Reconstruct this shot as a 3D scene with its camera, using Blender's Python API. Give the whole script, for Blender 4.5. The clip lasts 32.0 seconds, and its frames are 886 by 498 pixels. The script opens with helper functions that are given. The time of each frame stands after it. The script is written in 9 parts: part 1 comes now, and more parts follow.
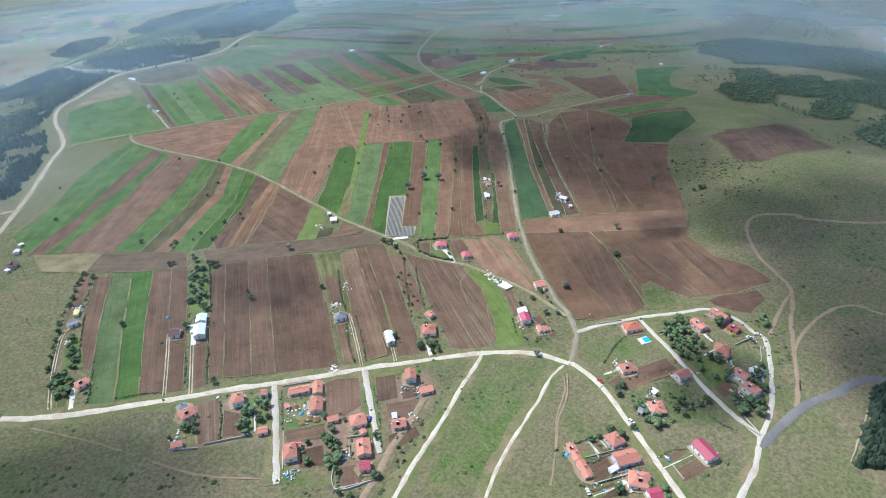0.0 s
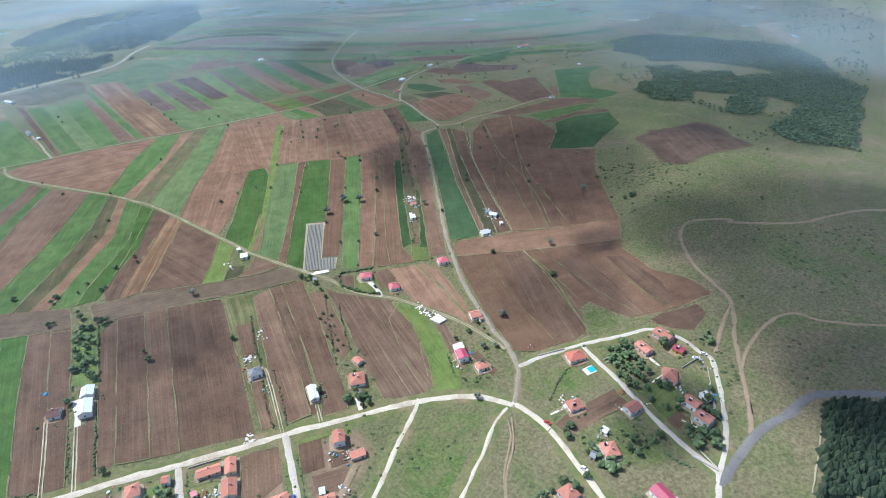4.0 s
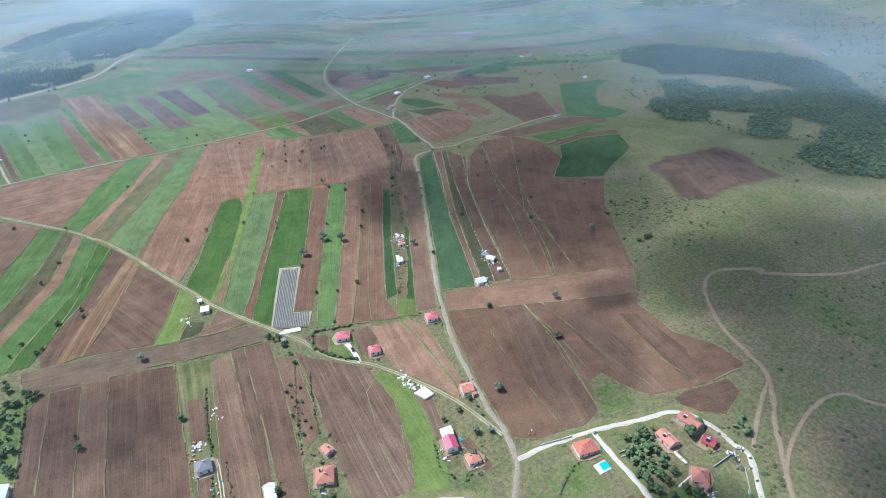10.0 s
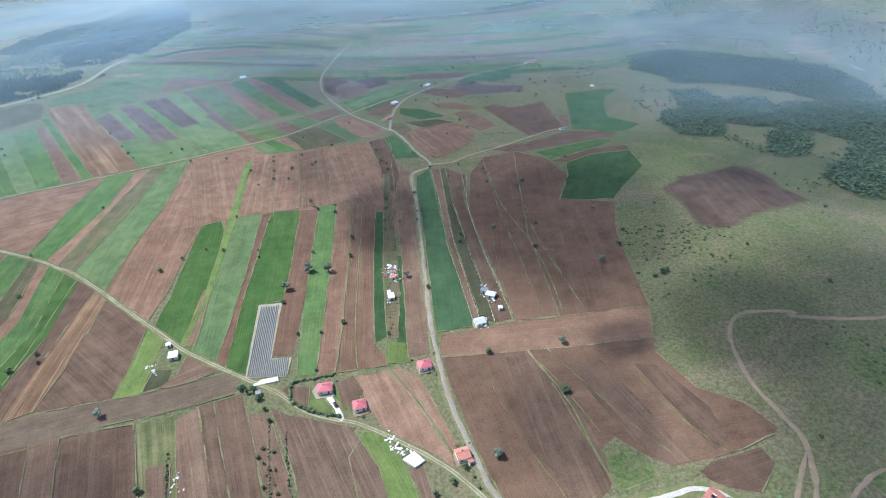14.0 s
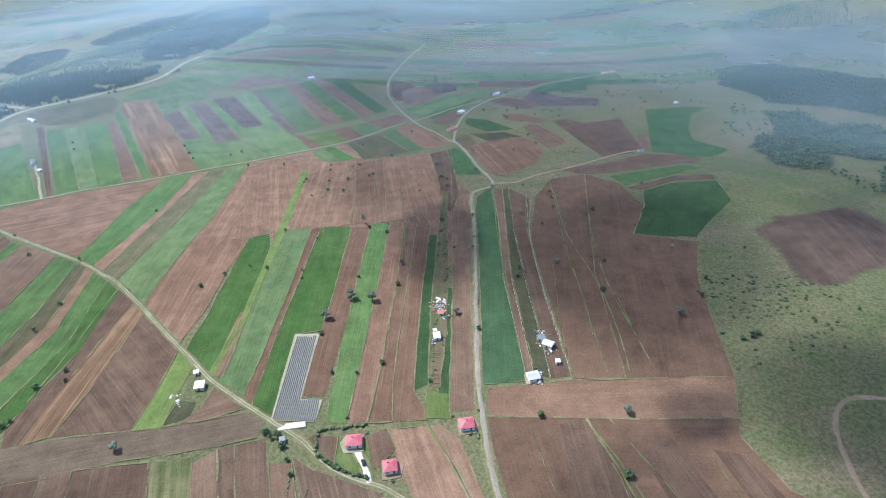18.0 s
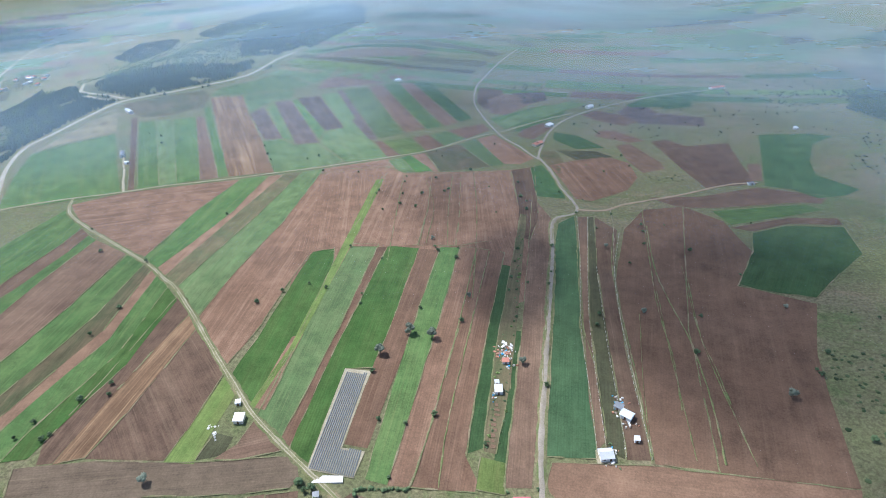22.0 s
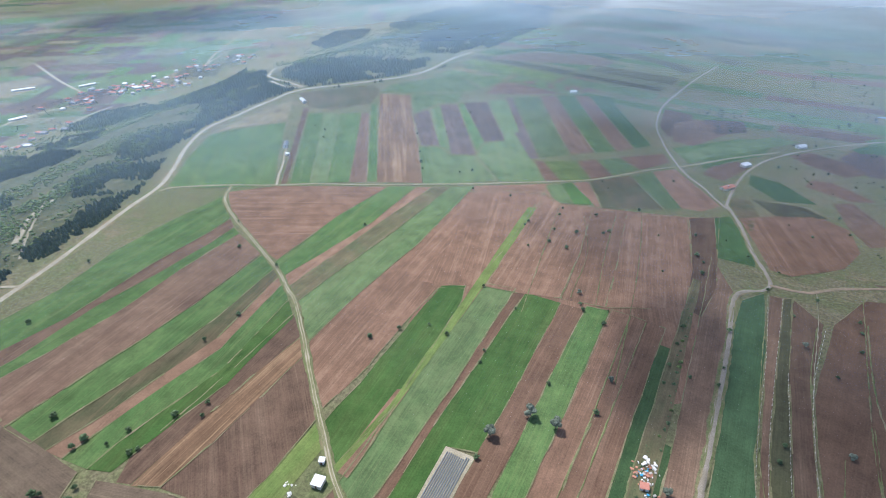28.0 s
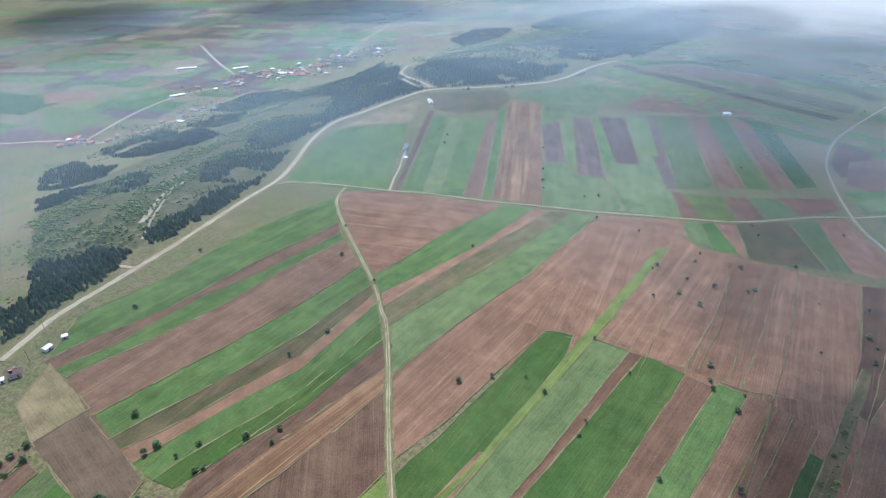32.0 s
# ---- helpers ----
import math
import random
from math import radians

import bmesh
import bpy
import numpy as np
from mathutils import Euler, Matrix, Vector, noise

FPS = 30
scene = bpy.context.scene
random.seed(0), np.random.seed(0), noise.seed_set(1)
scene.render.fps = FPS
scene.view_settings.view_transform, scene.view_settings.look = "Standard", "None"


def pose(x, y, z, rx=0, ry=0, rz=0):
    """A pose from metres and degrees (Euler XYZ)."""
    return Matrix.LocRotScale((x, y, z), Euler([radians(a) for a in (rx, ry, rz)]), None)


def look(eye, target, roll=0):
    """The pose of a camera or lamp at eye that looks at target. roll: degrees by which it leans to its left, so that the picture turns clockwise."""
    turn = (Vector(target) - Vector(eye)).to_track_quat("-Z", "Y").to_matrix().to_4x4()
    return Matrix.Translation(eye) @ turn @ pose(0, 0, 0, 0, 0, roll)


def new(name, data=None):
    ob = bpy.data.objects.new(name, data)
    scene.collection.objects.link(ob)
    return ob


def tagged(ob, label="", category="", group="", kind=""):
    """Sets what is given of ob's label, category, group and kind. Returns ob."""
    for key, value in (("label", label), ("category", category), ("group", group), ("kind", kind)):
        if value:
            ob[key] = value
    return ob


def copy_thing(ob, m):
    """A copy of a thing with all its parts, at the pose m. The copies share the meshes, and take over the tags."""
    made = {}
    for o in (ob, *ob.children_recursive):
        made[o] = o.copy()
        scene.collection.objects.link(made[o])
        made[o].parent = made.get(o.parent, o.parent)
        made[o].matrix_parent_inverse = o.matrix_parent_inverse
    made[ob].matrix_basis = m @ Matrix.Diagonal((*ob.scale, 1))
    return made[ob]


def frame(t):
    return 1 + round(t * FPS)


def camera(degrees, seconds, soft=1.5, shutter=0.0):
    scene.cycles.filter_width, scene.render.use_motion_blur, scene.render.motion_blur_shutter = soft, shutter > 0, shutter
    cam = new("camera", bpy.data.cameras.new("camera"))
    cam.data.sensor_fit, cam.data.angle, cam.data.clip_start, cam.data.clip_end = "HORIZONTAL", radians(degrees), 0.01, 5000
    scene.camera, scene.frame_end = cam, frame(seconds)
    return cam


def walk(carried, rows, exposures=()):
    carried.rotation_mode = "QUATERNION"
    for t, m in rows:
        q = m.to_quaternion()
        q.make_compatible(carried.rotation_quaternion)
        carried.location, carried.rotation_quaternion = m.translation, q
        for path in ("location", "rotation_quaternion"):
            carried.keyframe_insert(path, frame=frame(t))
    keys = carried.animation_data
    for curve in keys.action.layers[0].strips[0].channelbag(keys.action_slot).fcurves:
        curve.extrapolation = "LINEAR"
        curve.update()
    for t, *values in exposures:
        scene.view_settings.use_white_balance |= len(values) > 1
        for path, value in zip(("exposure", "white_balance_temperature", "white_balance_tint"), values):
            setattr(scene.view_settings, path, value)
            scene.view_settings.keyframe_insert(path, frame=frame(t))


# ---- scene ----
cam = camera(75.1, 32.0, soft=1.0)
METRES, EYE, TILT, LEAN, TURN = 381.2, 250.0, 0.0, 0.0, 0.9
ROWS = [
    (0.0, 0.0, 0.0, 0.0, -1.22, -30.98, 2.04),
    (0.5, 0.0021, 0.0149, 0.0001, -1.19, -30.99, 2.04),
    (1.0, 0.005, 0.0299, 0.0004, -1.6, -31.02, 2.07),
    (1.5, 0.0073, 0.0444, 0.0001, -2.26, -31.04, 2.07),
    (2.0, 0.0103, 0.0589, 0.0003, -3.0, -31.09, 2.12),
    (2.5, 0.0132, 0.0729, 0.0001, -4.25, -31.13, 2.11),
    (3.0, 0.017, 0.0873, 0.0002, -6.28, -31.22, 2.19),
    (3.5, 0.0199, 0.1015, 0.0002, -8.34, -31.29, 2.19),
    (5.5, 0.0376, 0.1595, 0.001, -9.48, -31.32, 2.16),
    (6.0, 0.0415, 0.1741, 0.001, -9.49, -31.3, 2.13),
    (6.5, 0.0463, 0.1888, 0.0009, -9.44, -31.28, 2.13),
    (7.0, 0.05, 0.2041, 0.0014, -9.42, -31.27, 2.14),
    (7.5, 0.0545, 0.2189, 0.0017, -9.37, -31.26, 2.12),
    (8.0, 0.0591, 0.2338, 0.0017, -9.31, -31.23, 2.13),
    (8.5, 0.0639, 0.2486, 0.0018, -9.26, -31.21, 2.13),
    (9.0, 0.0679, 0.2635, 0.0016, -9.18, -31.19, 2.12),
    (9.5, 0.0722, 0.2783, 0.0018, -8.73, -31.16, 2.11),
    (10.0, 0.0767, 0.2934, 0.0022, -8.67, -31.16, 2.13),
    (10.5, 0.0809, 0.3086, 0.0021, -8.63, -31.15, 2.13),
    (11.0, 0.085, 0.3244, 0.0023, -8.6, -31.15, 2.13),
    (11.5, 0.0893, 0.34, 0.0023, -8.56, -31.15, 2.14),
    (12.0, 0.0934, 0.3557, 0.0024, -8.52, -31.16, 2.15),
    (12.5, 0.0979, 0.3714, 0.0021, -8.47, -31.15, 2.17),
    (13.0, 0.102, 0.387, 0.0017, -8.44, -31.13, 2.17),
    (13.5, 0.1063, 0.4024, 0.0016, -8.39, -31.13, 2.17),
    (14.0, 0.1106, 0.4178, 0.0017, -8.31, -31.11, 2.18),
    (14.5, 0.1146, 0.4336, 0.0016, -8.08, -31.09, 2.18),
    (16.5, 0.128, 0.4951, 0.0016, -4.36, -30.98, 2.05),
    (17.0, 0.1317, 0.5109, 0.0009, -3.22, -30.92, 2.03),
    (17.5, 0.1342, 0.5264, 0.0012, -2.13, -30.9, 2.0),
    (18.0, 0.1357, 0.5423, 0.0012, -1.06, -30.87, 1.92),
    (18.5, 0.1387, 0.5577, 0.0009, 0.06, -30.83, 1.93),
    (19.0, 0.1405, 0.5735, 0.0006, 1.17, -30.8, 1.88),
    (19.5, 0.141, 0.5889, 0.002, 2.3, -30.82, 1.8),
    (20.0, 0.1431, 0.6033, 0.0012, 3.39, -30.77, 1.84),
    (20.5, 0.1423, 0.6192, 0.0017, 4.5, -30.75, 1.73),
    (21.0, 0.1431, 0.6353, 0.0008, 5.67, -30.7, 1.73),
    (21.5, 0.1428, 0.6511, 0.0013, 6.82, -30.71, 1.69),
    (22.0, 0.1433, 0.667, 0.001, 7.99, -30.67, 1.73),
    (22.5, 0.1423, 0.6828, 0.001, 9.17, -30.65, 1.66),
    (23.0, 0.1417, 0.6985, 0.0009, 10.36, -30.63, 1.64),
    (23.5, 0.1407, 0.7145, 0.0009, 11.54, -30.63, 1.64),
    (24.0, 0.1389, 0.7303, 0.0, 12.73, -30.58, 1.59),
    (24.5, 0.1366, 0.7455, 0.0005, 13.95, -30.57, 1.52),
    (25.0, 0.1346, 0.7609, -0.0003, 15.53, -30.5, 1.48),
    (25.5, 0.1321, 0.7762, 0.0001, 17.19, -30.49, 1.45),
    (27.5, 0.1178, 0.8376, -0.0017, 23.88, -30.41, 1.31),
    (28.0, 0.1144, 0.8528, -0.0008, 25.57, -30.45, 1.32),
    (28.5, 0.1094, 0.8678, -0.0003, 27.25, -30.44, 1.25),
    (29.0, 0.1036, 0.8824, -0.0, 28.94, -30.44, 1.16),
    (29.5, 0.0967, 0.8965, -0.0002, 30.63, -30.44, 1.04),
    (30.0, 0.0905, 0.9108, -0.0001, 32.31, -30.44, 0.99),
    (30.5, 0.0831, 0.9253, -0.0006, 33.98, -30.43, 0.91),
    (31.0, 0.076, 0.9392, -0.0005, 35.64, -30.43, 0.89),
    (31.5, 0.068, 0.9526, -0.0005, 37.3, -30.43, 0.84),
    (32.0, 0.0599, 0.9661, -0.0002, 38.96, -30.45, 0.8),
]
walk(
    cam,
    [(t, pose(0, 0, EYE, TILT, LEAN, TURN) @ pose(METRES * x, METRES * y, METRES * z, 90 + pitch, roll, yaw)) for t, x, y, z, yaw, pitch, roll in ROWS],
    [(0.0, 0.57, 5700, 9), (13.0, 0.74, 5500, 9), (22.0, 0.72, 5650, 10), (32.0, 0.57, 5850, 13)],
)

# ---- light ----
SUN_AZ, SUN_EL = radians(-64), radians(56)
world = bpy.data.worlds.new("sky")
scene.world = world
world.use_nodes = True
wt = world.node_tree
sky = wt.nodes.new("ShaderNodeTexSky")
sky.sky_type, sky.sun_disc, sky.sun_elevation, sky.sun_rotation = "NISHITA", False, SUN_EL, SUN_AZ
sky.air_density, sky.dust_density = 1.0, 2.0
wt.links.new(sky.outputs[0], wt.nodes["Background"].inputs[0])
wt.nodes["Background"].inputs[1].default_value = 0.115
sun_dir = Vector((math.sin(SUN_AZ) * math.cos(SUN_EL), math.cos(SUN_AZ) * math.cos(SUN_EL), math.sin(SUN_EL)))
sun = new("sun", bpy.data.lights.new("sun", "SUN"))
sun.data.energy, sun.data.angle, sun.data.color = 3.9, radians(0.53), (1.0, 0.95, 0.87)
sun.matrix_world = look(sun_dir * 900, (0, 0, 0))


# ---- materials ----
class Nodes:
    """A small wrapper to write node materials in few lines."""

    def __init__(self, name):
        self.m = bpy.data.materials.new(name)
        self.m.use_nodes = True
        self.t = self.m.node_tree
        self.bsdf = self.t.nodes["Principled BSDF"]

    def put(self, socket, value):
        if isinstance(value, bpy.types.NodeSocket):
            self.t.links.new(value, socket)
        elif isinstance(value, (tuple, list)) and len(value) == 3 and socket.type == "RGBA":
            socket.default_value = (*value, 1)
        else:
            socket.default_value = value

    def node(self, kind, **inputs):
        n = self.t.nodes.new("ShaderNode" + kind)
        for k, v in inputs.items():
            self.put(n.inputs[k.replace("_", " ")], v)
        return n

    def coords(self, which="Object"):
        return self.t.nodes.new("ShaderNodeTexCoord").outputs[which]

    def mapped(self, vec, scale):
        n = self.t.nodes.new("ShaderNodeMapping")
        self.put(n.inputs["Vector"], vec)
        n.inputs["Scale"].default_value = scale
        return n.outputs[0]

    def noise(self, vec, scale, detail=3.0, rough=0.55, distort=0.0):
        return self.node("TexNoise", Vector=vec, Scale=scale, Detail=detail, Roughness=rough, Distortion=distort).outputs["Fac"]

    def ramp(self, fac, lo, hi, a=0.0, b=1.0):
        n = self.t.nodes.new("ShaderNodeMapRange")
        n.interpolation_type = "SMOOTHSTEP"
        self.put(n.inputs[0], fac)
        for i, v in zip((1, 2, 3, 4), (lo, hi, a, b)):
            self.put(n.inputs[i], v)
        return n.outputs[0]

    def mix(self, fac, a, b, mode="MIX"):
        n = self.t.nodes.new("ShaderNodeMix")
        n.data_type, n.blend_type = "RGBA", mode
        self.put(n.inputs[0], fac)
        self.put(n.inputs[6], a)
        self.put(n.inputs[7], b)
        return n.outputs[2]

    def math(self, op, a, b=0.0):
        n = self.t.nodes.new("ShaderNodeMath")
        n.operation = op
        self.put(n.inputs[0], a)
        self.put(n.inputs[1], b)
        return n.outputs[0]

    def done(self, color, rough=0.9, height=None, bump=0.4, distance=0.2, spec=0.2, metal=0.0):
        self.put(self.bsdf.inputs["Base Color"], color)
        self.put(self.bsdf.inputs["Roughness"], rough)
        self.put(self.bsdf.inputs["Specular IOR Level"], spec)
        self.put(self.bsdf.inputs["Metallic"], metal)
        if height is not None:
            n = self.node("Bump", Strength=bump, Distance=distance, Height=height)
            self.t.links.new(n.outputs[0], self.bsdf.inputs["Normal"])
        return self.m


def turf(n, p):
    """The pasture's colour and relief, by place."""
    big = n.noise(p, 0.0045, 5.0, 0.6, 0.8)
    mid = n.noise(p, 0.03, 6.0, 0.68)
    fine = n.noise(p, 0.5, 6.0, 0.78)
    col = n.mix(n.ramp(big, 0.36, 0.64), (0.160, 0.138, 0.082), (0.105, 0.114, 0.054))
    col = n.mix(n.ramp(mid, 0.42, 0.62), col, (0.122, 0.128, 0.060))
    lush = n.noise(p, 0.018, 6.0, 0.72, 1.0)
    col = n.mix(n.ramp(lush, 0.52, 0.66, 0, 0.75), col, (0.088, 0.120, 0.042))
    bare = n.noise(n.mapped(p, (1, 1.3, 1)), 0.014, 7.0, 0.74, 1.4)
    col = n.mix(n.ramp(bare, 0.50, 0.72, 0, 0.5), col, (0.225, 0.155, 0.102))
    tuft = n.noise(p, 0.16, 6.0, 0.8)
    col = n.mix(n.ramp(tuft, 0.57, 0.67, 0, 0.6), col, (0.060, 0.074, 0.034))
    pale = n.noise(p, 0.33, 5.0, 0.8)
    col = n.mix(n.ramp(pale, 0.61, 0.70, 0, 0.3), col, (0.25, 0.215, 0.15))
    f = n.ramp(fine, 0.28, 0.72, 0.56, 1.42)
    col = n.mix(1.0, col, n.node("CombineColor", Red=f, Green=f, Blue=f).outputs[0], "MULTIPLY")
    return col, n.math("ADD", fine, tuft)


def meadow():
    """The same turf, greener away from the plot's outline."""
    n = Nodes("rough_meadow")
    p = n.coords("Object")
    col, height = turf(n, p)
    edge = n.t.nodes.new("ShaderNodeAttribute")
    edge.attribute_name = "edge"
    lush = n.math("MULTIPLY", n.ramp(edge.outputs["Fac"], 0.5, 7.0), n.ramp(n.noise(p, 0.045, 6.0, 0.72, 0.8), 0.36, 0.58))
    f = n.ramp(n.noise(p, 0.6, 6.0, 0.78), 0.28, 0.72, 0.5, 1.5)
    green = n.mix(n.ramp(n.noise(p, 0.12, 5.0, 0.7), 0.4, 0.62), (0.072, 0.118, 0.032), (0.112, 0.138, 0.050))
    green = n.mix(1.0, green, n.node("CombineColor", Red=f, Green=f, Blue=f).outputs[0], "MULTIPLY")
    return n.done(n.mix(n.math("MULTIPLY", lush, 0.9), col, green), 0.95, height, 0.7, 0.6, 0.1)


def pasture():
    n = Nodes("dry_pasture")
    col, height = turf(n, n.coords("Object"))
    return n.done(col, 0.95, height, 0.7, 0.6, 0.1)


def crop(name, a, b, streak, rows=1.4, contrast=0.48, patch=0.012, bump=0.40, row_tint=0.08, frayed=False, hairs=0.85):
    """Soil or crop in rows: UV in metres, u across the rows."""
    n = Nodes(name)
    uv = n.coords("UV")
    rnd = n.t.nodes.new("ShaderNodeObjectInfo").outputs["Random"]
    shift = n.t.nodes.new("ShaderNodeVectorMath")
    n.put(shift.inputs[0], uv)
    off = n.node("CombineXYZ", X=n.math("MULTIPLY", rnd, 900.0), Y=n.math("MULTIPLY", rnd, 700.0))
    n.put(shift.inputs[1], off.outputs[0])
    p = shift.outputs[0]
    big = n.noise(p, patch, 5.0, 0.62, 0.8)
    col = n.mix(n.ramp(big, 0.34, 0.66), a, b)
    moist = n.noise(n.mapped(p, (0.05, 0.016, 1)), 1.0, 5.0, 0.65, 0.5)
    col = n.mix(n.ramp(moist, 0.48, 0.70, 0, 0.55), col, tuple(c * 0.66 for c in a))
    wide = n.noise(n.mapped(p, (0.16, 0.004, 1)), 1.0, 3.0, 0.6)
    col = n.mix(n.math("MULTIPLY", n.ramp(wide, 0.46, 0.74), contrast), col, streak)
    thin = n.noise(n.mapped(p, (0.75, 0.012, 1)), 1.0, 3.0, 0.65)
    col = n.mix(n.math("MULTIPLY", n.ramp(thin, 0.52, 0.74), contrast), col, streak)
    hair = n.noise(n.mapped(p, (1.3, 0.022, 1)), 1.0, 4.0, 0.7)
    wave = n.node("TexWave", Vector=p, Scale=2 * math.pi / rows / 20, Distortion=2.5, Detail=3.0)
    wave.bands_direction = "X"
    grain = n.noise(p, 0.9, 6.0, 0.75)
    worn = n.math("MULTIPLY", wave.outputs["Fac"], n.ramp(n.noise(p, 0.03, 3.0), 0.35, 0.65))
    col = n.mix(n.math("MULTIPLY", worn, row_tint), col, tuple(c * 0.6 for c in a))
    spot = n.noise(p, 0.06, 6.0, 0.75)
    shade = n.math("ADD", n.ramp(spot, 0.25, 0.75, 0.74, 1.22), n.math("MULTIPLY", n.math("SUBTRACT", grain, 0.5), 1.15))
    shade = n.math("ADD", shade, n.math("MULTIPLY", n.math("SUBTRACT", hair, 0.5), hairs))
    shade = n.math("MULTIPLY", shade, n.ramp(rnd, 0.0, 1.0, 0.80, 1.17))
    col = n.mix(1.0, col, n.node("CombineColor", Red=shade, Green=shade, Blue=shade).outputs[0], "MULTIPLY")
    if frayed:
        edge = n.t.nodes.new("ShaderNodeAttribute")
        edge.attribute_name = "edge"
        q = n.coords("Object")
        reach_in = n.math("ADD", edge.outputs["Fac"], n.math("MULTIPLY", n.math("SUBTRACT", n.noise(q, 0.03, 6.0, 0.72, 0.8), 0.50), 22.0))
        col = n.mix(n.ramp(reach_in, -1.0, 7.0), turf(n, q)[0], col)
    height = n.math("ADD", n.math("MULTIPLY", worn, 0.4), grain)
    return n.done(col, 0.95, height, bump, 0.25, 0.1)


CROPS = {
    "ploughed_dark": crop("dark_ploughed_soil", (0.109, 0.070, 0.048), (0.133, 0.087, 0.058), (0.186, 0.132, 0.089), 1.1),
    "ploughed_red": crop("red_ploughed_soil", (0.143, 0.086, 0.055), (0.170, 0.103, 0.067), (0.236, 0.154, 0.103)),
    "ploughed_pale": crop("pale_ploughed_soil", (0.168, 0.103, 0.066), (0.202, 0.126, 0.083), (0.276, 0.184, 0.124)),
    "ploughed_smooth": crop("harrowed_soil", (0.132, 0.082, 0.053), (0.160, 0.099, 0.064), (0.205, 0.136, 0.090), 1.4, 0.26, 0.008, hairs=0.34),
    "ploughed_rows": crop("ridged_soil", (0.118, 0.079, 0.055), (0.148, 0.098, 0.067), (0.262, 0.196, 0.133), 2.2, 0.7),
    "ploughed_violet": crop("violet_ploughed_soil", (0.082, 0.062, 0.055), (0.104, 0.078, 0.064), (0.171, 0.131, 0.096)),
    "ploughed_soft": crop("hilltop_soil", (0.080, 0.056, 0.042), (0.104, 0.072, 0.054), (0.140, 0.102, 0.076), 1.6, 0.4, 0.02, frayed=True),
    "bare_earth": crop("trodden_earth", (0.175, 0.125, 0.084), (0.225, 0.165, 0.112), (0.270, 0.215, 0.150), 3.0, 0.3, 0.05, frayed=True, hairs=0.2),
    "undergrowth": crop("oak_undergrowth", (0.046, 0.062, 0.030), (0.066, 0.078, 0.036), (0.090, 0.092, 0.046), 3.0, 0.4, 0.03, frayed=True),
    "scrubland": crop("scrubland_turf", (0.074, 0.088, 0.040), (0.104, 0.104, 0.052), (0.140, 0.128, 0.074), 3.0, 0.4, 0.03, frayed=True),
    "band_dark": crop("fallow_brown_soil", (0.099, 0.074, 0.051), (0.114, 0.085, 0.058), (0.144, 0.112, 0.072), 2.0, 0.4),
    "stubble": crop("straw_stubble", (0.138, 0.085, 0.050), (0.175, 0.108, 0.063), (0.302, 0.202, 0.116), 2.8, 0.7),
    "tan_field": crop("dry_meadow", (0.150, 0.128, 0.072), (0.190, 0.156, 0.088), (0.130, 0.135, 0.060), 3.0, 0.4, 0.03),
    "fallow": crop("fallow_green", (0.072, 0.074, 0.041), (0.088, 0.088, 0.046), (0.112, 0.096, 0.058), 2.5, 0.4, 0.02),
    "fallow_green": crop("weedy_fallow", (0.080, 0.090, 0.043), (0.120, 0.098, 0.056), (0.150, 0.115, 0.068), 2.5, 0.6, 0.02),
    "green": crop("young_wheat", (0.066, 0.120, 0.038), (0.088, 0.138, 0.047), (0.124, 0.152, 0.058), 1.6, 0.5, 0.02, 0.5),
    "green_light": crop("pale_barley", (0.082, 0.126, 0.050), (0.104, 0.142, 0.060), (0.136, 0.151, 0.071), 1.6, 0.5, 0.02, 0.5),
    "green_bright": crop("bright_wheat", (0.054, 0.114, 0.029), (0.074, 0.130, 0.036), (0.110, 0.142, 0.046), 1.6, 0.4, 0.02, 0.5),
    "green_yellow": crop("yellow_green_grass", (0.092, 0.137, 0.037), (0.114, 0.149, 0.045), (0.152, 0.162, 0.058), 2.2, 0.4, 0.03, 0.5),
    "green_dark": crop("dark_lucerne", (0.043, 0.085, 0.033), (0.056, 0.096, 0.038), (0.080, 0.110, 0.042), 1.6, 0.3, 0.02, 0.6),
    "green_teal": crop("blue_green_oats", (0.038, 0.072, 0.033), (0.047, 0.082, 0.038), (0.062, 0.090, 0.045), 1.6, 0.25, 0.012, 0.5),
    "garden": crop("weedy_garden", (0.105, 0.125, 0.046), (0.155, 0.145, 0.071), (0.220, 0.200, 0.107), 2.4, 0.7, 0.05),
    "lawn": crop("short_lawn", (0.080, 0.130, 0.036), (0.125, 0.150, 0.052), (0.195, 0.185, 0.082), 2.0, 0.4, 0.06),
}


CROPS["meadow"] = meadow()


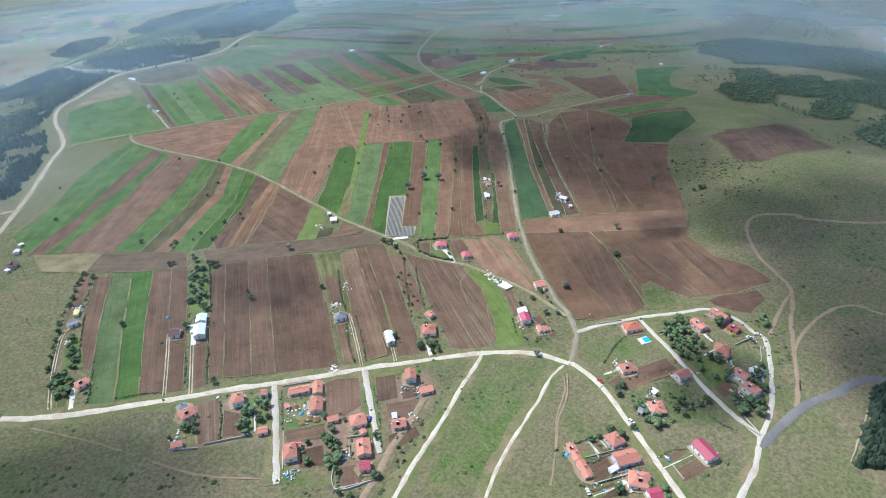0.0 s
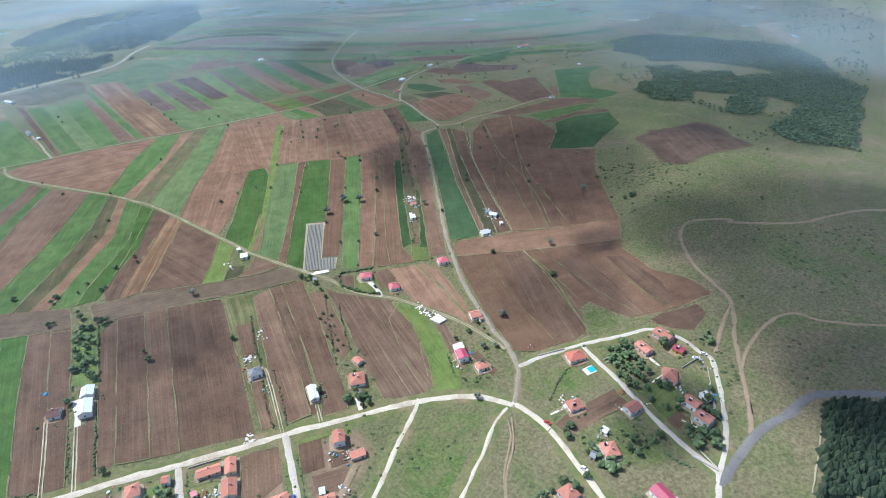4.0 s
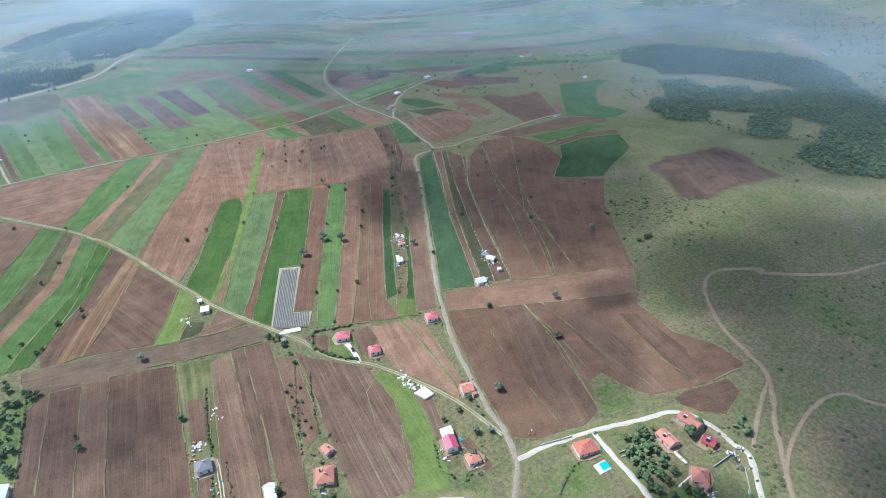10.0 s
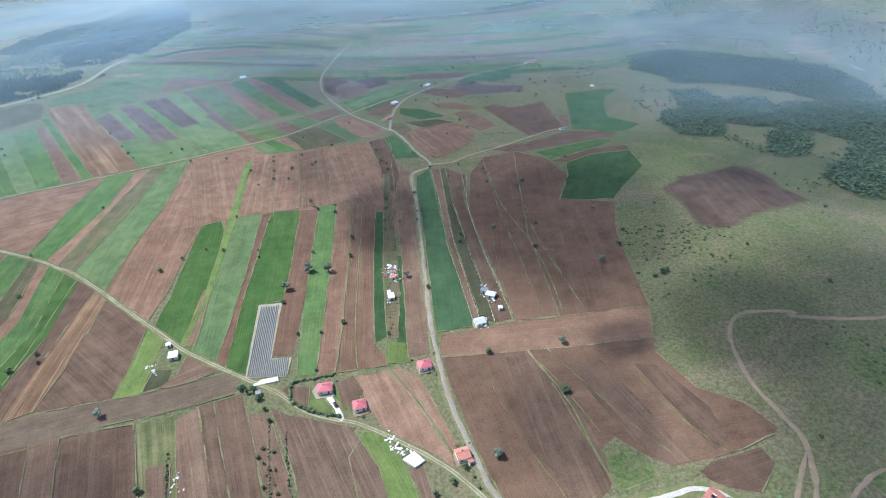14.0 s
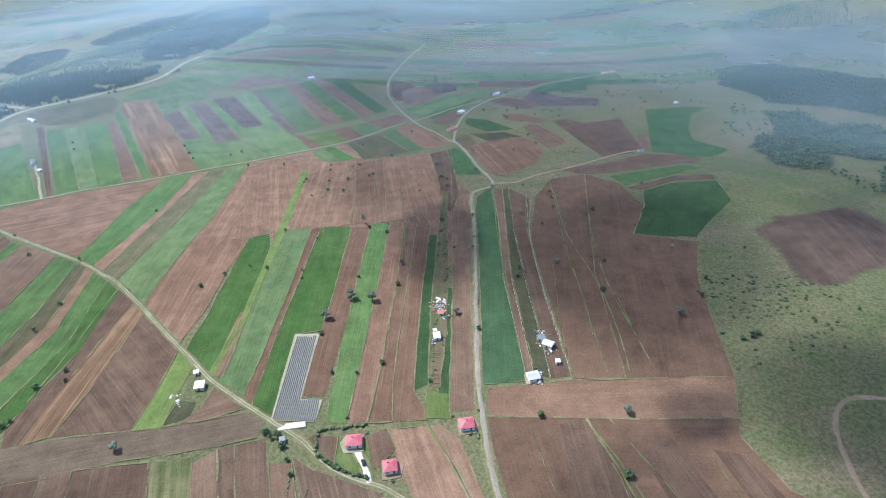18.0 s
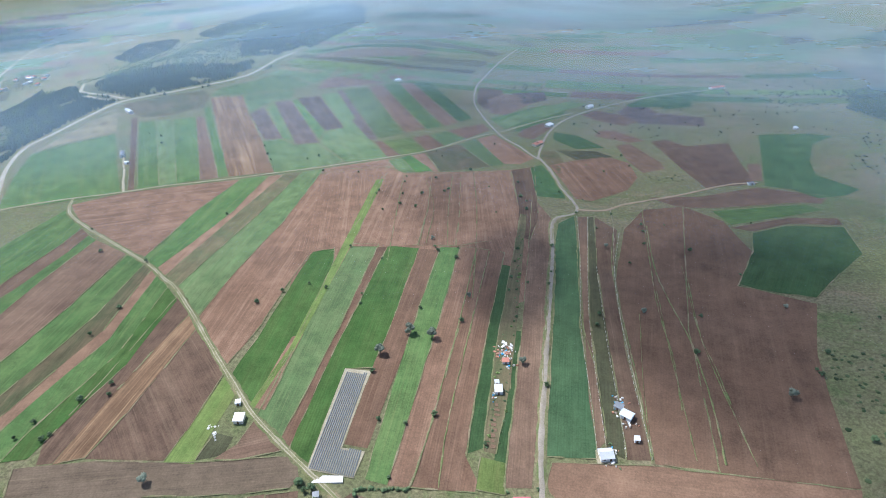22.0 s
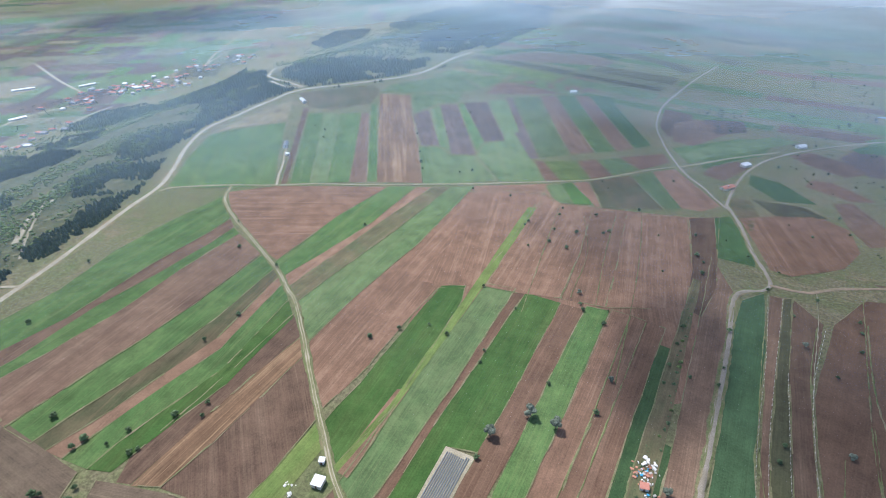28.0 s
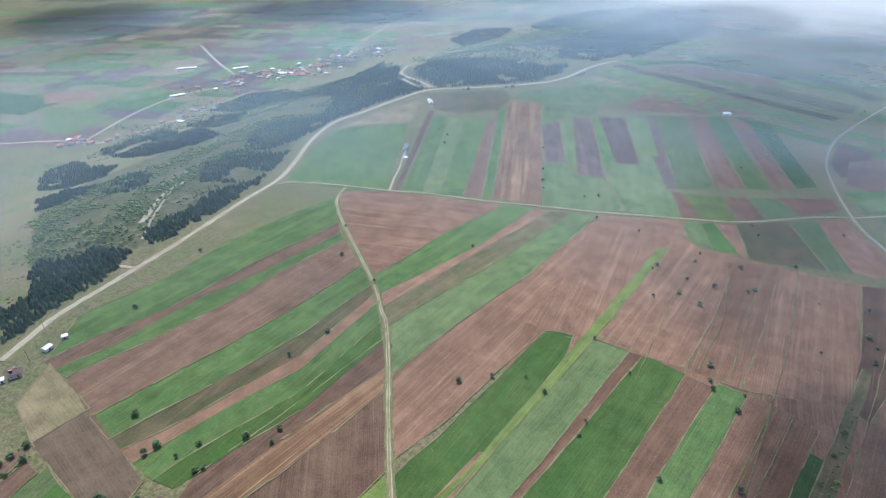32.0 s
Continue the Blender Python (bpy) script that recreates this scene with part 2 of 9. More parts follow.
def dirt(name, a, b, c, scale=0.25, fray=0.0, rough_edge=0.5, wild=False):
    """Bare or trodden ground. With fray, the strip's edge is worn through, by UV from its middle out."""
    n = Nodes(name)
    p = n.coords("Object")
    col = n.mix(n.ramp(n.noise(p, scale, 5.0, 0.65), 0.35, 0.65), a, b)
    col = n.mix(n.ramp(n.noise(p, 0.05, 5.0, 0.65), 0.48, 0.66, 0, 0.75), col, c)
    g = n.noise(p, 1.6, 6.0, 0.78)
    f = n.ramp(g, 0.27, 0.73, 0.70, 1.30)
    col = n.mix(1.0, col, n.node("CombineColor", Red=f, Green=f, Blue=f).outputs[0], "MULTIPLY")
    if fray:
        s = n.t.nodes.new("ShaderNodeSeparateXYZ")
        n.put(s.inputs[0], n.coords("UV"))
        inner = n.math("SUBTRACT", 1.0, n.math("ABSOLUTE", s.outputs["X"]))
        gap = n.math("MULTIPLY", n.math("SUBTRACT", n.noise(p, 0.45, 5.0, 0.75), 0.5), rough_edge)
        both = n.math("MULTIPLY", n.ramp(n.math("ADD", inner, gap), 0.0, fray), n.ramp(n.math("ADD", s.outputs["Y"], n.math("MULTIPLY", gap, 3.0)), -0.6, 0.6))
        col = n.mix(both, turf(n, p)[0] if wild else (0.105, 0.122, 0.050), col)
    return n.done(col, 0.95, g, 0.5, 0.12, 0.15)


def painted(name, a, rough=0.8, dirt_col=None, metal=0.0, scale=0.6, spec=0.3):
    n = Nodes(name)
    p = n.coords("Object")
    col = n.mix(n.ramp(n.noise(p, scale, 5.0, 0.65), 0.45, 0.75, 0, 0.5), a, dirt_col or tuple(c * 0.7 for c in a))
    rnd = n.t.nodes.new("ShaderNodeObjectInfo").outputs["Random"]
    f = n.ramp(rnd, 0.0, 1.0, 0.88, 1.1)
    col = n.mix(1.0, col, n.node("CombineColor", Red=f, Green=f, Blue=f).outputs[0], "MULTIPLY")
    return n.done(col, rough, n.noise(p, 4.0, 4.0, 0.6), 0.15, 0.02, spec, metal)


def tiled(name, a, b, metal=False):
    """Roof cover in courses: UV in metres, v up the slope."""
    n = Nodes(name)
    uv = n.coords("UV")
    w = n.node("TexWave", Vector=n.mapped(uv, (1, 1, 1)), Scale=1.25 if not metal else 0.7, Distortion=0.3)
    w.bands_direction = "X"
    c = n.node("TexWave", Vector=uv, Scale=0.9, Distortion=0.5)
    c.bands_direction, c.wave_profile = "Y", "SAW"
    blot = n.noise(uv, 0.5, 5.0, 0.7)
    piece = n.noise(n.mapped(uv, (3.0, 2.6, 1)), 1.0, 1.0, 0.5)
    col = n.mix(n.ramp(blot, 0.35, 0.7), a, b)
    col = n.mix(n.ramp(piece, 0.5, 0.75, 0, 0.35), col, tuple(x * 0.72 for x in b))
    col = n.mix(n.math("MULTIPLY", w.outputs["Fac"], 0.22), col, tuple(x * 0.5 for x in a))
    if not metal:
        col = n.mix(n.math("MULTIPLY", c.outputs["Fac"], 0.2), col, tuple(x * 0.55 for x in a))
    rnd = n.t.nodes.new("ShaderNodeObjectInfo").outputs["Random"]
    f = n.ramp(rnd, 0.0, 1.0, 0.85, 1.12)
    col = n.mix(1.0, col, n.node("CombineColor", Red=f, Green=f, Blue=f).outputs[0], "MULTIPLY")
    return n.done(col, 0.45 if metal else 0.8, w.outputs["Fac"], 0.4, 0.06, 0.4 if metal else 0.2)


def leafy(name, a, b, rough=0.75):
    n = Nodes(name)
    isl = n.t.nodes.new("ShaderNodeNewGeometry").outputs["Random Per Island"]
    rnd = n.t.nodes.new("ShaderNodeObjectInfo").outputs["Random"]
    col = n.mix(isl, a, b)
    f = n.ramp(rnd, 0.0, 1.0, 0.75, 1.2)
    col = n.mix(1.0, col, n.node("CombineColor", Red=f, Green=f, Blue=f).outputs[0], "MULTIPLY")
    m = n.done(col, rough, None, spec=0.15)
    return m


PASTURE = pasture()
VERGE = dirt("roadside_grass", (0.090, 0.122, 0.040), (0.155, 0.145, 0.068), (0.225, 0.165, 0.105), 0.12, 0.6, 1.3, True)
TONES = {
    "gravel_road": ("pale_gravel", (0.50, 0.455, 0.37), (0.43, 0.38, 0.30), (0.33, 0.285, 0.21)),
    "grey_road": ("grey_brown_gravel", (0.255, 0.222, 0.18), (0.225, 0.195, 0.152), (0.195, 0.168, 0.122)),
    "ridge_road": ("tan_gravel", (0.34, 0.305, 0.235), (0.29, 0.255, 0.19), (0.245, 0.215, 0.15)),
    "grass_line": ("weedy_line", (0.12, 0.15, 0.055), (0.17, 0.165, 0.08), (0.23, 0.19, 0.12)),
    "street": ("worn_concrete", (0.40, 0.37, 0.325), (0.45, 0.41, 0.345), (0.31, 0.275, 0.215)),
    "asphalt_road": ("grey_asphalt", (0.150, 0.147, 0.145), (0.130, 0.127, 0.125), (0.18, 0.172, 0.16)),
    "dirt_track": ("brown_dirt", (0.275, 0.200, 0.140), (0.235, 0.176, 0.118), (0.19, 0.155, 0.092)),
    "farm_lane": ("grassy_lane", (0.20, 0.185, 0.105), (0.165, 0.165, 0.080), (0.13, 0.145, 0.058)),
    "two_track": ("wheel_ruts", (0.44, 0.38, 0.285), (0.36, 0.30, 0.215), (0.28, 0.23, 0.155)),
    "paving": ("white_paving", (0.60, 0.57, 0.52), (0.52, 0.49, 0.44), (0.44, 0.41, 0.35)),
    "track": ("bare_track", (0.32, 0.285, 0.205), (0.27, 0.235, 0.16), (0.22, 0.19, 0.12)),
}
ROADS = {k: dirt(*v, 0.2, 0.45 if k == "dirt_track" else 0.3, 0.7 if k == "dirt_track" else 0.5, k in ("dirt_track", "asphalt_road")) for k, v in TONES.items()}
PLAIN = {k: dirt("plain_" + v[0], *v[1:]) for k, v in TONES.items() if k in ("street", "dirt_track", "two_track", "track", "paving")}
ROOFS = {
    "salmon": tiled("salmon_tiles", (0.42, 0.175, 0.125), (0.50, 0.235, 0.175)),
    "redbrown": tiled("red_brown_tiles", (0.36, 0.12, 0.085), (0.44, 0.17, 0.12)),
    "pinkred": tiled("pink_red_sheet", (0.42, 0.10, 0.12), (0.48, 0.14, 0.155), True),
    "magenta": tiled("magenta_sheet", (0.36, 0.055, 0.10), (0.42, 0.08, 0.13), True),
    "maroon": tiled("maroon_tiles", (0.25, 0.05, 0.065), (0.30, 0.07, 0.085)),
    "brown": tiled("brown_tiles", (0.13, 0.075, 0.065), (0.18, 0.11, 0.095)),
    "slate": tiled("grey_sheet", (0.15, 0.165, 0.18), (0.20, 0.215, 0.23), True),
    "metal": tiled("white_sheet", (0.60, 0.61, 0.62), (0.52, 0.53, 0.53), True),
    "bluewhite": tiled("pale_blue_sheet", (0.58, 0.66, 0.74), (0.50, 0.58, 0.68), True),
    "yellow": tiled("yellow_sheet", (0.72, 0.60, 0.16), (0.66, 0.52, 0.14), True),
}
WALLS = {
    "white": painted("white_render", (0.72, 0.71, 0.68), 0.85, (0.52, 0.49, 0.44)),
    "cream": painted("cream_render", (0.60, 0.54, 0.44), 0.85, (0.44, 0.37, 0.29)),
    "bluewall": painted("pale_blue_render", (0.55, 0.62, 0.72), 0.85),
    "pinkwall": painted("pink_render", (0.62, 0.44, 0.42), 0.85),
    "yellowwall": painted("yellow_render", (0.62, 0.42, 0.12), 0.85),
}
FRAME_MAT = painted("white_joinery", (0.70, 0.70, 0.68), 0.5)
DOOR_MAT = painted("brown_door", (0.16, 0.085, 0.05), 0.5)
CHIMNEY_MAT = painted("brick_chimney", (0.36, 0.17, 0.11), 0.9)
STONE_MAT = painted("grey_stone", (0.40, 0.38, 0.34), 0.9, (0.28, 0.26, 0.22), scale=1.5)
PALE_STONE = painted("pale_rubble", (0.62, 0.60, 0.56), 0.9, (0.45, 0.42, 0.37), scale=1.5)
WOOD_MAT = painted("weathered_wood", (0.20, 0.155, 0.115), 0.85)
BARK = painted("grey_bark", (0.13, 0.10, 0.075), 0.95)
PANEL_MAT = painted("dark_solar_panel", (0.02, 0.025, 0.045), 0.2, spec=0.6)
CAR_GLASS = painted("car_glass", (0.03, 0.035, 0.04), 0.1, spec=0.6)
TYRE = painted("tyre_rubber", (0.025, 0.025, 0.025), 0.9)
glass = Nodes("window_glass")
WINDOW_GLASS = glass.done((0.045, 0.055, 0.065), 0.08, spec=0.6)
LEAF = {
    "round": leafy("green_leaves", (0.062, 0.100, 0.046), (0.118, 0.162, 0.074)),
    "grey": leafy("grey_green_leaves", (0.105, 0.130, 0.095), (0.185, 0.210, 0.155)),
    "pine": leafy("pine_needles", (0.040, 0.062, 0.038), (0.078, 0.105, 0.060)),
    "tall_pine": leafy("dark_pine_needles", (0.028, 0.048, 0.028), (0.054, 0.080, 0.043)),
    "scrub": leafy("scrub_leaves", (0.085, 0.130, 0.040), (0.155, 0.205, 0.068)),
    "broadleaf": leafy("oak_leaves", (0.050, 0.082, 0.044), (0.092, 0.126, 0.066)),
    "shrub": leafy("shrub_leaves", (0.038, 0.062, 0.026), (0.075, 0.095, 0.040)),
    "grass": leafy("margin_grass", (0.15, 0.17, 0.065), (0.27, 0.235, 0.125)),
}

# ---- ground ----
HILLS = []


def hill(x, y, r, high):
    HILLS.append((x, y, r, high))


hill(-80, 285, 130, -7.0)
hill(60, 290, 130, -12.6)
hill(200, 260, 140, 2.0)
hill(-210, 320, 140, 2.2)
hill(-200, 490, 170, 3.3)
hill(-50, 430, 130, 3.4)
hill(90, 450, 130, 2.4)
hill(255, 440, 110, 6.3)
hill(-380, 620, 200, 2.0)
hill(-120, 620, 170, 4.5)
hill(70, 620, 170, -1.8)
hill(215, 570, 110, -2.0)
hill(325, 525, 90, 14.3)
hill(420, 590, 110, 2.3)
hill(300, 700, 130, 3.3)
hill(-470, 850, 240, 3.2)
hill(-200, 880, 240, -0.7)
hill(60, 900, 220, -0.3)
hill(380, 930, 240, 25.7)
hill(-600, 1130, 260, 13.3)
hill(-150, 1270, 350, -5.4)
hill(200, 1200, 300, -10.5)
hill(650, 1350, 400, -42.2)

hill(1500, 2100, 520, 190)
hill(1420, 1720, 290, 150)
hill(950, 900, 260, 25)


def height_at(x, y):
    """The ground's height: rounded hills on a plateau that falls to a valley in the west."""
    x, y = np.asarray(x, float), np.asarray(y, float)
    west = np.clip((-480 - 0.28 * np.clip(y - 600, -300, 500) - x) / 680, 0, 1)
    north = np.clip((y - 1150) / 1400, 0, 1)
    z = -145 * west * west * (3 - 2 * west) - 60 * north * north * (3 - 2 * north) * (1 - west)
    for cx, cy, r, k in HILLS:
        z = z + k * np.exp(-((x - cx) ** 2 + (y - cy) ** 2) / (2 * r * r))
    return z


def level(x, y):
    return float(height_at(x, y))


def spread(lo, a, b, hi, step, grow=1.09):
    """Even steps from a to b, widening ones out to lo and hi."""
    mid = list(np.arange(a, b + 0.1, step))
    left, right, s = [a], [mid[-1]], step
    while left[-1] > lo:
        s *= grow
        left.append(left[-1] - s)
    s = step
    while right[-1] < hi:
        s *= grow
        right.append(right[-1] + s)
    return np.array(left[:0:-1] + mid + right[1:])


def ground():
    xs, ys = spread(-4700, -560, 470, 4700, 6), spread(-4000, 150, 800, 4700, 6)
    gx, gy = np.meshgrid(xs, ys)
    gz = height_at(gx, gy)
    nx, ny = len(xs), len(ys)
    co = np.stack([gx, gy, gz], -1).reshape(-1, 3)
    i = np.arange(nx * ny).reshape(ny, nx)
    quads = np.stack([i[:-1, :-1], i[:-1, 1:], i[1:, 1:], i[1:, :-1]], -1).reshape(-1, 4)
    me = bpy.data.meshes.new("ground")
    me.from_pydata(co.tolist(), [], quads.tolist())
    me.shade_smooth()
    me.materials.append(PASTURE)
    return tagged(new("ground", me), "rolling dry pasture with olive and tan grass", "ground", kind="structure")


ground()
LIFT, TURNS = [0.10], [0]


def mesh_of(name, bm, material, smooth=False):
    me = bpy.data.meshes.new(name)
    bm.to_mesh(me)
    bm.free()
    if smooth:
        me.shade_smooth()
    for m in material if isinstance(material, (list, tuple)) else (material,):
        me.materials.append(m)
    return me


def part(name, bm, material, parent, label="", smooth=False):
    ob = new(name, mesh_of(name, bm, material, smooth))
    ob.parent = parent
    return tagged(ob, label)


FIELD_WORDS = {
    "ploughed_dark": ("ploughed_field", "freshly ploughed strip of dark brown soil"),
    "ploughed_red": ("ploughed_field", "ploughed strip of reddish brown soil"),
    "ploughed_pale": ("ploughed_field", "dry pale brown ploughed strip"),
    "ploughed_smooth": ("ploughed_field", "evenly harrowed field of warm brown soil"),
    "bare_earth": ("yard", "trodden brown earth between village houses"),
    "ploughed_rows": ("ploughed_field", "brown soil ridged in pale rows"),
    "ploughed_violet": ("ploughed_field", "dark violet-brown ploughed plot with pale rows"),
    "ploughed_soft": ("ploughed_field", "dark brown ploughed patch fading into hilltop pasture"),
    "undergrowth": ("undergrowth", "dark undergrowth between the trees of a wood"),
    "scrubland": ("scrubland", "rough olive-green scrubland on the valley's slope"),
    "band_dark": ("fallow_field", "long band of weedy dark brown fallow soil"),
    "stubble": ("stubble_field", "strip of straw-streaked pinkish stubble"),
    "tan_field": ("meadow", "dry tan meadow with thin grass"),
    "fallow": ("fallow_field", "dull olive fallow strip between ploughed soil"),
    "fallow_green": ("fallow_field", "weedy brown and green fallow strip"),
    "green": ("wheat_field", "strip of young green wheat"),
    "green_light": ("barley_field", "strip of pale green barley"),
    "green_bright": ("wheat_field", "bright green strip of lush wheat"),
    "green_yellow": ("grass_field", "yellow-green strip of flowering grass"),
    "green_dark": ("lucerne_field", "dark green strip of lucerne"),
    "green_teal": ("oat_field", "blue-green field of dense oats"),
    "garden": ("garden_plot", "weedy garden plot with beds and rubble"),
    "meadow": ("rough_meadow", "rough green meadow with brown worn patches"),
    "lawn": ("lawn", "short green lawn beside a house"),
}
EDGES = []


def drape(poly, cell, lift):
    bm = bmesh.new()
    f = bm.faces.new([bm.verts.new((x, y, 0)) for x, y in poly])
    bmesh.ops.triangulate(bm, faces=[f])
    for axis in (0, 1):
        lo, hi = min(p[axis] for p in poly), max(p[axis] for p in poly)
        no = (1, 0, 0) if axis == 0 else (0, 1, 0)
        for k in range(int(lo // cell) + 1, int(hi // cell) + 1):
            co = (k * cell, 0, 0) if axis == 0 else (0, k * cell, 0)
            bmesh.ops.bisect_plane(bm, geom=bm.verts[:] + bm.edges[:] + bm.faces[:], plane_co=co, plane_no=no)
    for v in bm.verts:
        v.co.z = level(v.co.x, v.co.y) + lift
    bmesh.ops.recalc_face_normals(bm, faces=bm.faces)
    bm.normal_update()
    if sum(f.normal.z for f in bm.faces) < 0:
        bmesh.ops.reverse_faces(bm, faces=bm.faces[:])
    return bm


def smoothed(poly, rough):
    """The outline with its long sides broken up and slightly worn."""
    out = []
    for (x0, y0), (x1, y1) in zip(poly, poly[1:] + poly[:1]):
        n = max(1, int(math.hypot(x1 - x0, y1 - y0) / 12))
        for i in range(n):
            k = i / n
            x, y = x0 + (x1 - x0) * k, y0 + (y1 - y0) * k
            if i:
                w = noise.noise_vector((x * 0.07, y * 0.07, 3.0))
                x, y = x + w.x * rough, y + w.y * rough
            out.append((x, y))
    return out


def grown(poly, by):
    """The outline moved outward."""
    area = sum(a[0] * b[1] - b[0] * a[1] for a, b in zip(poly, poly[1:] + poly[:1]))
    s = -by if area > 0 else by
    out = []
    for p, q, r in zip(poly[-1:] + poly[:-1], poly, poly[1:] + poly[:1]):
        u, v = Vector((q[0] - p[0], q[1] - p[1])).normalized(), Vector((r[0] - q[0], r[1] - q[1])).normalized()
        n = Vector((-u.y - v.y, u.x + v.x))
        k = s / max(0.4, n.length_squared / 2)
        out.append((q[0] + n.x * k, q[1] + n.y * k))
    return out


def rim_distance(me, poly):
    """Stores each vertex's distance from the outline, for a soft edge."""
    p = np.array([v.co[:2] for v in me.vertices])
    best = np.full(len(p), 1e9)
    for a, b in zip(poly, poly[1:] + poly[:1]):
        a, d = np.array(a), np.array(b) - np.array(a)
        k = np.clip(((p - a) @ d) / (d @ d), 0, 1)
        best = np.minimum(best, np.linalg.norm(p - a - k[:, None] * d, axis=1))
    me.attributes.new("edge", "FLOAT", "POINT").data.foreach_set("value", best.astype(np.float32))


def field(kind, *poly, low=False, lift=0.0):
    name, label = FIELD_WORDS[kind]
    poly = list(poly)
    best = max(zip(poly, poly[1:] + poly[:1]), key=lambda e: math.dist(*e))
    (x0, y0), (x1, y1) = best
    d = Vector((x1 - x0, y1 - y0)).normalized()
    TURNS[0] += 1
    far = min(p[1] for p in poly) > 850 or max(p[0] for p in poly) < -900
    poly = grown(poly, 0.6)
    bm = drape(smoothed(poly, 0.7), (60 if poly[0][0] < -900 else 30) if far and kind not in ("undergrowth", "scrubland") else 14 if kind in ("undergrowth", "scrubland") else 6 if kind in ("meadow", "bare_earth", "ploughed_soft", "undergrowth", "scrubland") else 8 if low else 12, 0.04 if low else lift or 0.10 + 0.03 * (TURNS[0] % 5))
    uv = bm.loops.layers.uv.new("rows")
    for f in bm.faces:
        for l in f.loops:
            c = l.vert.co
            l[uv].uv = (c.x * -d.y + c.y * d.x, c.x * d.x + c.y * d.y)
    me = mesh_of(name, bm, CROPS[kind])
    if kind in ("meadow", "bare_earth", "ploughed_soft", "undergrowth", "scrubland"):
        rim_distance(me, poly)
    ob = new(name, me)
    for a, b in zip(poly, poly[1:] + poly[:1]):
        if not far and not low and not lift and kind not in ("meadow", "lawn", "bare_earth", "ploughed_soft", "undergrowth", "scrubland"):
            EDGES.append((a, b))
    return tagged(ob, label, "field", "cultivated strips on the plateau")


ROAD_WORDS = {
    "gravel_road": ("road", "pale gravel road with dusty edges"),
    "grey_road": ("road", "grey-brown gravel road between fields"),
    "ridge_road": ("road", "tan gravel road along the ridge"),
    "grass_line": ("grass_strip", "thin strip of weeds between ploughed fields"),
    "street": ("street", "worn pale concrete village street"),
    "asphalt_road": ("road", "grey asphalt road across the pasture"),
    "dirt_track": ("dirt_track", "brown dirt track worn into the pasture"),
    "farm_lane": ("farm_lane", "narrow grassy farm lane between fields"),
    "two_track": ("driveway", "two bare wheel ruts of a driveway"),
    "paving": ("driveway", "white paved driveway to a house"),
    "track": ("dirt_track", "bare pale track on the slope"),
}


def curve_points(pts, step=5.0):
    """A rounded line through the points."""
    p = [Vector((*q, 0)) for q in pts]
    p = [p[0] * 2 - p[1]] + p + [p[-1] * 2 - p[-2]]
    out = []
    for a, b, c, d in zip(p, p[1:], p[2:], p[3:]):
        n = max(2, int((c - b).length / step))
        for i in range(n):
            t = i / n
            out.append(0.5 * (2 * b + (c - a) * t + (2 * a - 5 * b + 4 * c - d) * t * t + (3 * b - a - 3 * c + d) * t ** 3))
    return out + [p[-2]]


def ribbon(pts, width, shift=0.0, lift=0.3, wander=0.22, ragged=0.8, step=3.0):
    line = curve_points(pts, step)
    bm = bmesh.new()
    uv = bm.loops.layers.uv.new("strip")
    rows = []
    for i, c in enumerate(line):
        d = (line[min(i + 1, len(line) - 1)] - line[max(i - 1, 0)]).normalized()
        side = Vector((-d.y, d.x, 0))
        w = width * (1 + wander * noise.noise((c.x * 0.06, c.y * 0.06, width)))
        row = []
        for k in (-0.5, -0.36, 0, 0.36, 0.5):
            q = c + side * (shift + k * w + (ragged * noise.noise((c.x * 0.17, c.y * 0.17, k * 9)) if abs(k) > 0.3 else 0))
            z = level(q.x, q.y) + lift + (0.04 if k == 0 else 0) - (lift - 0.02 if abs(k) == 0.5 else 0)
            row.append(bm.verts.new((q.x, q.y, z)))
        rows.append(row)
    for a, b in zip(rows, rows[1:]):
        for k in range(4):
            bm.faces.new((a[k], b[k], b[k + 1], a[k + 1]))
    where = {v: (2 * k, step * min(i, len(rows) - 1 - i)) for i, row in enumerate(rows) for v, k in zip(row, (-0.5, -0.36, 0, 0.36, 0.5))}
    for f in bm.faces:
        for l in f.loops:
            l[uv].uv = where[l.vert]
    bmesh.ops.recalc_face_normals(bm, faces=bm.faces)
    if sum(f.normal.z for f in bm.faces) < 0:
        bmesh.ops.reverse_faces(bm, faces=bm.faces[:])
    return bm


def road(kind, width, *pts):
    name, label = ROAD_WORDS[kind]
    LIFT[0] += 0.001
    lift = 0.07 + LIFT[0] / 30 if kind == "dirt_track" and width < 4 else LIFT[0] + 0.05
    if kind == "two_track":
        top = tagged(new(name), label, "driveway", kind="structure")
        for s in (-0.8, 0.8):
            part("wheel_rut", ribbon(pts, 0.8, s, lift, 0.3, 0.3), ROADS[kind], top)
        return top
    if kind in ("gravel_road", "street", "farm_lane", "grey_road", "paving", "ridge_road"):
        n = {"gravel_road": 10.0, "street": 8.0, "farm_lane": 2.4, "grey_road": 2.6, "paving": 3.0, "ridge_road": 7.0}[kind]
        verge = new("verge", mesh_of("verge", ribbon(pts, width + n, 0, lift - 0.03, 0.3, 1.5), VERGE, True))
        tagged(verge, "strip of rough grass beside a road", "verge", kind="structure")
    ob = new(name, mesh_of(name, ribbon(pts, width, 0, lift), ROADS[kind], True))
    if kind == "farm_lane":
        for s in (-0.75, 0.75):
            part("wheel_rut", ribbon(pts, 0.75, s, lift + 0.05, 0.4, 0.35), ROADS["track"], ob)
    return tagged(ob, label, "road", kind="structure")


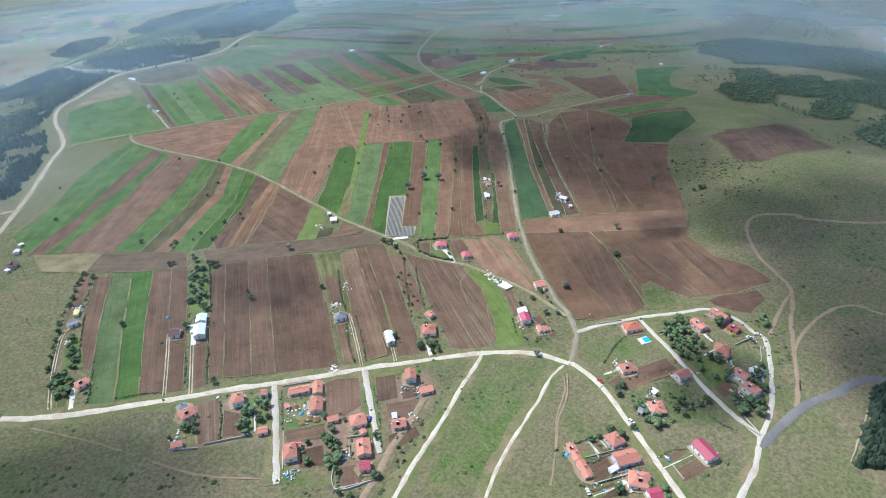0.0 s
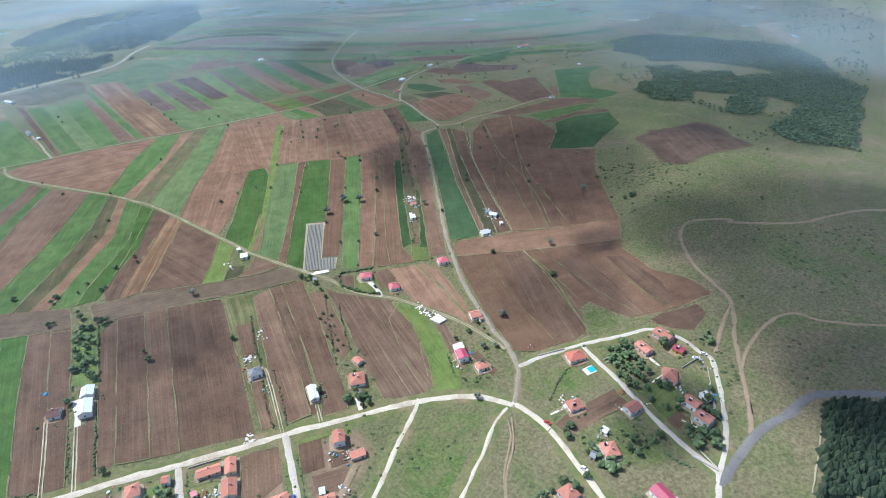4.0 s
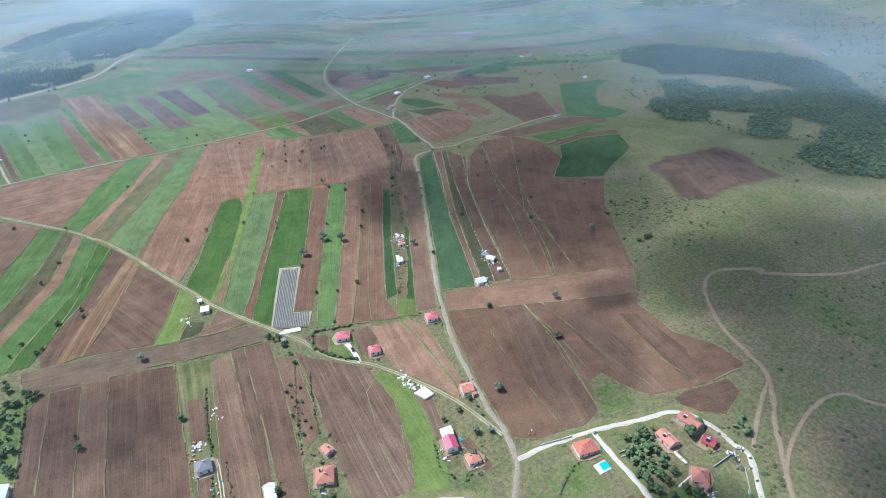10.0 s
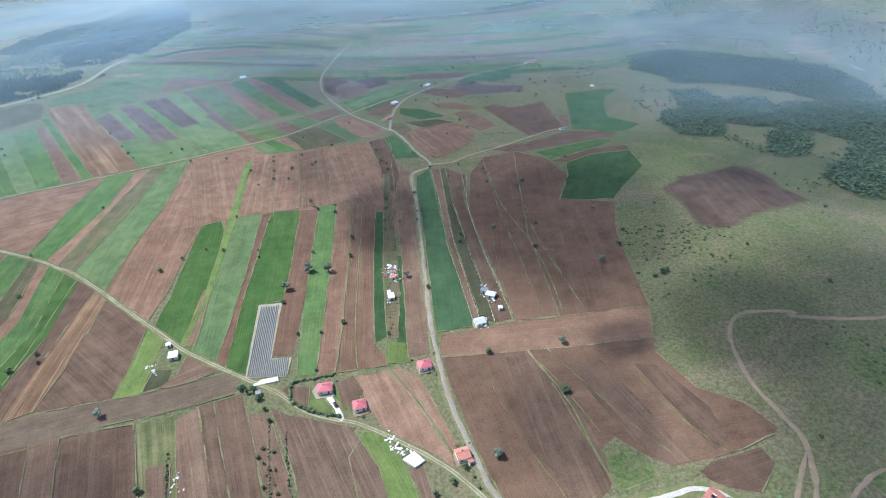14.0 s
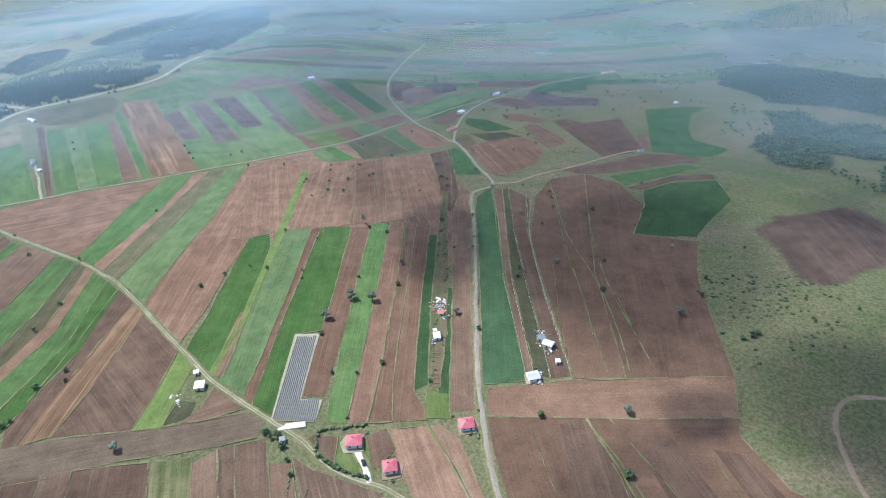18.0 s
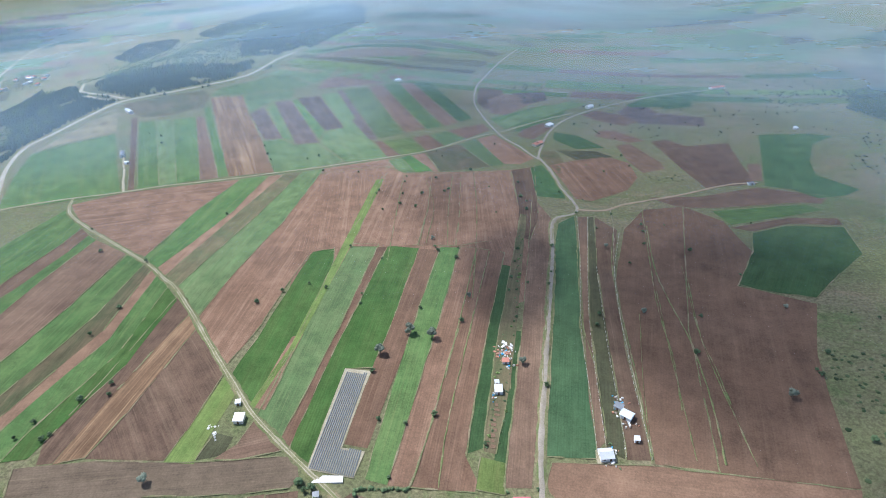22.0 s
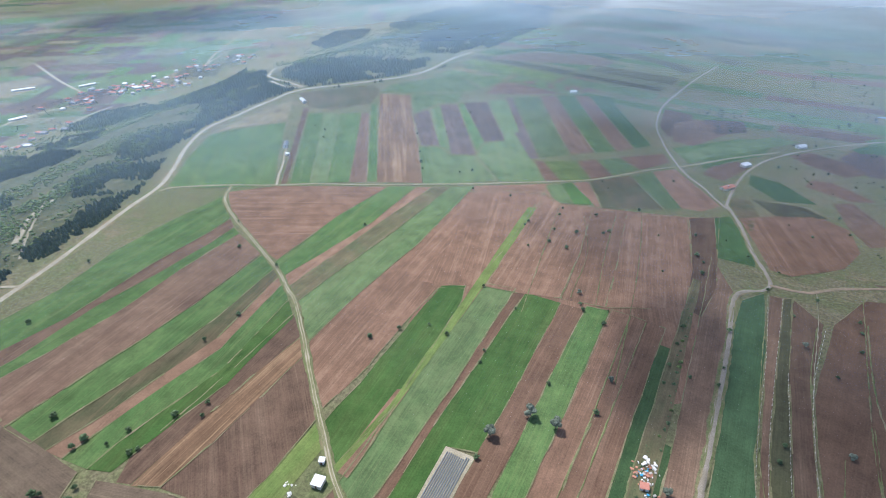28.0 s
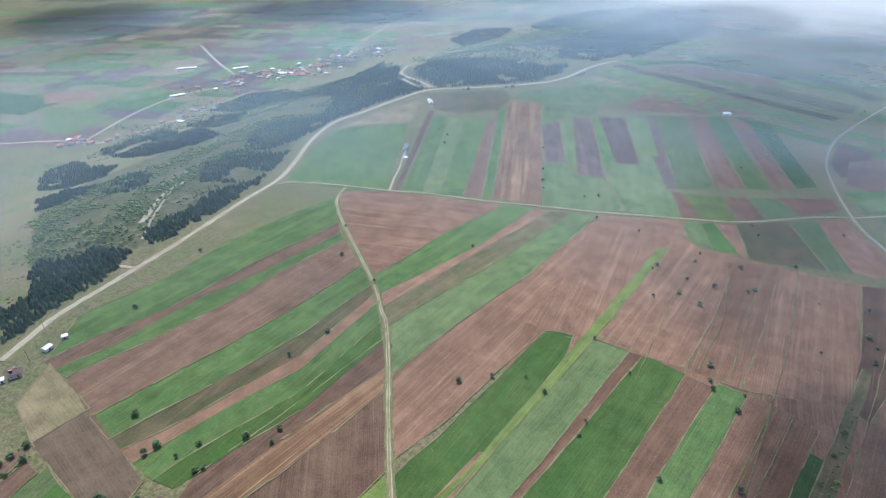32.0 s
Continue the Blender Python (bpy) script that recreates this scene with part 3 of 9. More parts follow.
# ---- fields and roads ----
field("green", (-394.8, 453.1), (-391.9, 519.2), (-404.3, 576.8), (-404.8, 636.2), (-399.2, 694.5), (-358.2, 662.4), (-354.6, 635.1), (-356.9, 573.0), (-352.4, 498.5), (-361.7, 443.8), (-363.9, 423.6))
field("ploughed_dark", (-359.6, 418.8), (-360.4, 443.3), (-351.0, 497.8), (-355.4, 572.0), (-352.9, 633.7), (-354.9, 660.8), (-341.7, 650.6), (-338.7, 622.1), (-340.7, 561.9), (-345.7, 516.8), (-341.9, 453.8), (-348.1, 420.4))
field("green", (-346.4, 420.4), (-340.7, 453.2), (-344.3, 516.0), (-339.3, 561.0), (-337.1, 620.8), (-339.7, 649.5), (-328.4, 642.7), (-327.8, 579.2), (-323.9, 517.5), (-327.8, 466.0), (-334.2, 422.8))
field("ploughed_dark", (-333.1, 422.4), (-326.6, 465.4), (-322.7, 516.8), (-326.4, 578.1), (-326.5, 641.7), (-285.0, 622.7), (-280.3, 553.8), (-281.5, 500.1), (-286.2, 445.9), (-288.7, 417.7))
field("green", (-286.6, 417.4), (-284.4, 443.0), (-280.0, 499.0), (-278.2, 552.9), (-281.4, 621.5), (-258.6, 609.6), (-251.8, 541.0), (-254.0, 497.0), (-257.8, 460.7), (-262.0, 431.0), (-263.5, 417.0))
field("fallow_green", (-262.9, 417.0), (-261.2, 431.0), (-257.0, 460.7), (-253.2, 497.0), (-251.0, 541.0), (-257.8, 609.0), (-248.0, 603.0), (-234.8, 525.0), (-239.4, 486.0), (-243.0, 451.4), (-250.5, 417.6))
field("ploughed_smooth", (-249.7, 417.7), (-242.2, 451.4), (-238.6, 486.0), (-234.0, 525.0), (-247.2, 602.4), (-238.7, 596.5), (-225.0, 518.0), (-230.6, 480.0), (-234.8, 446.0), (-237.6, 418.2))
field("green", (-236.8, 418.1), (-234.0, 445.9), (-229.8, 480.0), (-224.2, 518.0), (-238.0, 595.7), (-219.8, 579.2), (-209.4, 504.5), (-214.8, 468.7), (-219.4, 437.0), (-219.6, 419.6))
field("green_bright", (-218.8, 419.8), (-218.5, 437.0), (-214.0, 468.7), (-208.6, 504.5), (-219.1, 578.4), (-203.3, 564.3), (-197.6, 495.0), (-202.6, 460.0), (-206.9, 423.5))
field("ploughed_dark", (-204.4, 433.9), (-203.0, 467.0), (-202.3, 508.0), (-204.5, 566.5), (-185.5, 550.7), (-187.8, 510.0), (-189.1, 475.7), (-191.6, 423.2), (-198.4, 421.1))
field("stubble", (-189.9, 422.9), (-188.6, 474.5), (-187.3, 508.6), (-183.4, 549.6), (-171.6, 536.7), (-171.5, 491.5), (-172.3, 459.6), (-176.6, 428.5))
field("ploughed_dark", (-175.2, 428.3), (-171.9, 458.5), (-171.1, 490.2), (-169.7, 534.9), (-132.0, 497.8), (-131.9, 452.4), (-134.6, 433.3))
field("green_yellow", (-132.7, 432.6), (-131.1, 452.3), (-129.5, 495.6), (-117.2, 483.4), (-117.8, 458.3), (-117.5, 433.9))
field("ploughed_dark", (-96.9, 465.7), (-81.2, 453.6), (-75.1, 448.7), (-94.3, 440.1), (-107.5, 437.9), (-99.5, 448.2))
field("fallow", (-114.7, 453.2), (-104.6, 451.9), (-104.9, 441.4), (-112.6, 438.0), (-116.6, 436.6))
field("band_dark", (-208.3, 416.3), (-169.5, 426.6), (-132.3, 431.2), (-107.0, 435.9), (-74.3, 444.0), (-65.6, 445.0), (-60.2, 433.6), (-63.2, 428.3), (-87.0, 421.2), (-112.0, 416.7), (-132.9, 412.5), (-160.6, 404.2), (-197.3, 394.1))
field("band_dark", (-293.7, 419.2), (-222.3, 415.1), (-212.6, 391.1), (-240.6, 390.4), (-293.0, 389.8))
field("tan_field", (-354.9, 419.7), (-295.2, 419.3), (-294.4, 389.9), (-332.4, 394.1))
field("ploughed_dark", (-292.8, 385.1), (-286.9, 383.2), (-280.6, 370.0), (-275.8, 342.0), (-279.3, 336.9), (-275.8, 322.9), (-279.6, 334.3), (-288.5, 361.7))
field("ploughed_dark", (-282.3, 382.1), (-270.5, 383.1), (-254.6, 333.6), (-234.4, 279.3), (-245.1, 283.0), (-266.2, 333.9))
field("green_light", (-269.4, 388.5), (-255.9, 387.9), (-228.6, 309.0), (-206.3, 251.2), (-221.1, 248.4), (-247.1, 315.0), (-262.8, 360.6))
field("green_bright", (-255.0, 387.8), (-239.5, 388.8), (-222.2, 333.1), (-193.9, 255.4), (-205.8, 251.6), (-227.8, 309.0))
field("ploughed_dark", (-238.6, 388.7), (-226.0, 391.5), (-205.5, 333.0), (-180.3, 258.8), (-192.8, 255.8), (-220.9, 333.1))
field("ploughed_dark", (-224.6, 391.4), (-213.0, 393.5), (-192.9, 333.1), (-169.7, 262.7), (-177.3, 260.7), (-203.8, 333.0))
field("ploughed_dark", (-177.3, 307.1), (-169.3, 307.3), (-155.2, 264.0), (-162.5, 261.9))
field("ploughed_dark", (-206.0, 384.1), (-195.7, 387.0), (-192.2, 373.5), (-199.3, 370.0))
field("ploughed_dark", (-191.8, 383.1), (-185.1, 399.3), (-148.7, 275.4), (-154.4, 268.9))
field("ploughed_dark", (-183.9, 400.1), (-168.1, 403.2), (-131.0, 276.4), (-147.3, 274.4))
field("ploughed_dark", (-166.7, 403.2), (-153.4, 405.5), (-116.5, 278.8), (-129.9, 276.4))
field("ploughed_dark", (-151.7, 406.3), (-115.7, 411.3), (-95.8, 351.1), (-76.8, 286.1), (-115.1, 279.4))
field("garden", (-113.4, 411.3), (-93.1, 414.8), (-77.3, 354.8), (-61.5, 288.0), (-71.5, 285.2), (-89.2, 335.5), low=True)
field("ploughed_dark", (-99.6, 380.4), (-88.6, 382.0), (-82.4, 352.1), (-91.0, 350.0))
field("ploughed_dark", (-83.0, 326.0), (-78.1, 328.5), (-65.7, 291.6), (-72.4, 288.8))
field("ploughed_dark", (-91.7, 411.5), (-82.2, 418.9), (-57.4, 342.5), (-46.2, 297.3), (-58.9, 291.7), (-73.3, 335.9))
field("ploughed_dark", (-80.9, 419.8), (-73.5, 422.3), (-55.6, 361.8), (-44.9, 317.4), (-42.8, 298.4), (-45.0, 297.3), (-56.2, 342.5))
field("ploughed_dark", (-72.0, 422.3), (-57.9, 426.5), (-42.6, 375.6), (-25.7, 312.9), (-24.1, 299.0), (-38.4, 295.2), (-40.5, 317.5), (-55.0, 365.2))
field("ploughed_dark", (-51.1, 411.1), (-40.2, 411.1), (-24.0, 362.0), (-22.5, 349.0), (-27.7, 340.9), (-37.0, 362.0))
field("ploughed_rows", (-40.0, 415.9), (-27.4, 407.1), (8.8, 394.4), (21.8, 366.4), (28.1, 335.3), (29.0, 310.5), (25.0, 305.1), (-0.3, 300.9), (-13.1, 336.5), (-24.3, 375.6))
field("green_yellow", (10.5, 391.4), (26.7, 387.9), (41.2, 350.3), (47.3, 316.3), (47.3, 303.8), (30.4, 304.8), (29.8, 335.2), (22.7, 367.1))
field("ploughed_rows", (38.9, 362.9), (44.9, 365.9), (49.7, 343.4), (51.2, 321.9), (46.3, 321.1))
field("ploughed_dark", (58.3, 330.4), (62.8, 333.0), (71.9, 314.4), (67.4, 310.8))
field("ploughed_dark", (-34.4, 425.3), (-30.6, 429.4), (-18.2, 427.4), (-17.5, 411.5), (-26.3, 416.5))
field("lawn", (-17.9, 426.4), (1.8, 425.7), (4.5, 402.1), (-10.6, 406.7), (-17.2, 411.4), low=True)
field("ploughed_dark", (-1.0, 428.4), (9.0, 432.9), (14.4, 420.2), (8.7, 411.0), (3.9, 409.5))
field("ploughed_pale", (11.9, 432.5), (26.4, 433.8), (38.2, 435.0), (49.6, 403.9), (61.2, 369.5), (61.6, 359.9), (55.1, 367.6), (37.5, 383.4), (28.0, 388.1), (18.2, 408.8))
field("ploughed_pale", (39.3, 434.8), (49.4, 425.2), (60.7, 389.3), (66.0, 374.0), (62.7, 371.5), (51.9, 400.1))
field("ploughed_smooth", (68.5, 460.5), (114.0, 463.4), (150.0, 461.3), (193.4, 457.8), (209.5, 455.8), (200.2, 428.0), (168.5, 431.2), (120.4, 436.6), (94.2, 439.0), (71.6, 439.6), (65.6, 446.1))
field("ploughed_smooth", (65.2, 439.7), (93.9, 437.4), (120.0, 435.0), (129.7, 397.2), (135.9, 359.3), (139.6, 334.8), (129.8, 332.9), (113.3, 328.1), (102.1, 324.9), (86.4, 328.6), (76.9, 367.5), (69.4, 412.7))
field("ploughed_smooth", (121.5, 434.7), (168.0, 429.7), (199.6, 426.6), (196.3, 415.7), (206.9, 384.2), (226.3, 368.8), (234.9, 350.7), (231.1, 347.7), (208.0, 342.1), (178.1, 338.9), (144.9, 333.0), (140.9, 335.2), (137.4, 359.0), (131.3, 396.8))
field("ploughed_dark", (181.5, 336.4), (219.8, 340.7), (221.1, 331.4), (206.6, 318.5), (190.9, 325.1))
field("ploughed_red", (-402.4, 705.4), (-365.8, 738.4), (-262.7, 786.8), (-269.3, 718.9), (-264.3, 621.1), (-292.1, 630.5), (-359.3, 668.7))
field("green", (-261.1, 788.2), (-238.3, 800.7), (-233.0, 712.2), (-238.2, 652.4), (-245.1, 604.6), (-264.5, 617.7), (-267.5, 701.0))
field("ploughed_pale", (-235.0, 800.5), (-221.9, 807.6), (-225.4, 743.4), (-228.7, 654.9), (-231.3, 593.8), (-243.2, 603.3), (-237.1, 651.2), (-231.3, 709.8))
field("fallow_green", (-220.3, 809.1), (-204.7, 817.0), (-205.7, 714.6), (-210.6, 633.3), (-213.3, 579.1), (-229.6, 592.6), (-227.1, 653.1), (-223.6, 740.8))
field("green_light", (-203.5, 818.2), (-184.0, 831.6), (-176.1, 694.2), (-178.6, 607.2), (-178.3, 547.2), (-211.7, 578.0), (-209.2, 631.7), (-204.2, 712.2))
field("ploughed_red", (-182.4, 833.1), (-116.9, 875.3), (-113.3, 824.0), (-106.2, 724.2), (-108.4, 682.8), (-111.5, 650.0), (-129.3, 642.3), (-130.5, 585.8), (-128.9, 546.0), (-133.5, 504.6), (-175.6, 546.3), (-177.0, 605.3), (-174.3, 691.4))
field("green_bright", (-127.5, 644.9), (-112.3, 653.1), (-105.8, 629.4), (-98.0, 519.8), (-105.3, 477.0), (-126.0, 496.9), (-124.6, 538.7), (-126.0, 590.9))
field("green_yellow", (-115.7, 808.6), (-109.0, 811.2), (-100.3, 664.9), (-97.8, 581.4), (-97.1, 523.2), (-101.7, 474.2), (-104.3, 475.7), (-99.6, 523.6), (-102.5, 596.8), (-106.8, 666.1), lift=0.255)
field("ploughed_pale", (-102.0, 535.2), (-96.7, 538.3), (-95.2, 473.4), (-102.5, 474.3))
field("green_light", (-98.4, 663.2), (-77.6, 666.0), (-75.0, 555.3), (-76.2, 496.3), (-78.6, 454.8), (-96.9, 469.1), (-96.4, 519.5), (-96.8, 581.2))
field("ploughed_red", (-75.9, 665.7), (-69.4, 664.5), (-69.7, 581.6), (-71.2, 515.9), (-71.1, 450.7), (-77.5, 454.6), (-75.2, 494.9), (-73.6, 555.1))
field("green_bright", (-67.7, 664.3), (-41.9, 663.6), (-40.8, 577.0), (-42.3, 515.4), (-58.4, 511.9), (-58.1, 444.0), (-70.3, 450.1), (-70.0, 515.7), (-68.2, 581.4))
field("ploughed_red", (-39.2, 663.1), (-24.6, 663.1), (-25.8, 539.7), (-28.8, 483.6), (-30.1, 457.2), (-42.3, 457.7), (-41.4, 506.1), (-39.3, 576.8))
field("green", (-23.2, 668.1), (-8.4, 669.4), (-9.3, 562.9), (-12.2, 481.3), (-14.8, 437.6), (-25.6, 439.0), (-25.3, 495.8), (-24.6, 556.3))
field("ploughed_red", (-6.3, 671.7), (8.2, 670.3), (5.5, 560.6), (1.6, 479.4), (-3.3, 438.0), (-13.3, 437.4), (-10.6, 493.8), (-7.7, 571.9))
field("ploughed_red", (9.8, 670.0), (29.8, 666.1), (24.9, 557.5), (22.7, 458.7), (30.0, 445.6), (29.7, 439.4), (-2.2, 437.9), (2.8, 479.2), (6.9, 560.4))
field("green_dark", (30.2, 646.4), (35.6, 645.4), (31.6, 530.9), (31.6, 465.9), (23.6, 461.4), (25.3, 540.1))
field("fallow_green", (41.4, 740.3), (45.7, 739.3), (44.5, 603.8), (43.3, 513.5), (38.4, 463.1), (32.6, 464.0), (32.5, 530.8))
field("green_yellow", (31.6, 459.0), (43.8, 457.1), (44.6, 440.1), (31.3, 441.2))
field("green_dark", (43.0, 563.6), (47.7, 562.8), (43.9, 458.2), (38.9, 459.0))
field("ploughed_dark", (50.5, 782.9), (70.9, 727.7), (67.3, 673.0), (65.5, 599.7), (61.6, 510.3), (57.5, 445.4), (45.0, 444.3), (48.9, 553.4), (50.5, 676.8))
field("green_teal", (76.2, 724.7), (88.9, 739.4), (90.7, 667.5), (86.5, 574.6), (89.9, 504.8), (90.7, 466.2), (66.2, 464.9), (66.7, 495.0), (70.9, 598.7), (71.4, 686.2))
field("ploughed_dark", (93.2, 738.2), (100.7, 737.7), (93.2, 593.9), (94.0, 519.3), (95.6, 477.2), (91.7, 471.6), (89.9, 504.8), (91.2, 616.8))
field("fallow", (102.5, 737.1), (106.5, 739.3), (103.6, 651.0), (103.8, 560.9), (105.7, 501.4), (105.1, 467.5), (96.8, 472.5), (95.7, 519.0), (95.2, 593.5))
field("ploughed_dark", (108.4, 738.8), (125.2, 714.0), (114.4, 635.4), (114.2, 539.9), (117.8, 467.8), (106.3, 467.2), (106.0, 516.6), (103.9, 638.1))
field("ploughed_smooth", (131.6, 715.3), (153.6, 755.6), (187.8, 761.7), (156.5, 576.7), (149.5, 462.9), (120.6, 465.8), (116.8, 548.3), (117.1, 634.7))
field("ploughed_smooth", (189.7, 761.1), (216.2, 733.0), (225.0, 679.8), (201.4, 630.5), (243.5, 604.9), (223.8, 549.8), (217.2, 514.4), (209.9, 457.7), (150.6, 462.6), (157.9, 576.2))
field("green_dark", (234.8, 710.4), (264.6, 723.7), (308.2, 722.8), (302.5, 677.5), (274.3, 646.4), (246.8, 613.2), (202.0, 628.9), (226.6, 679.2))
field("green", (212.6, 752.5), (293.8, 767.2), (306.1, 756.7), (271.7, 743.4), (221.8, 725.7))
field("ploughed_dark", (162.2, 782.9), (210.4, 784.6), (265.5, 806.2), (319.3, 786.3), (308.8, 770.3), (295.9, 772.7), (213.8, 759.5), (184.8, 762.9))
field("ploughed_dark", (220.4, 721.0), (271.6, 739.6), (309.9, 739.5), (309.1, 728.2), (266.4, 728.5), (236.3, 715.0))
field("ploughed_red", (-181.7, 812.8), (-114.0, 845.8), (-90.3, 832.9), (23.5, 854.0), (50.4, 865.4), (56.4, 734.8), (50.4, 692.0), (17.9, 685.7), (-10.4, 672.8), (-73.8, 661.6), (-127.5, 646.4), (-146.3, 643.8), low=True)
field("ploughed_red", (-179.8, 816.6), (-114.5, 847.5), (-110.5, 785.7), (-109.3, 740.8), (-99.8, 658.5), (-127.9, 647.3), (-146.3, 643.8), (-150.1, 698.1))
field("ploughed_red", (-110.7, 848.2), (-90.0, 831.2), (-60.3, 833.2), (-48.7, 741.9), (-44.4, 670.3), (-74.0, 662.5), (-97.8, 659.9), (-104.0, 741.8))
field("ploughed_red", (-58.4, 833.6), (-28.9, 838.4), (-18.3, 747.3), (-12.4, 673.4), (-42.3, 669.7), (-47.1, 742.2))
field("ploughed_red", (-26.5, 838.8), (23.6, 852.3), (37.7, 755.8), (38.2, 700.0), (17.8, 686.7), (-10.6, 673.8), (-16.7, 747.6))
field("ploughed_dark", (26.6, 852.6), (50.4, 865.4), (56.4, 734.8), (50.4, 692.0), (40.2, 698.3), (39.3, 756.1))
field("green_light", (-117.2, 871.0), (-105.6, 879.1), (-81.3, 838.0), (-95.0, 833.7))
field("green_bright", (-104.1, 881.3), (-96.7, 890.7), (-61.8, 844.9), (-78.9, 838.4))
field("ploughed_red", (-94.1, 891.2), (-81.2, 901.7), (-54.5, 842.7), (-59.3, 841.9))
field("fallow_green", (-78.9, 904.1), (-44.5, 940.1), (1.1, 863.4), (-51.7, 841.5))
field("ploughed_red", (-181.6, 816.2), (-175.8, 836.5), (-118.6, 868.8), (-98.0, 833.1), (-112.2, 851.5), (-163.0, 833.9))
field("green_dark", (47.5, 861.7), (59.5, 871.5), (81.3, 799.9), (82.0, 779.9), (55.3, 783.7))
field("green", (-471.4, 691.2), (-519.7, 767.3), (-548.8, 825.8), (-532.4, 854.1), (-490.4, 901.4), (-411.0, 791.5), (-370.7, 737.4), (-409.5, 716.5), (-438.9, 700.6))
field("tan_field", (-550.9, 832.9), (-553.0, 879.3), (-554.1, 953.1), (-543.8, 982.5), (-494.4, 909.3), (-538.1, 861.1))
field("ploughed_dark", (-506.2, 960.8), (-499.9, 964.4), (-361.0, 746.1), (-364.5, 742.7))
field("green", (-485.2, 945.2), (-467.3, 956.0), (-340.1, 758.4), (-358.0, 749.5))
field("green_light", (-465.7, 956.3), (-447.1, 965.2), (-325.0, 767.0), (-339.8, 759.9))
field("green", (-445.6, 965.5), (-422.0, 981.1), (-305.4, 779.9), (-324.7, 768.6))
field("ploughed_dark", (-422.5, 983.6), (-412.6, 986.0), (-289.3, 789.3), (-304.2, 780.1))
field("green", (-430.9, 1022.0), (-425.7, 1029.0), (-280.8, 795.8), (-288.9, 791.0))
field("stubble", (-447.0, 1071.7), (-403.7, 1090.3), (-359.4, 1013.6), (-292.7, 910.0), (-235.8, 813.3), (-278.8, 794.6))
field("fallow_green", (-559.8, 1018.3), (-524.6, 1066.6), (-481.4, 1109.5), (-454.8, 1082.5), (-435.2, 1026.6), (-466.2, 973.6), (-504.4, 971.1))
field("green_light", (-406.5, 1096.0), (-341.8, 1144.3), (-328.1, 1101.1), (-348.5, 1081.6), (-358.6, 1019.4))
field("ploughed_violet", (-355.2, 1012.1), (-349.0, 1042.1), (-272.9, 926.0), (-290.3, 915.0))
field("green_light", (-290.4, 908.4), (-269.7, 920.2), (-246.3, 902.2), (-218.7, 913.3), (-169.6, 858.0), (-212.2, 823.5), (-234.6, 813.6))
field("ploughed_violet", (-343.3, 1073.9), (-323.9, 1086.3), (-220.9, 919.3), (-245.2, 906.7))
field("green_light", (-344.7, 1046.3), (-344.5, 1070.4), (-249.6, 912.1), (-270.0, 924.5))
field("green", (-322.6, 1089.9), (-319.2, 1097.5), (-229.3, 965.5), (-222.5, 927.7))
field("ploughed_violet", (-317.9, 1101.2), (-291.9, 1123.1), (-208.5, 983.5), (-228.6, 968.1))
field("green_light", (-292.6, 1133.1), (-271.3, 1150.8), (-158.8, 938.9), (-121.4, 879.8), (-165.8, 858.9), (-218.2, 919.9), (-224.8, 959.5), (-206.3, 984.1))
field("ploughed_violet", (-273.6, 1160.7), (-267.8, 1166.4), (-150.9, 945.4), (-157.4, 939.3))
field("green_light", (-265.2, 1167.3), (-233.6, 1197.3), (-123.0, 975.5), (-149.3, 948.0))
field("ploughed_violet", (-207.2, 1017.7), (-199.6, 1025.3), (-152.7, 949.5), (-159.4, 941.1))
field("ploughed_dark", (-232.8, 1201.4), (-214.2, 1219.9), (-98.7, 998.5), (-120.6, 978.5))
field("green", (-211.4, 1220.9), (-189.5, 1236.8), (-77.0, 1016.2), (-95.7, 999.2))
field("ploughed_dark", (-186.8, 1237.8), (-167.3, 1248.8), (-58.2, 1036.4), (-74.0, 1016.9))
field("green_dark", (-164.5, 1249.8), (-139.9, 1262.4), (-41.3, 1059.6), (-56.2, 1039.6))
field("ploughed_red", (-152.0, 936.0), (-143.7, 937.9), (-107.8, 888.5), (-120.1, 880.0))
field("green_yellow", (-142.3, 938.3), (-109.1, 957.2), (-81.4, 909.9), (-105.9, 888.8))
field("ploughed_red", (-107.0, 957.6), (-90.0, 973.1), (-63.1, 932.4), (-79.8, 912.3))
field("green_light", (-87.8, 973.6), (-67.0, 992.6), (-40.6, 963.5), (-61.4, 934.9))
field("ploughed_red", (-66.0, 995.3), (-22.5, 1032.4), (-12.1, 1005.0), (-37.3, 966.4))
field("green_light", (-42.4, 940.4), (-25.9, 961.2), (16.1, 872.4), (2.8, 865.4))
field("ploughed_red", (-23.3, 964.0), (-2.9, 983.8), (49.7, 894.5), (34.7, 874.5), (17.2, 874.4))
field("green", (-15.1, 1061.9), (56.1, 1140.6), (106.8, 1166.8), (56.8, 1079.7), (9.6, 1013.5))
field("ploughed_dark", (-48.8, 1242.6), (-10.1, 1234.0), (-0.6, 1162.9), (-26.0, 1108.0), (-42.7, 1152.8))
field("green_light", (-460.4, 1125.5), (-423.6, 1194.8), (-404.5, 1246.6), (-328.7, 1186.4), (-345.6, 1153.9), (-409.4, 1101.8), (-452.3, 1083.1))
field("green_light", (-432.5, 1213.8), (-414.2, 1322.9), (-325.7, 1327.0), (-317.9, 1240.9), (-326.9, 1195.1), (-399.8, 1248.2))
field("ploughed_dark", (-315.2, 1233.1), (-214.7, 1368.0), (-130.2, 1323.3), (-237.6, 1211.5), (-310.0, 1162.5))
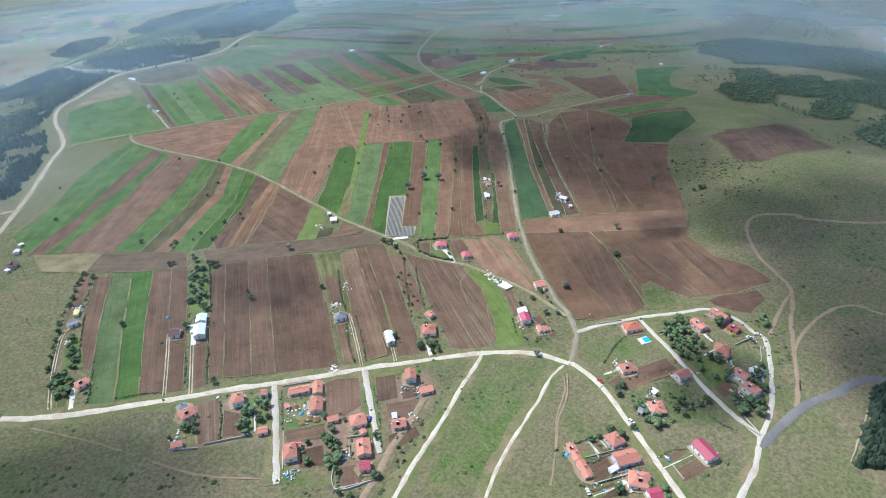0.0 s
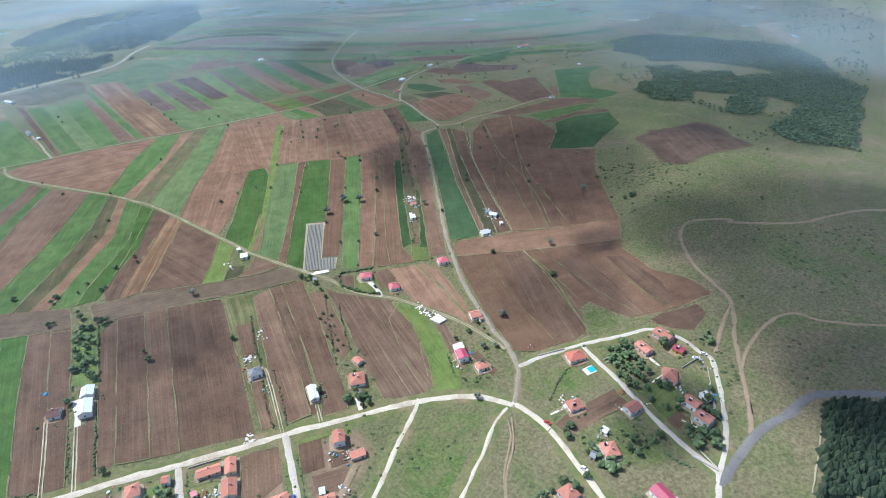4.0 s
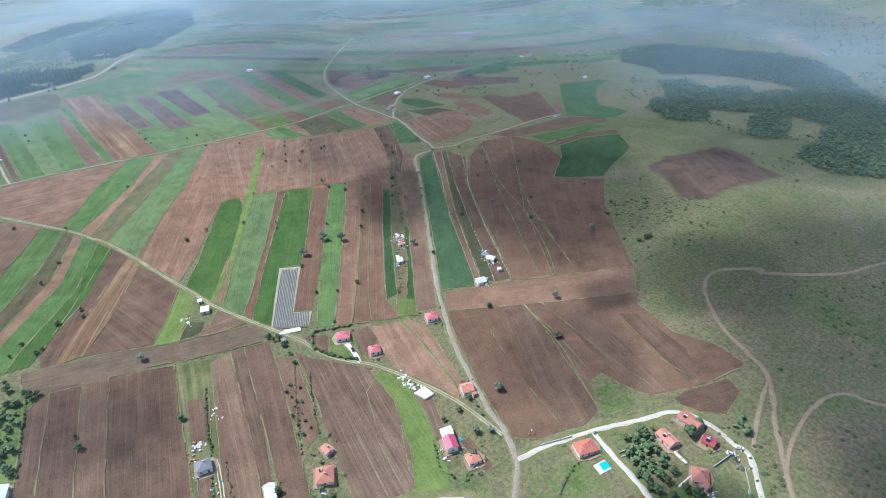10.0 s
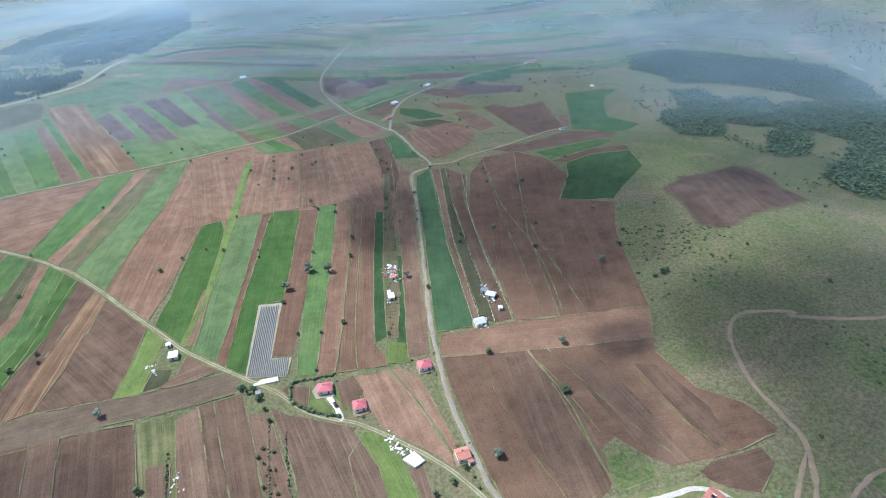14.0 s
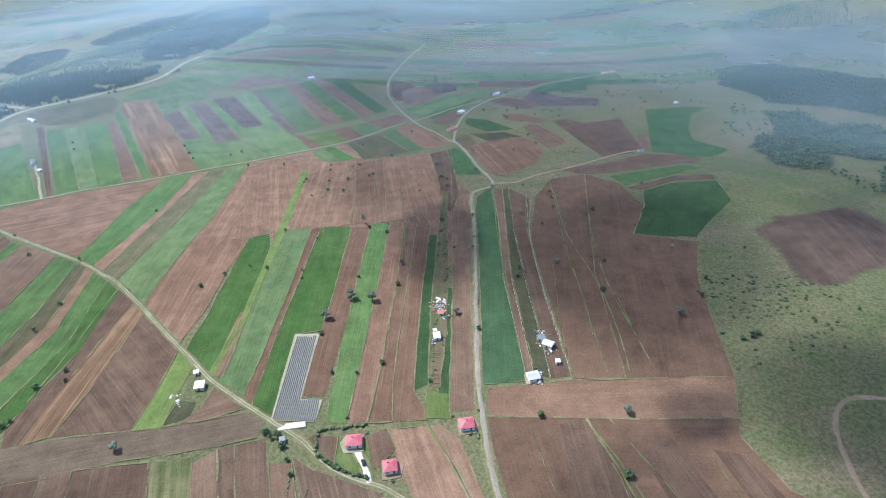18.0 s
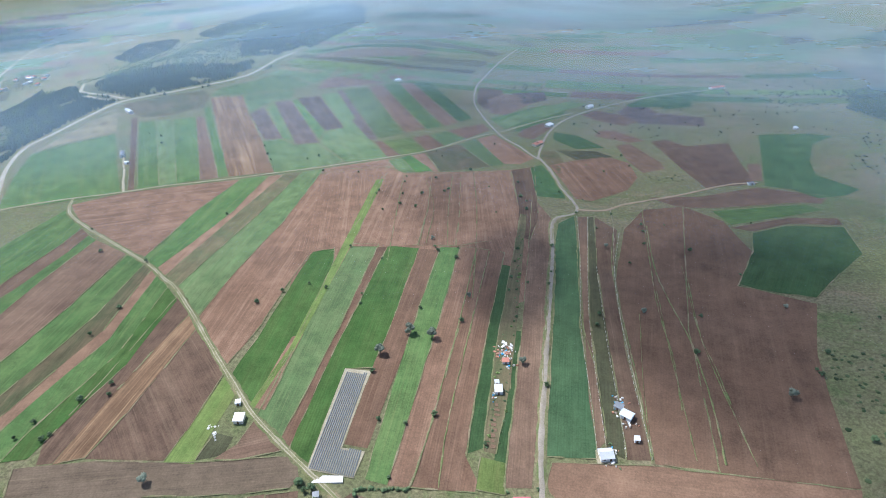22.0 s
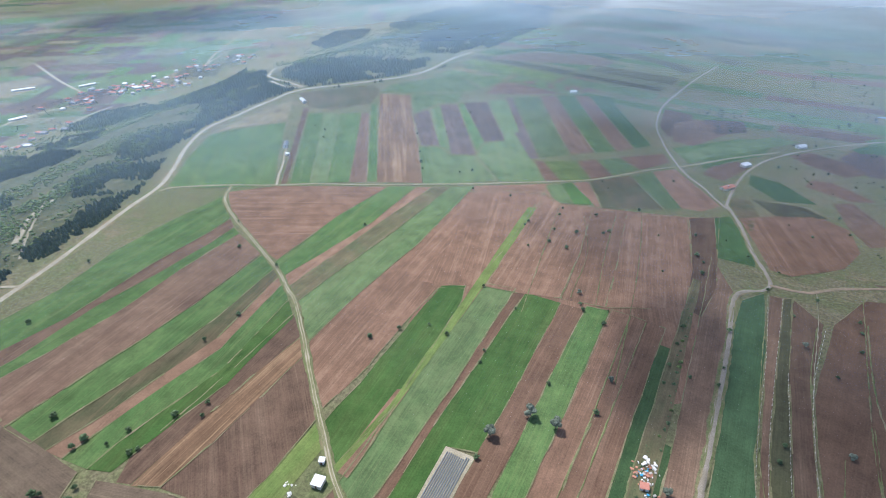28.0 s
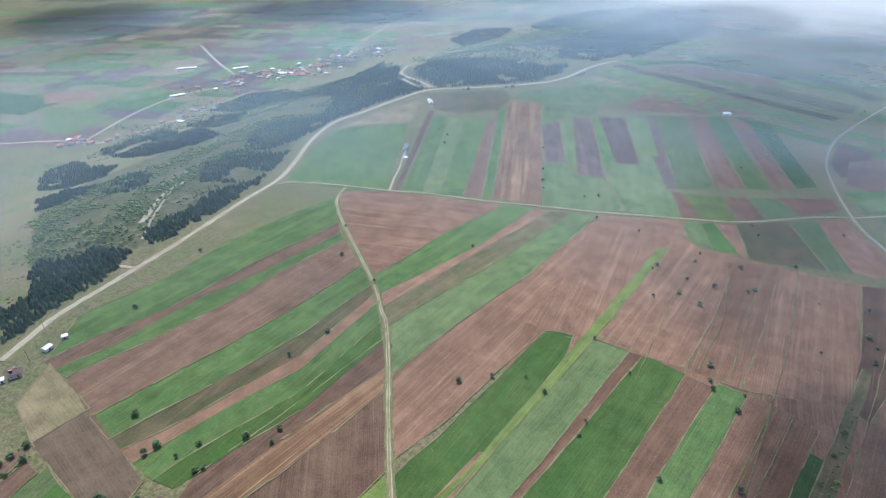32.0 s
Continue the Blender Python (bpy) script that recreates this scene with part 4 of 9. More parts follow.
field("meadow", (21.6, 289.4), (66.8, 285.0), (52.1, 260.5), (34.6, 229.8), (23.1, 211.3), (14.5, 190.3), (-23.8, 187.1), (-6.1, 233.3), (8.5, 265.0), low=True)
field("ploughed_dark", (-81.9, 271.8), (-60.8, 275.7), (-57.3, 253.6), (-67.0, 244.4), (-77.1, 242.9))
field("ploughed_dark", (-51.1, 276.3), (-39.7, 279.0), (-36.6, 259.3), (-48.2, 256.0))
field("ploughed_dark", (-33.6, 268.0), (-25.4, 269.0), (-24.0, 260.7), (-32.0, 258.4))
field("ploughed_dark", (-42.1, 253.2), (-25.0, 256.9), (-23.5, 244.5), (-28.9, 243.2), (-39.6, 243.3))
field("ploughed_dark", (-38.5, 228.6), (-24.2, 234.9), (-22.3, 229.4), (-37.7, 217.3))
field("ploughed_dark", (-98.8, 231.0), (-78.1, 236.8), (-75.5, 227.2), (-94.8, 223.3))
field("ploughed_dark", (-87.8, 217.0), (-76.0, 221.1), (-73.2, 208.7), (-84.9, 206.4))
field("ploughed_dark", (-64.2, 205.8), (-54.7, 208.0), (-51.5, 196.7), (-61.9, 194.9))
field("ploughed_rows", (-155.7, 252.4), (-144.3, 254.0), (-134.4, 224.2), (-145.0, 222.0))
field("ploughed_dark", (-138.1, 246.0), (-127.2, 243.2), (-122.9, 228.5), (-132.9, 227.5))
field("garden", (-106.5, 257.3), (-90.8, 256.2), (-83.1, 242.8), (-89.1, 239.2), (-103.7, 245.1))
field("ploughed_dark", (89.2, 259.9), (101.3, 269.0), (117.3, 275.8), (139.3, 283.0), (141.5, 270.9), (120.8, 263.9), (95.8, 254.5))
field("meadow", (87.0, 311.8), (120.8, 307.9), (133.6, 288.0), (117.6, 276.8), (105.0, 283.4), (86.3, 281.2), (83.9, 296.4), low=True)
field("meadow", (101.8, 257.7), (120.8, 263.9), (132.9, 264.0), (139.5, 258.4), (154.5, 229.8), (136.3, 223.3), (109.9, 228.7), (101.6, 244.7), low=True)
field("ploughed_dark", (112.5, 205.8), (120.9, 210.8), (125.6, 207.3), (114.2, 200.5))
field("ploughed_dark", (115.5, 198.2), (126.1, 203.2), (131.2, 199.1), (116.0, 191.8))
field("ploughed_dark", (69.5, 205.1), (79.7, 209.8), (81.5, 199.5), (71.1, 193.0))
field("ploughed_dark", (73.3, 218.1), (77.9, 220.2), (80.8, 212.0), (76.7, 210.0))
field("ploughed_dark", (68.3, 187.3), (79.5, 191.8), (82.1, 185.5), (70.2, 183.1))
field("meadow", (156.1, 277.3), (198.6, 291.9), (199.5, 282.2), (188.9, 263.2), (176.4, 273.7), (152.7, 264.6), low=True)
field("ploughed_dark", (155.9, 252.8), (164.9, 258.3), (167.0, 251.5), (159.1, 246.9))
field("lawn", (-128.9, 248.9), (-124.9, 259.1), (-113.7, 255.7), (-108.5, 236.3), (-115.4, 232.8), (-121.6, 226.0))
field("lawn", (-55.6, 284.4), (-39.1, 287.8), (-23.4, 286.7), (-22.1, 280.5), (-37.9, 279.5), (-52.9, 276.3))
field("lawn", (-103.1, 242.4), (-77.4, 238.6), (-77.9, 235.5), (-100.1, 232.2))
field("meadow", (-89.8, 204.9), (-67.1, 208.7), (-62.4, 194.2), (-85.1, 190.7), (-91.2, 194.1))
field("lawn", (-187.8, 396.2), (-196.1, 396.3), (-176.5, 336.4), (-191.2, 336.3), (-209.9, 388.7))
field("garden", (-164.6, 236.9), (-153.5, 239.6), (-146.2, 222.0), (-153.6, 219.9), (-160.7, 224.6))
field("lawn", (68.9, 213.6), (76.7, 210.0), (70.1, 207.7), (67.6, 210.6))
field("lawn", (148.3, 278.3), (151.7, 263.8), (154.9, 252.9), (172.8, 265.2), (170.2, 275.5), (158.3, 281.1))
field("ploughed_dark", (-105.7, 254.0), (-92.6, 257.1), (-88.4, 244.0), (-96.3, 241.7), (-102.7, 243.8))
field("meadow", (-50.6, 194.2), (-42.8, 211.4), (-34.5, 217.2), (-36.5, 202.0), (-44.0, 187.3), (-52.0, 186.7))
field("garden", (-255.3, 274.5), (-244.5, 277.9), (-234.4, 262.2), (-232.7, 249.3), (-242.5, 247.6))
field("lawn", (-263.6, 304.9), (-259.8, 315.3), (-240.9, 281.9), (-251.9, 279.5))
field("ploughed_red", (18.1, 396.3), (24.9, 347.9), (26.8, 317.5), (21.7, 313.1), (15.0, 335.8), (6.8, 375.1))
field("green", (-1658.9, 1696.6), (-1689.4, 1826.2), (-1554.5, 1806.6), (-1391.3, 1600.5), (-1482.5, 1568.2))
field("green_light", (-1575.1, 1297.1), (-1568.0, 1486.2), (-1467.9, 1490.2), (-1473.4, 1317.3))
field("tan_field", (-1755.3, 1089.1), (-1747.3, 1178.8), (-1672.9, 1170.1), (-1677.3, 1079.9))
field("ploughed_violet", (-1817.0, 987.9), (-1902.9, 1114.2), (-1792.8, 1138.6), (-1703.5, 1020.5))
field("green", (-1539.3, 943.4), (-1554.2, 1045.2), (-1461.5, 1080.7), (-1430.5, 980.3))
field("ploughed_violet", (-1583.4, 1046.2), (-1570.9, 1159.6), (-1474.8, 1213.7), (-1436.0, 1095.2))
field("tan_field", (-1832.9, 1191.6), (-1801.9, 1331.6), (-1699.5, 1305.2), (-1704.7, 1187.9))
field("green_light", (-1653.2, 1597.2), (-1636.2, 1677.3), (-1509.7, 1580.4), (-1520.6, 1512.2))
field("ploughed_violet", (-1631.6, 1451.3), (-1617.2, 1568.3), (-1514.4, 1550.8), (-1486.5, 1463.5))
field("tan_field", (-1426.1, 821.4), (-1414.4, 884.8), (-1355.1, 862.7), (-1346.6, 787.5))
field("green_light", (-1514.4, 859.0), (-1478.6, 952.7), (-1412.0, 932.3), (-1447.3, 830.4))
field("ploughed_dark", (104.1, 431.3), (118.6, 434.8), (135.4, 394.5), (141.4, 356.0), (138.2, 335.8), (126.8, 328.3), (118.3, 328.7), (114.3, 342.7), (107.1, 382.5), lift=0.245)
field("ploughed_dark", (144.7, 412.2), (161.7, 417.5), (174.8, 375.8), (181.3, 341.8), (171.4, 341.4), (160.4, 357.8), (150.6, 386.2), lift=0.245)
field("ploughed_dark", (181.3, 409.1), (192.8, 405.1), (207.2, 370.3), (206.0, 347.2), (197.7, 345.1), (190.6, 372.0), lift=0.245)
field("meadow", (137.7, 354.9), (150.4, 362.1), (162.7, 347.3), (172.1, 339.3), (195.0, 339.9), (177.9, 331.3), (145.9, 329.8), (137.9, 333.3), lift=0.245)
field("green_light", (-1.4, 1040.7), (28.2, 1099.3), (97.3, 1173.0), (128.4, 1165.6), (81.1, 1105.3), (45.1, 1053.4), (10.9, 1023.6), lift=0.245)
field("ploughed_dark", (32.8, 1011.9), (59.7, 1043.8), (70.4, 1020.8), (48.2, 969.3), (27.8, 980.1), lift=0.245)
field("ploughed_dark", (-26.5, 1174.8), (-3.6, 1207.4), (47.9, 1208.4), (41.4, 1155.5), (6.2, 1084.0), (-17.7, 1090.9), lift=0.245)
field("fallow_green", (51.2, 919.1), (74.2, 920.0), (90.8, 851.4), (85.1, 812.8), (66.0, 869.9), lift=0.245)
field("ploughed_dark", (74.6, 855.9), (85.4, 850.4), (99.4, 787.1), (93.5, 780.1), lift=0.245)
field("ploughed_red", (68.2, 870.6), (97.4, 887.7), (132.7, 899.7), (153.9, 878.2), (157.4, 833.9), (143.6, 801.3), (108.0, 774.5), (93.6, 779.1), (81.0, 826.9), lift=0.25)
field("ploughed_dark", (147.9, 940.8), (163.4, 948.3), (187.2, 878.3), (188.3, 859.2), (165.8, 847.5), (154.8, 884.5), lift=0.25)
field("ploughed_dark", (190.2, 956.6), (209.8, 963.8), (225.7, 935.2), (274.8, 947.3), (268.1, 873.6), (266.7, 815.2), (219.4, 805.7), (206.5, 859.8), lift=0.25)
field("ploughed_dark", (275.5, 872.4), (286.6, 870.5), (275.0, 822.8), (265.2, 824.4), lift=0.25)
field("green_dark", (320.7, 985.1), (377.2, 993.7), (402.9, 983.7), (366.7, 946.8), (340.1, 885.1), (329.5, 839.8), (354.3, 804.6), (336.5, 789.5), (311.0, 782.5), (295.1, 802.4), (274.2, 810.5), lift=0.25)
field("ploughed_violet", (167.9, 1108.0), (193.5, 1168.5), (212.6, 1144.1), (224.1, 1107.6), (277.8, 1081.0), (269.7, 1030.4), (235.6, 1037.4), (189.0, 1046.8), lift=0.25)
field("ploughed_dark", (114.8, 1095.4), (138.5, 1119.7), (174.4, 1091.1), (190.6, 1057.5), (167.0, 1033.3), (133.5, 1063.6), lift=0.25)
field("green", (20.8, 1042.3), (66.9, 1082.1), (94.5, 1123.9), (85.7, 1080.4), (49.7, 1037.0), (26.1, 997.0), lift=0.25)
field("green_light", (204.6, 1214.2), (277.8, 1296.2), (334.3, 1319.1), (275.5, 1233.8), (217.5, 1175.2), lift=0.25)
field("green_dark", (238.1, 1187.2), (292.3, 1221.9), (280.0, 1158.1), (237.2, 1131.7), lift=0.25)
field("ploughed_violet", (9.1, 1216.2), (60.0, 1235.4), (65.1, 1180.3), (22.5, 1145.5), lift=0.25)
field("ploughed_red", (132.3, 1006.8), (151.8, 1006.3), (183.5, 960.8), (164.1, 953.6), (126.4, 983.6), lift=0.25)
field("green_dark", (74.7, 1000.4), (103.5, 984.6), (132.7, 933.4), (100.0, 929.0), (73.8, 969.3), lift=0.25)
field("fallow", (78.2, 922.6), (120.8, 920.6), (139.5, 898.5), (97.6, 889.9), lift=0.25)
field("green_light", (287.9, 1720.3), (361.2, 1744.9), (474.1, 1648.9), (542.4, 1560.9), (399.8, 1607.2), lift=0.25)
field("green_light", (402.8, 1741.7), (516.1, 1749.0), (576.6, 1689.0), (550.4, 1565.4), (470.4, 1590.3), (409.6, 1640.2), lift=0.25)
field("tan_field", (593.7, 1524.8), (632.2, 1478.9), (653.4, 1343.6), (667.2, 1281.1), (610.7, 1334.2), (597.0, 1426.0), lift=0.25)
field("tan_field", (839.7, 1230.9), (872.0, 1216.3), (832.2, 1134.0), (787.8, 1014.7), (771.9, 1049.5), (790.8, 1156.5), lift=0.25)
field("green_dark", (185.1, 1160.1), (258.6, 1262.7), (330.1, 1293.3), (294.5, 1219.1), (236.9, 1155.4), (193.0, 1144.7), lift=0.25)
field("ploughed_soft", (291.8, 618.4), (321.2, 639.0), (348.1, 642.2), (377.9, 655.2), (397.0, 659.6), (406.0, 631.0), (399.0, 590.9), (406.1, 567.4), (375.4, 551.0), (351.6, 545.0), (318.1, 530.1), (295.6, 520.7), (285.1, 537.8), (291.3, 578.0))
field("band_dark", (-401.2, 1401.9), (-378.2, 1453.3), (-344.9, 1492.1), (-295.9, 1504.4), (-245.6, 1508.9), (-195.9, 1486.2), (-185.0, 1529.6), (-238.3, 1555.8), (-292.4, 1554.3), (-345.4, 1544.9), (-381.7, 1506.8), (-407.1, 1454.5), lift=0.250)
field("green_dark", (-413.8, 1466.5), (-387.7, 1519.2), (-354.0, 1564.4), (-299.1, 1572.6), (-243.1, 1578.1), (-187.5, 1549.7), (-178.8, 1585.8), (-237.4, 1617.7), (-296.6, 1615.0), (-354.9, 1609.8), (-391.2, 1565.1), (-419.5, 1512.1), lift=0.252)
field("fallow", (-373.2, 1619.7), (-307.7, 1633.0), (-236.6, 1636.2), (-166.2, 1597.2), (-101.2, 1558.9), (-47.2, 1509.8), (-28.9, 1543.9), (-86.6, 1596.1), (-155.5, 1638.4), (-230.0, 1682.6), (-305.7, 1683.8), (-375.8, 1674.4), lift=0.254)
field("green", (-426.2, 1607.5), (-383.1, 1676.5), (-309.9, 1695.3), (-225.6, 1691.2), (-143.1, 1642.0), (-69.2, 1591.1), (-56.9, 1619.6), (-134.1, 1674.2), (-220.3, 1728.5), (-308.6, 1736.8), (-385.7, 1721.3), (-431.6, 1652.6), lift=0.256)
field("ploughed_violet", (-438.3, 1672.4), (-401.5, 1726.0), (-353.3, 1764.2), (-281.9, 1757.9), (-210.4, 1744.3), (-140.6, 1699.0), (-132.2, 1731.5), (-204.8, 1781.3), (-279.5, 1798.6), (-354.2, 1808.6), (-405.1, 1771.6), (-444.2, 1718.3), lift=0.258)
field("fallow", (-382.6, 1831.3), (-297.7, 1826.7), (-208.4, 1809.2), (-121.5, 1747.7), (-42.3, 1690.4), (26.1, 1628.3), (45.8, 1661.8), (-26.4, 1728.7), (-109.7, 1792.3), (-201.2, 1861.7), (-295.6, 1885.8), (-385.9, 1896.0), lift=0.260)
field("green_dark", (-399.2, 1895.0), (-347.7, 1910.1), (-282.0, 1895.1), (-217.0, 1881.2), (-152.5, 1835.2), (-91.0, 1789.9), (-80.7, 1825.5), (-144.6, 1875.3), (-211.8, 1926.1), (-279.7, 1943.6), (-348.5, 1962.3), (-402.7, 1949.3), lift=0.262)
field("tan_field", (-422.8, 1959.3), (-342.7, 1988.3), (-234.6, 1957.1), (-129.0, 1887.1), (-30.6, 1811.4), (53.1, 1728.4), (73.3, 1764.7), (-14.8, 1855.5), (-117.7, 1940.8), (-229.0, 2020.4), (-343.2, 2058.9), (-428.9, 2034.0), lift=0.264)
field("green", (-400.5, 2074.0), (-344.0, 2072.0), (-278.7, 2049.3), (-214.3, 2027.2), (-150.5, 1982.1), (-89.3, 1927.4), (-77.6, 1975.7), (-141.5, 2035.7), (-208.2, 2085.5), (-275.6, 2111.3), (-344.2, 2137.2), (-403.8, 2142.0), lift=0.266)
field("fallow", (-431.2, 2143.2), (-351.0, 2160.3), (-244.9, 2119.2), (-141.1, 2055.3), (-43.3, 1962.9), (44.9, 1875.4), (58.5, 1906.7), (-32.5, 2001.1), (-133.5, 2100.3), (-241.0, 2168.8), (-350.9, 2213.3), (-434.7, 2199.2), lift=0.268)
field("green_dark", (-463.5, 2217.4), (-406.8, 2253.1), (-323.4, 2235.7), (-232.1, 2197.6), (-142.5, 2143.1), (-56.8, 2057.0), (-41.8, 2117.6), (-131.4, 2209.9), (-225.1, 2268.3), (-320.7, 2309.3), (-408.4, 2329.6), (-469.3, 2298.1), lift=0.270)
field("band_dark", (-411.9, 2338.5), (-309.4, 2314.9), (-197.9, 2266.4), (-89.2, 2177.9), (11.9, 2072.1), (102.3, 1965.2), (118.5, 2000.0), (25.2, 2115.0), (-79.0, 2226.6), (-191.2, 2317.7), (-306.3, 2368.2), (-412.4, 2393.7), lift=0.272)
field("fallow", (-405.3, 2424.8), (-293.9, 2391.3), (-177.4, 2339.8), (-64.0, 2242.5), (40.9, 2128.6), (134.4, 2008.8), (156.7, 2054.7), (59.7, 2185.6), (-49.3, 2305.7), (-167.1, 2404.6), (-288.1, 2457.5), (-404.0, 2492.7), lift=0.274)
field("green", (-414.1, 2500.4), (-304.8, 2475.4), (-184.7, 2423.9), (-67.4, 2336.9), (42.2, 2218.9), (140.8, 2090.9), (159.0, 2131.1), (57.6, 2266.8), (-55.4, 2387.3), (-176.2, 2474.5), (-299.7, 2526.6), (-412.4, 2552.9), lift=0.276)
field("green_yellow", (-1389.3, 723.7), (-1578.8, 791.8), (-1564.5, 821.8), (-1397.4, 873.2), (-1329.4, 764.1), lift=0.31)
field("ploughed_red", (-1747.0, 852.2), (-1645.1, 943.8), (-1581.0, 903.2), (-1629.7, 810.1), lift=0.31)
field("ploughed_violet", (-1805.5, 1020.3), (-1846.6, 1175.3), (-1764.6, 1153.9), (-1745.4, 1023.5), lift=0.31)
field("ploughed_dark", (-1559.0, 1038.0), (-1506.0, 1172.5), (-1446.7, 1105.2), (-1495.7, 1042.1), lift=0.31)
field("tan_field", (-1729.2, 1084.6), (-1665.5, 1241.9), (-1645.6, 1153.7), lift=0.31)
field("green", (-1561.1, 974.8), (-1543.6, 1067.4), (-1453.9, 1081.8), (-1486.6, 994.3), lift=0.31)
field("ploughed_violet", (-1834.1, 883.5), (-1807.2, 934.6), (-1757.3, 895.0), (-1771.1, 860.9), lift=0.31)
field("green", (-1563.0, 1391.4), (-1509.7, 1496.5), (-1465.4, 1571.0), (-1434.0, 1456.9), (-1473.1, 1365.8), lift=0.31)
field("green_light", (-1639.8, 1308.1), (-1602.2, 1419.3), (-1539.9, 1355.5), (-1555.0, 1281.2), lift=0.31)
field("green", (-1678.5, 1755.3), (-1610.9, 1883.0), (-1535.1, 1730.3), (-1565.4, 1657.5), lift=0.31)
field("green_light", (-2150.8, 997.3), (-2096.0, 1104.2), (-1982.5, 1105.3), (-1983.3, 980.8), (-2003.5, 944.4), lift=0.31)
field("undergrowth", (547.4, 1289.4), (633.7, 1301.8), (696.8, 1191.2), (739.9, 1080.1), (755.2, 998.2), (734.8, 907.7), (694.1, 822.7), (622.9, 842.5), (597.4, 895.7), (565.6, 964.7), (495.6, 996.0), (506.1, 1080.3), (492.2, 1145.0), lift=0.2)
field("undergrowth", (461.3, 945.4), (510.6, 951.1), (507.1, 878.8), (561.1, 880.9), (558.7, 836.3), (622.9, 842.5), (694.1, 822.7), (675.9, 734.3), (513.5, 548.3), (496.4, 562.9), (464.7, 570.0), (454.3, 589.3), (451.7, 616.6), (481.9, 644.8), (512.6, 658.5), (550.7, 700.0), (535.7, 730.8), (483.9, 672.1), (451.7, 671.0), (444.2, 692.1), (494.8, 755.4), (456.9, 776.0), (431.7, 744.9), (397.7, 736.6), (379.1, 758.0), (380.4, 809.6), (405.7, 846.8), (434.3, 854.5), lift=0.2)
field("scrubland", (-1214.8, 661.1), (-1150.0, 731.5), (-1194.7, 895.8), (-1206.1, 1139.6), (-1161.2, 1387.7), (-1266.7, 1668.8), (-597.6, 1048.1), (-590.4, 951.4), (-596.2, 889.5), (-593.5, 821.5), (-519.4, 715.6), (-497.0, 666.2), (-487.0, 616.9), (-457.4, 526.1), (-445.1, 477.5), (-424.9, 430.9), lift=0.04)
field("ploughed_red", (-135.7, 628.6), (-84.7, 680.7), (-7.2, 732.6), (38.7, 750.9), (57.9, 691.8), (64.0, 610.6), (5.0, 566.8), (-100.1, 489.4), lift=0.07)

LIFT[0] = 0.27
for yard in (
    ((-167.8, 250.5), (-114.1, 264.5), (-105.1, 229.0), (-111.6, 224.4), (-158.9, 216.6)),
    ((-104.9, 261.5), (-55.6, 276.9), (-41.8, 210.4), (-47.2, 200.1), (-90.5, 200.3)),
    ((-52.1, 277.0), (-13.1, 287.5), (-8.8, 262.6), (-28.0, 221.3), (-40.6, 217.7)),
    ((59.3, 219.7), (96.6, 226.5), (109.3, 193.0), (56.6, 196.6)),
):
    field("bare_earth", *yard, low=True)

far_rng = random.Random(31)
for i in range(17):
    y0 = 1215 + i * 62
    x0 = -430 - 8 * i
    while x0 < 420 + 20 * i:
        x1 = x0 + far_rng.uniform(110, 330)
        d = far_rng.uniform(24, 58)
        kind = far_rng.choice(("green", "green_dark", "green_light", "green_yellow", "green", "fallow", "tan_field", "ploughed_dark", "green_light"))
        if far_rng.random() < 0.72:
            bend = lambda x: y0 - 0.10 * x + 0.00012 * x * x
            xm = (x0 + x1) / 2
            field(kind, (x0, bend(x0)), (xm, bend(xm)), (x1, bend(x1)), (x1 + 6, bend(x1) + d), (xm + 6, bend(xm) + d), (x0 + 6, bend(x0) + d))
        x0 = x1 + 8
for i in range(120):
    x0, y0 = far_rng.uniform(-3900, -1500), far_rng.uniform(500, 3300)
    w, d, a = far_rng.uniform(140, 420), far_rng.uniform(50, 150), radians(far_rng.uniform(18, 42))
    kind = far_rng.choice(("tan_field", "fallow", "fallow", "green_light", "ploughed_violet", "green", "ploughed_dark", "green_dark"))
    ca, sa = math.cos(a), math.sin(a)
    field(kind, (x0, y0), (x0 + w * ca, y0 + w * sa), (x0 + w * ca - d * sa, y0 + w * sa + d * ca), (x0 - d * sa * 0.8, y0 + d * ca), lift=0.06 + 0.0008 * i)
for i in range(150):
    x0, y0 = far_rng.uniform(-2700, -1180), far_rng.uniform(650, 2700)
    w, d, a = far_rng.uniform(70, 230), far_rng.uniform(28, 80), radians(far_rng.choice((28, 34, 118, 124)) + far_rng.uniform(-4, 4))
    kind = far_rng.choice(("tan_field", "fallow", "green_bright", "green_light", "ploughed_violet", "green", "ploughed_dark", "ploughed_violet", "green_yellow"))
    ca, sa = math.cos(a), math.sin(a)
    field(kind, (x0, y0), (x0 + w * ca, y0 + w * sa), (x0 + w * ca - d * sa, y0 + w * sa + d * ca), (x0 - d * sa * 0.9, y0 + d * ca), lift=0.16 + 0.0008 * i)
road("gravel_road", 5.5, (-266.7, 239.2), (-247.0, 239.4), (-219.4, 243.2), (-189.4, 250.4), (-163.0, 256.8), (-142.6, 262.9), (-116.2, 268.9), (-89.0, 275.6), (-59.2, 283.9), (-31.7, 289.4), (-5.4, 294.5), (17.6, 297.6), (36.7, 297.8), (55.3, 295.0), (67.5, 288.7), (75.8, 283.7))
road("street", 4.9, (-114.1, 267.5), (-109.3, 250.3), (-104.8, 233.0), (-100.5, 216.9), (-95.3, 195.5))
road("street", 4.6, (-59.1, 282.8), (-53.9, 260.6), (-48.5, 238.0), (-45.2, 223.3), (-43.2, 216.1))
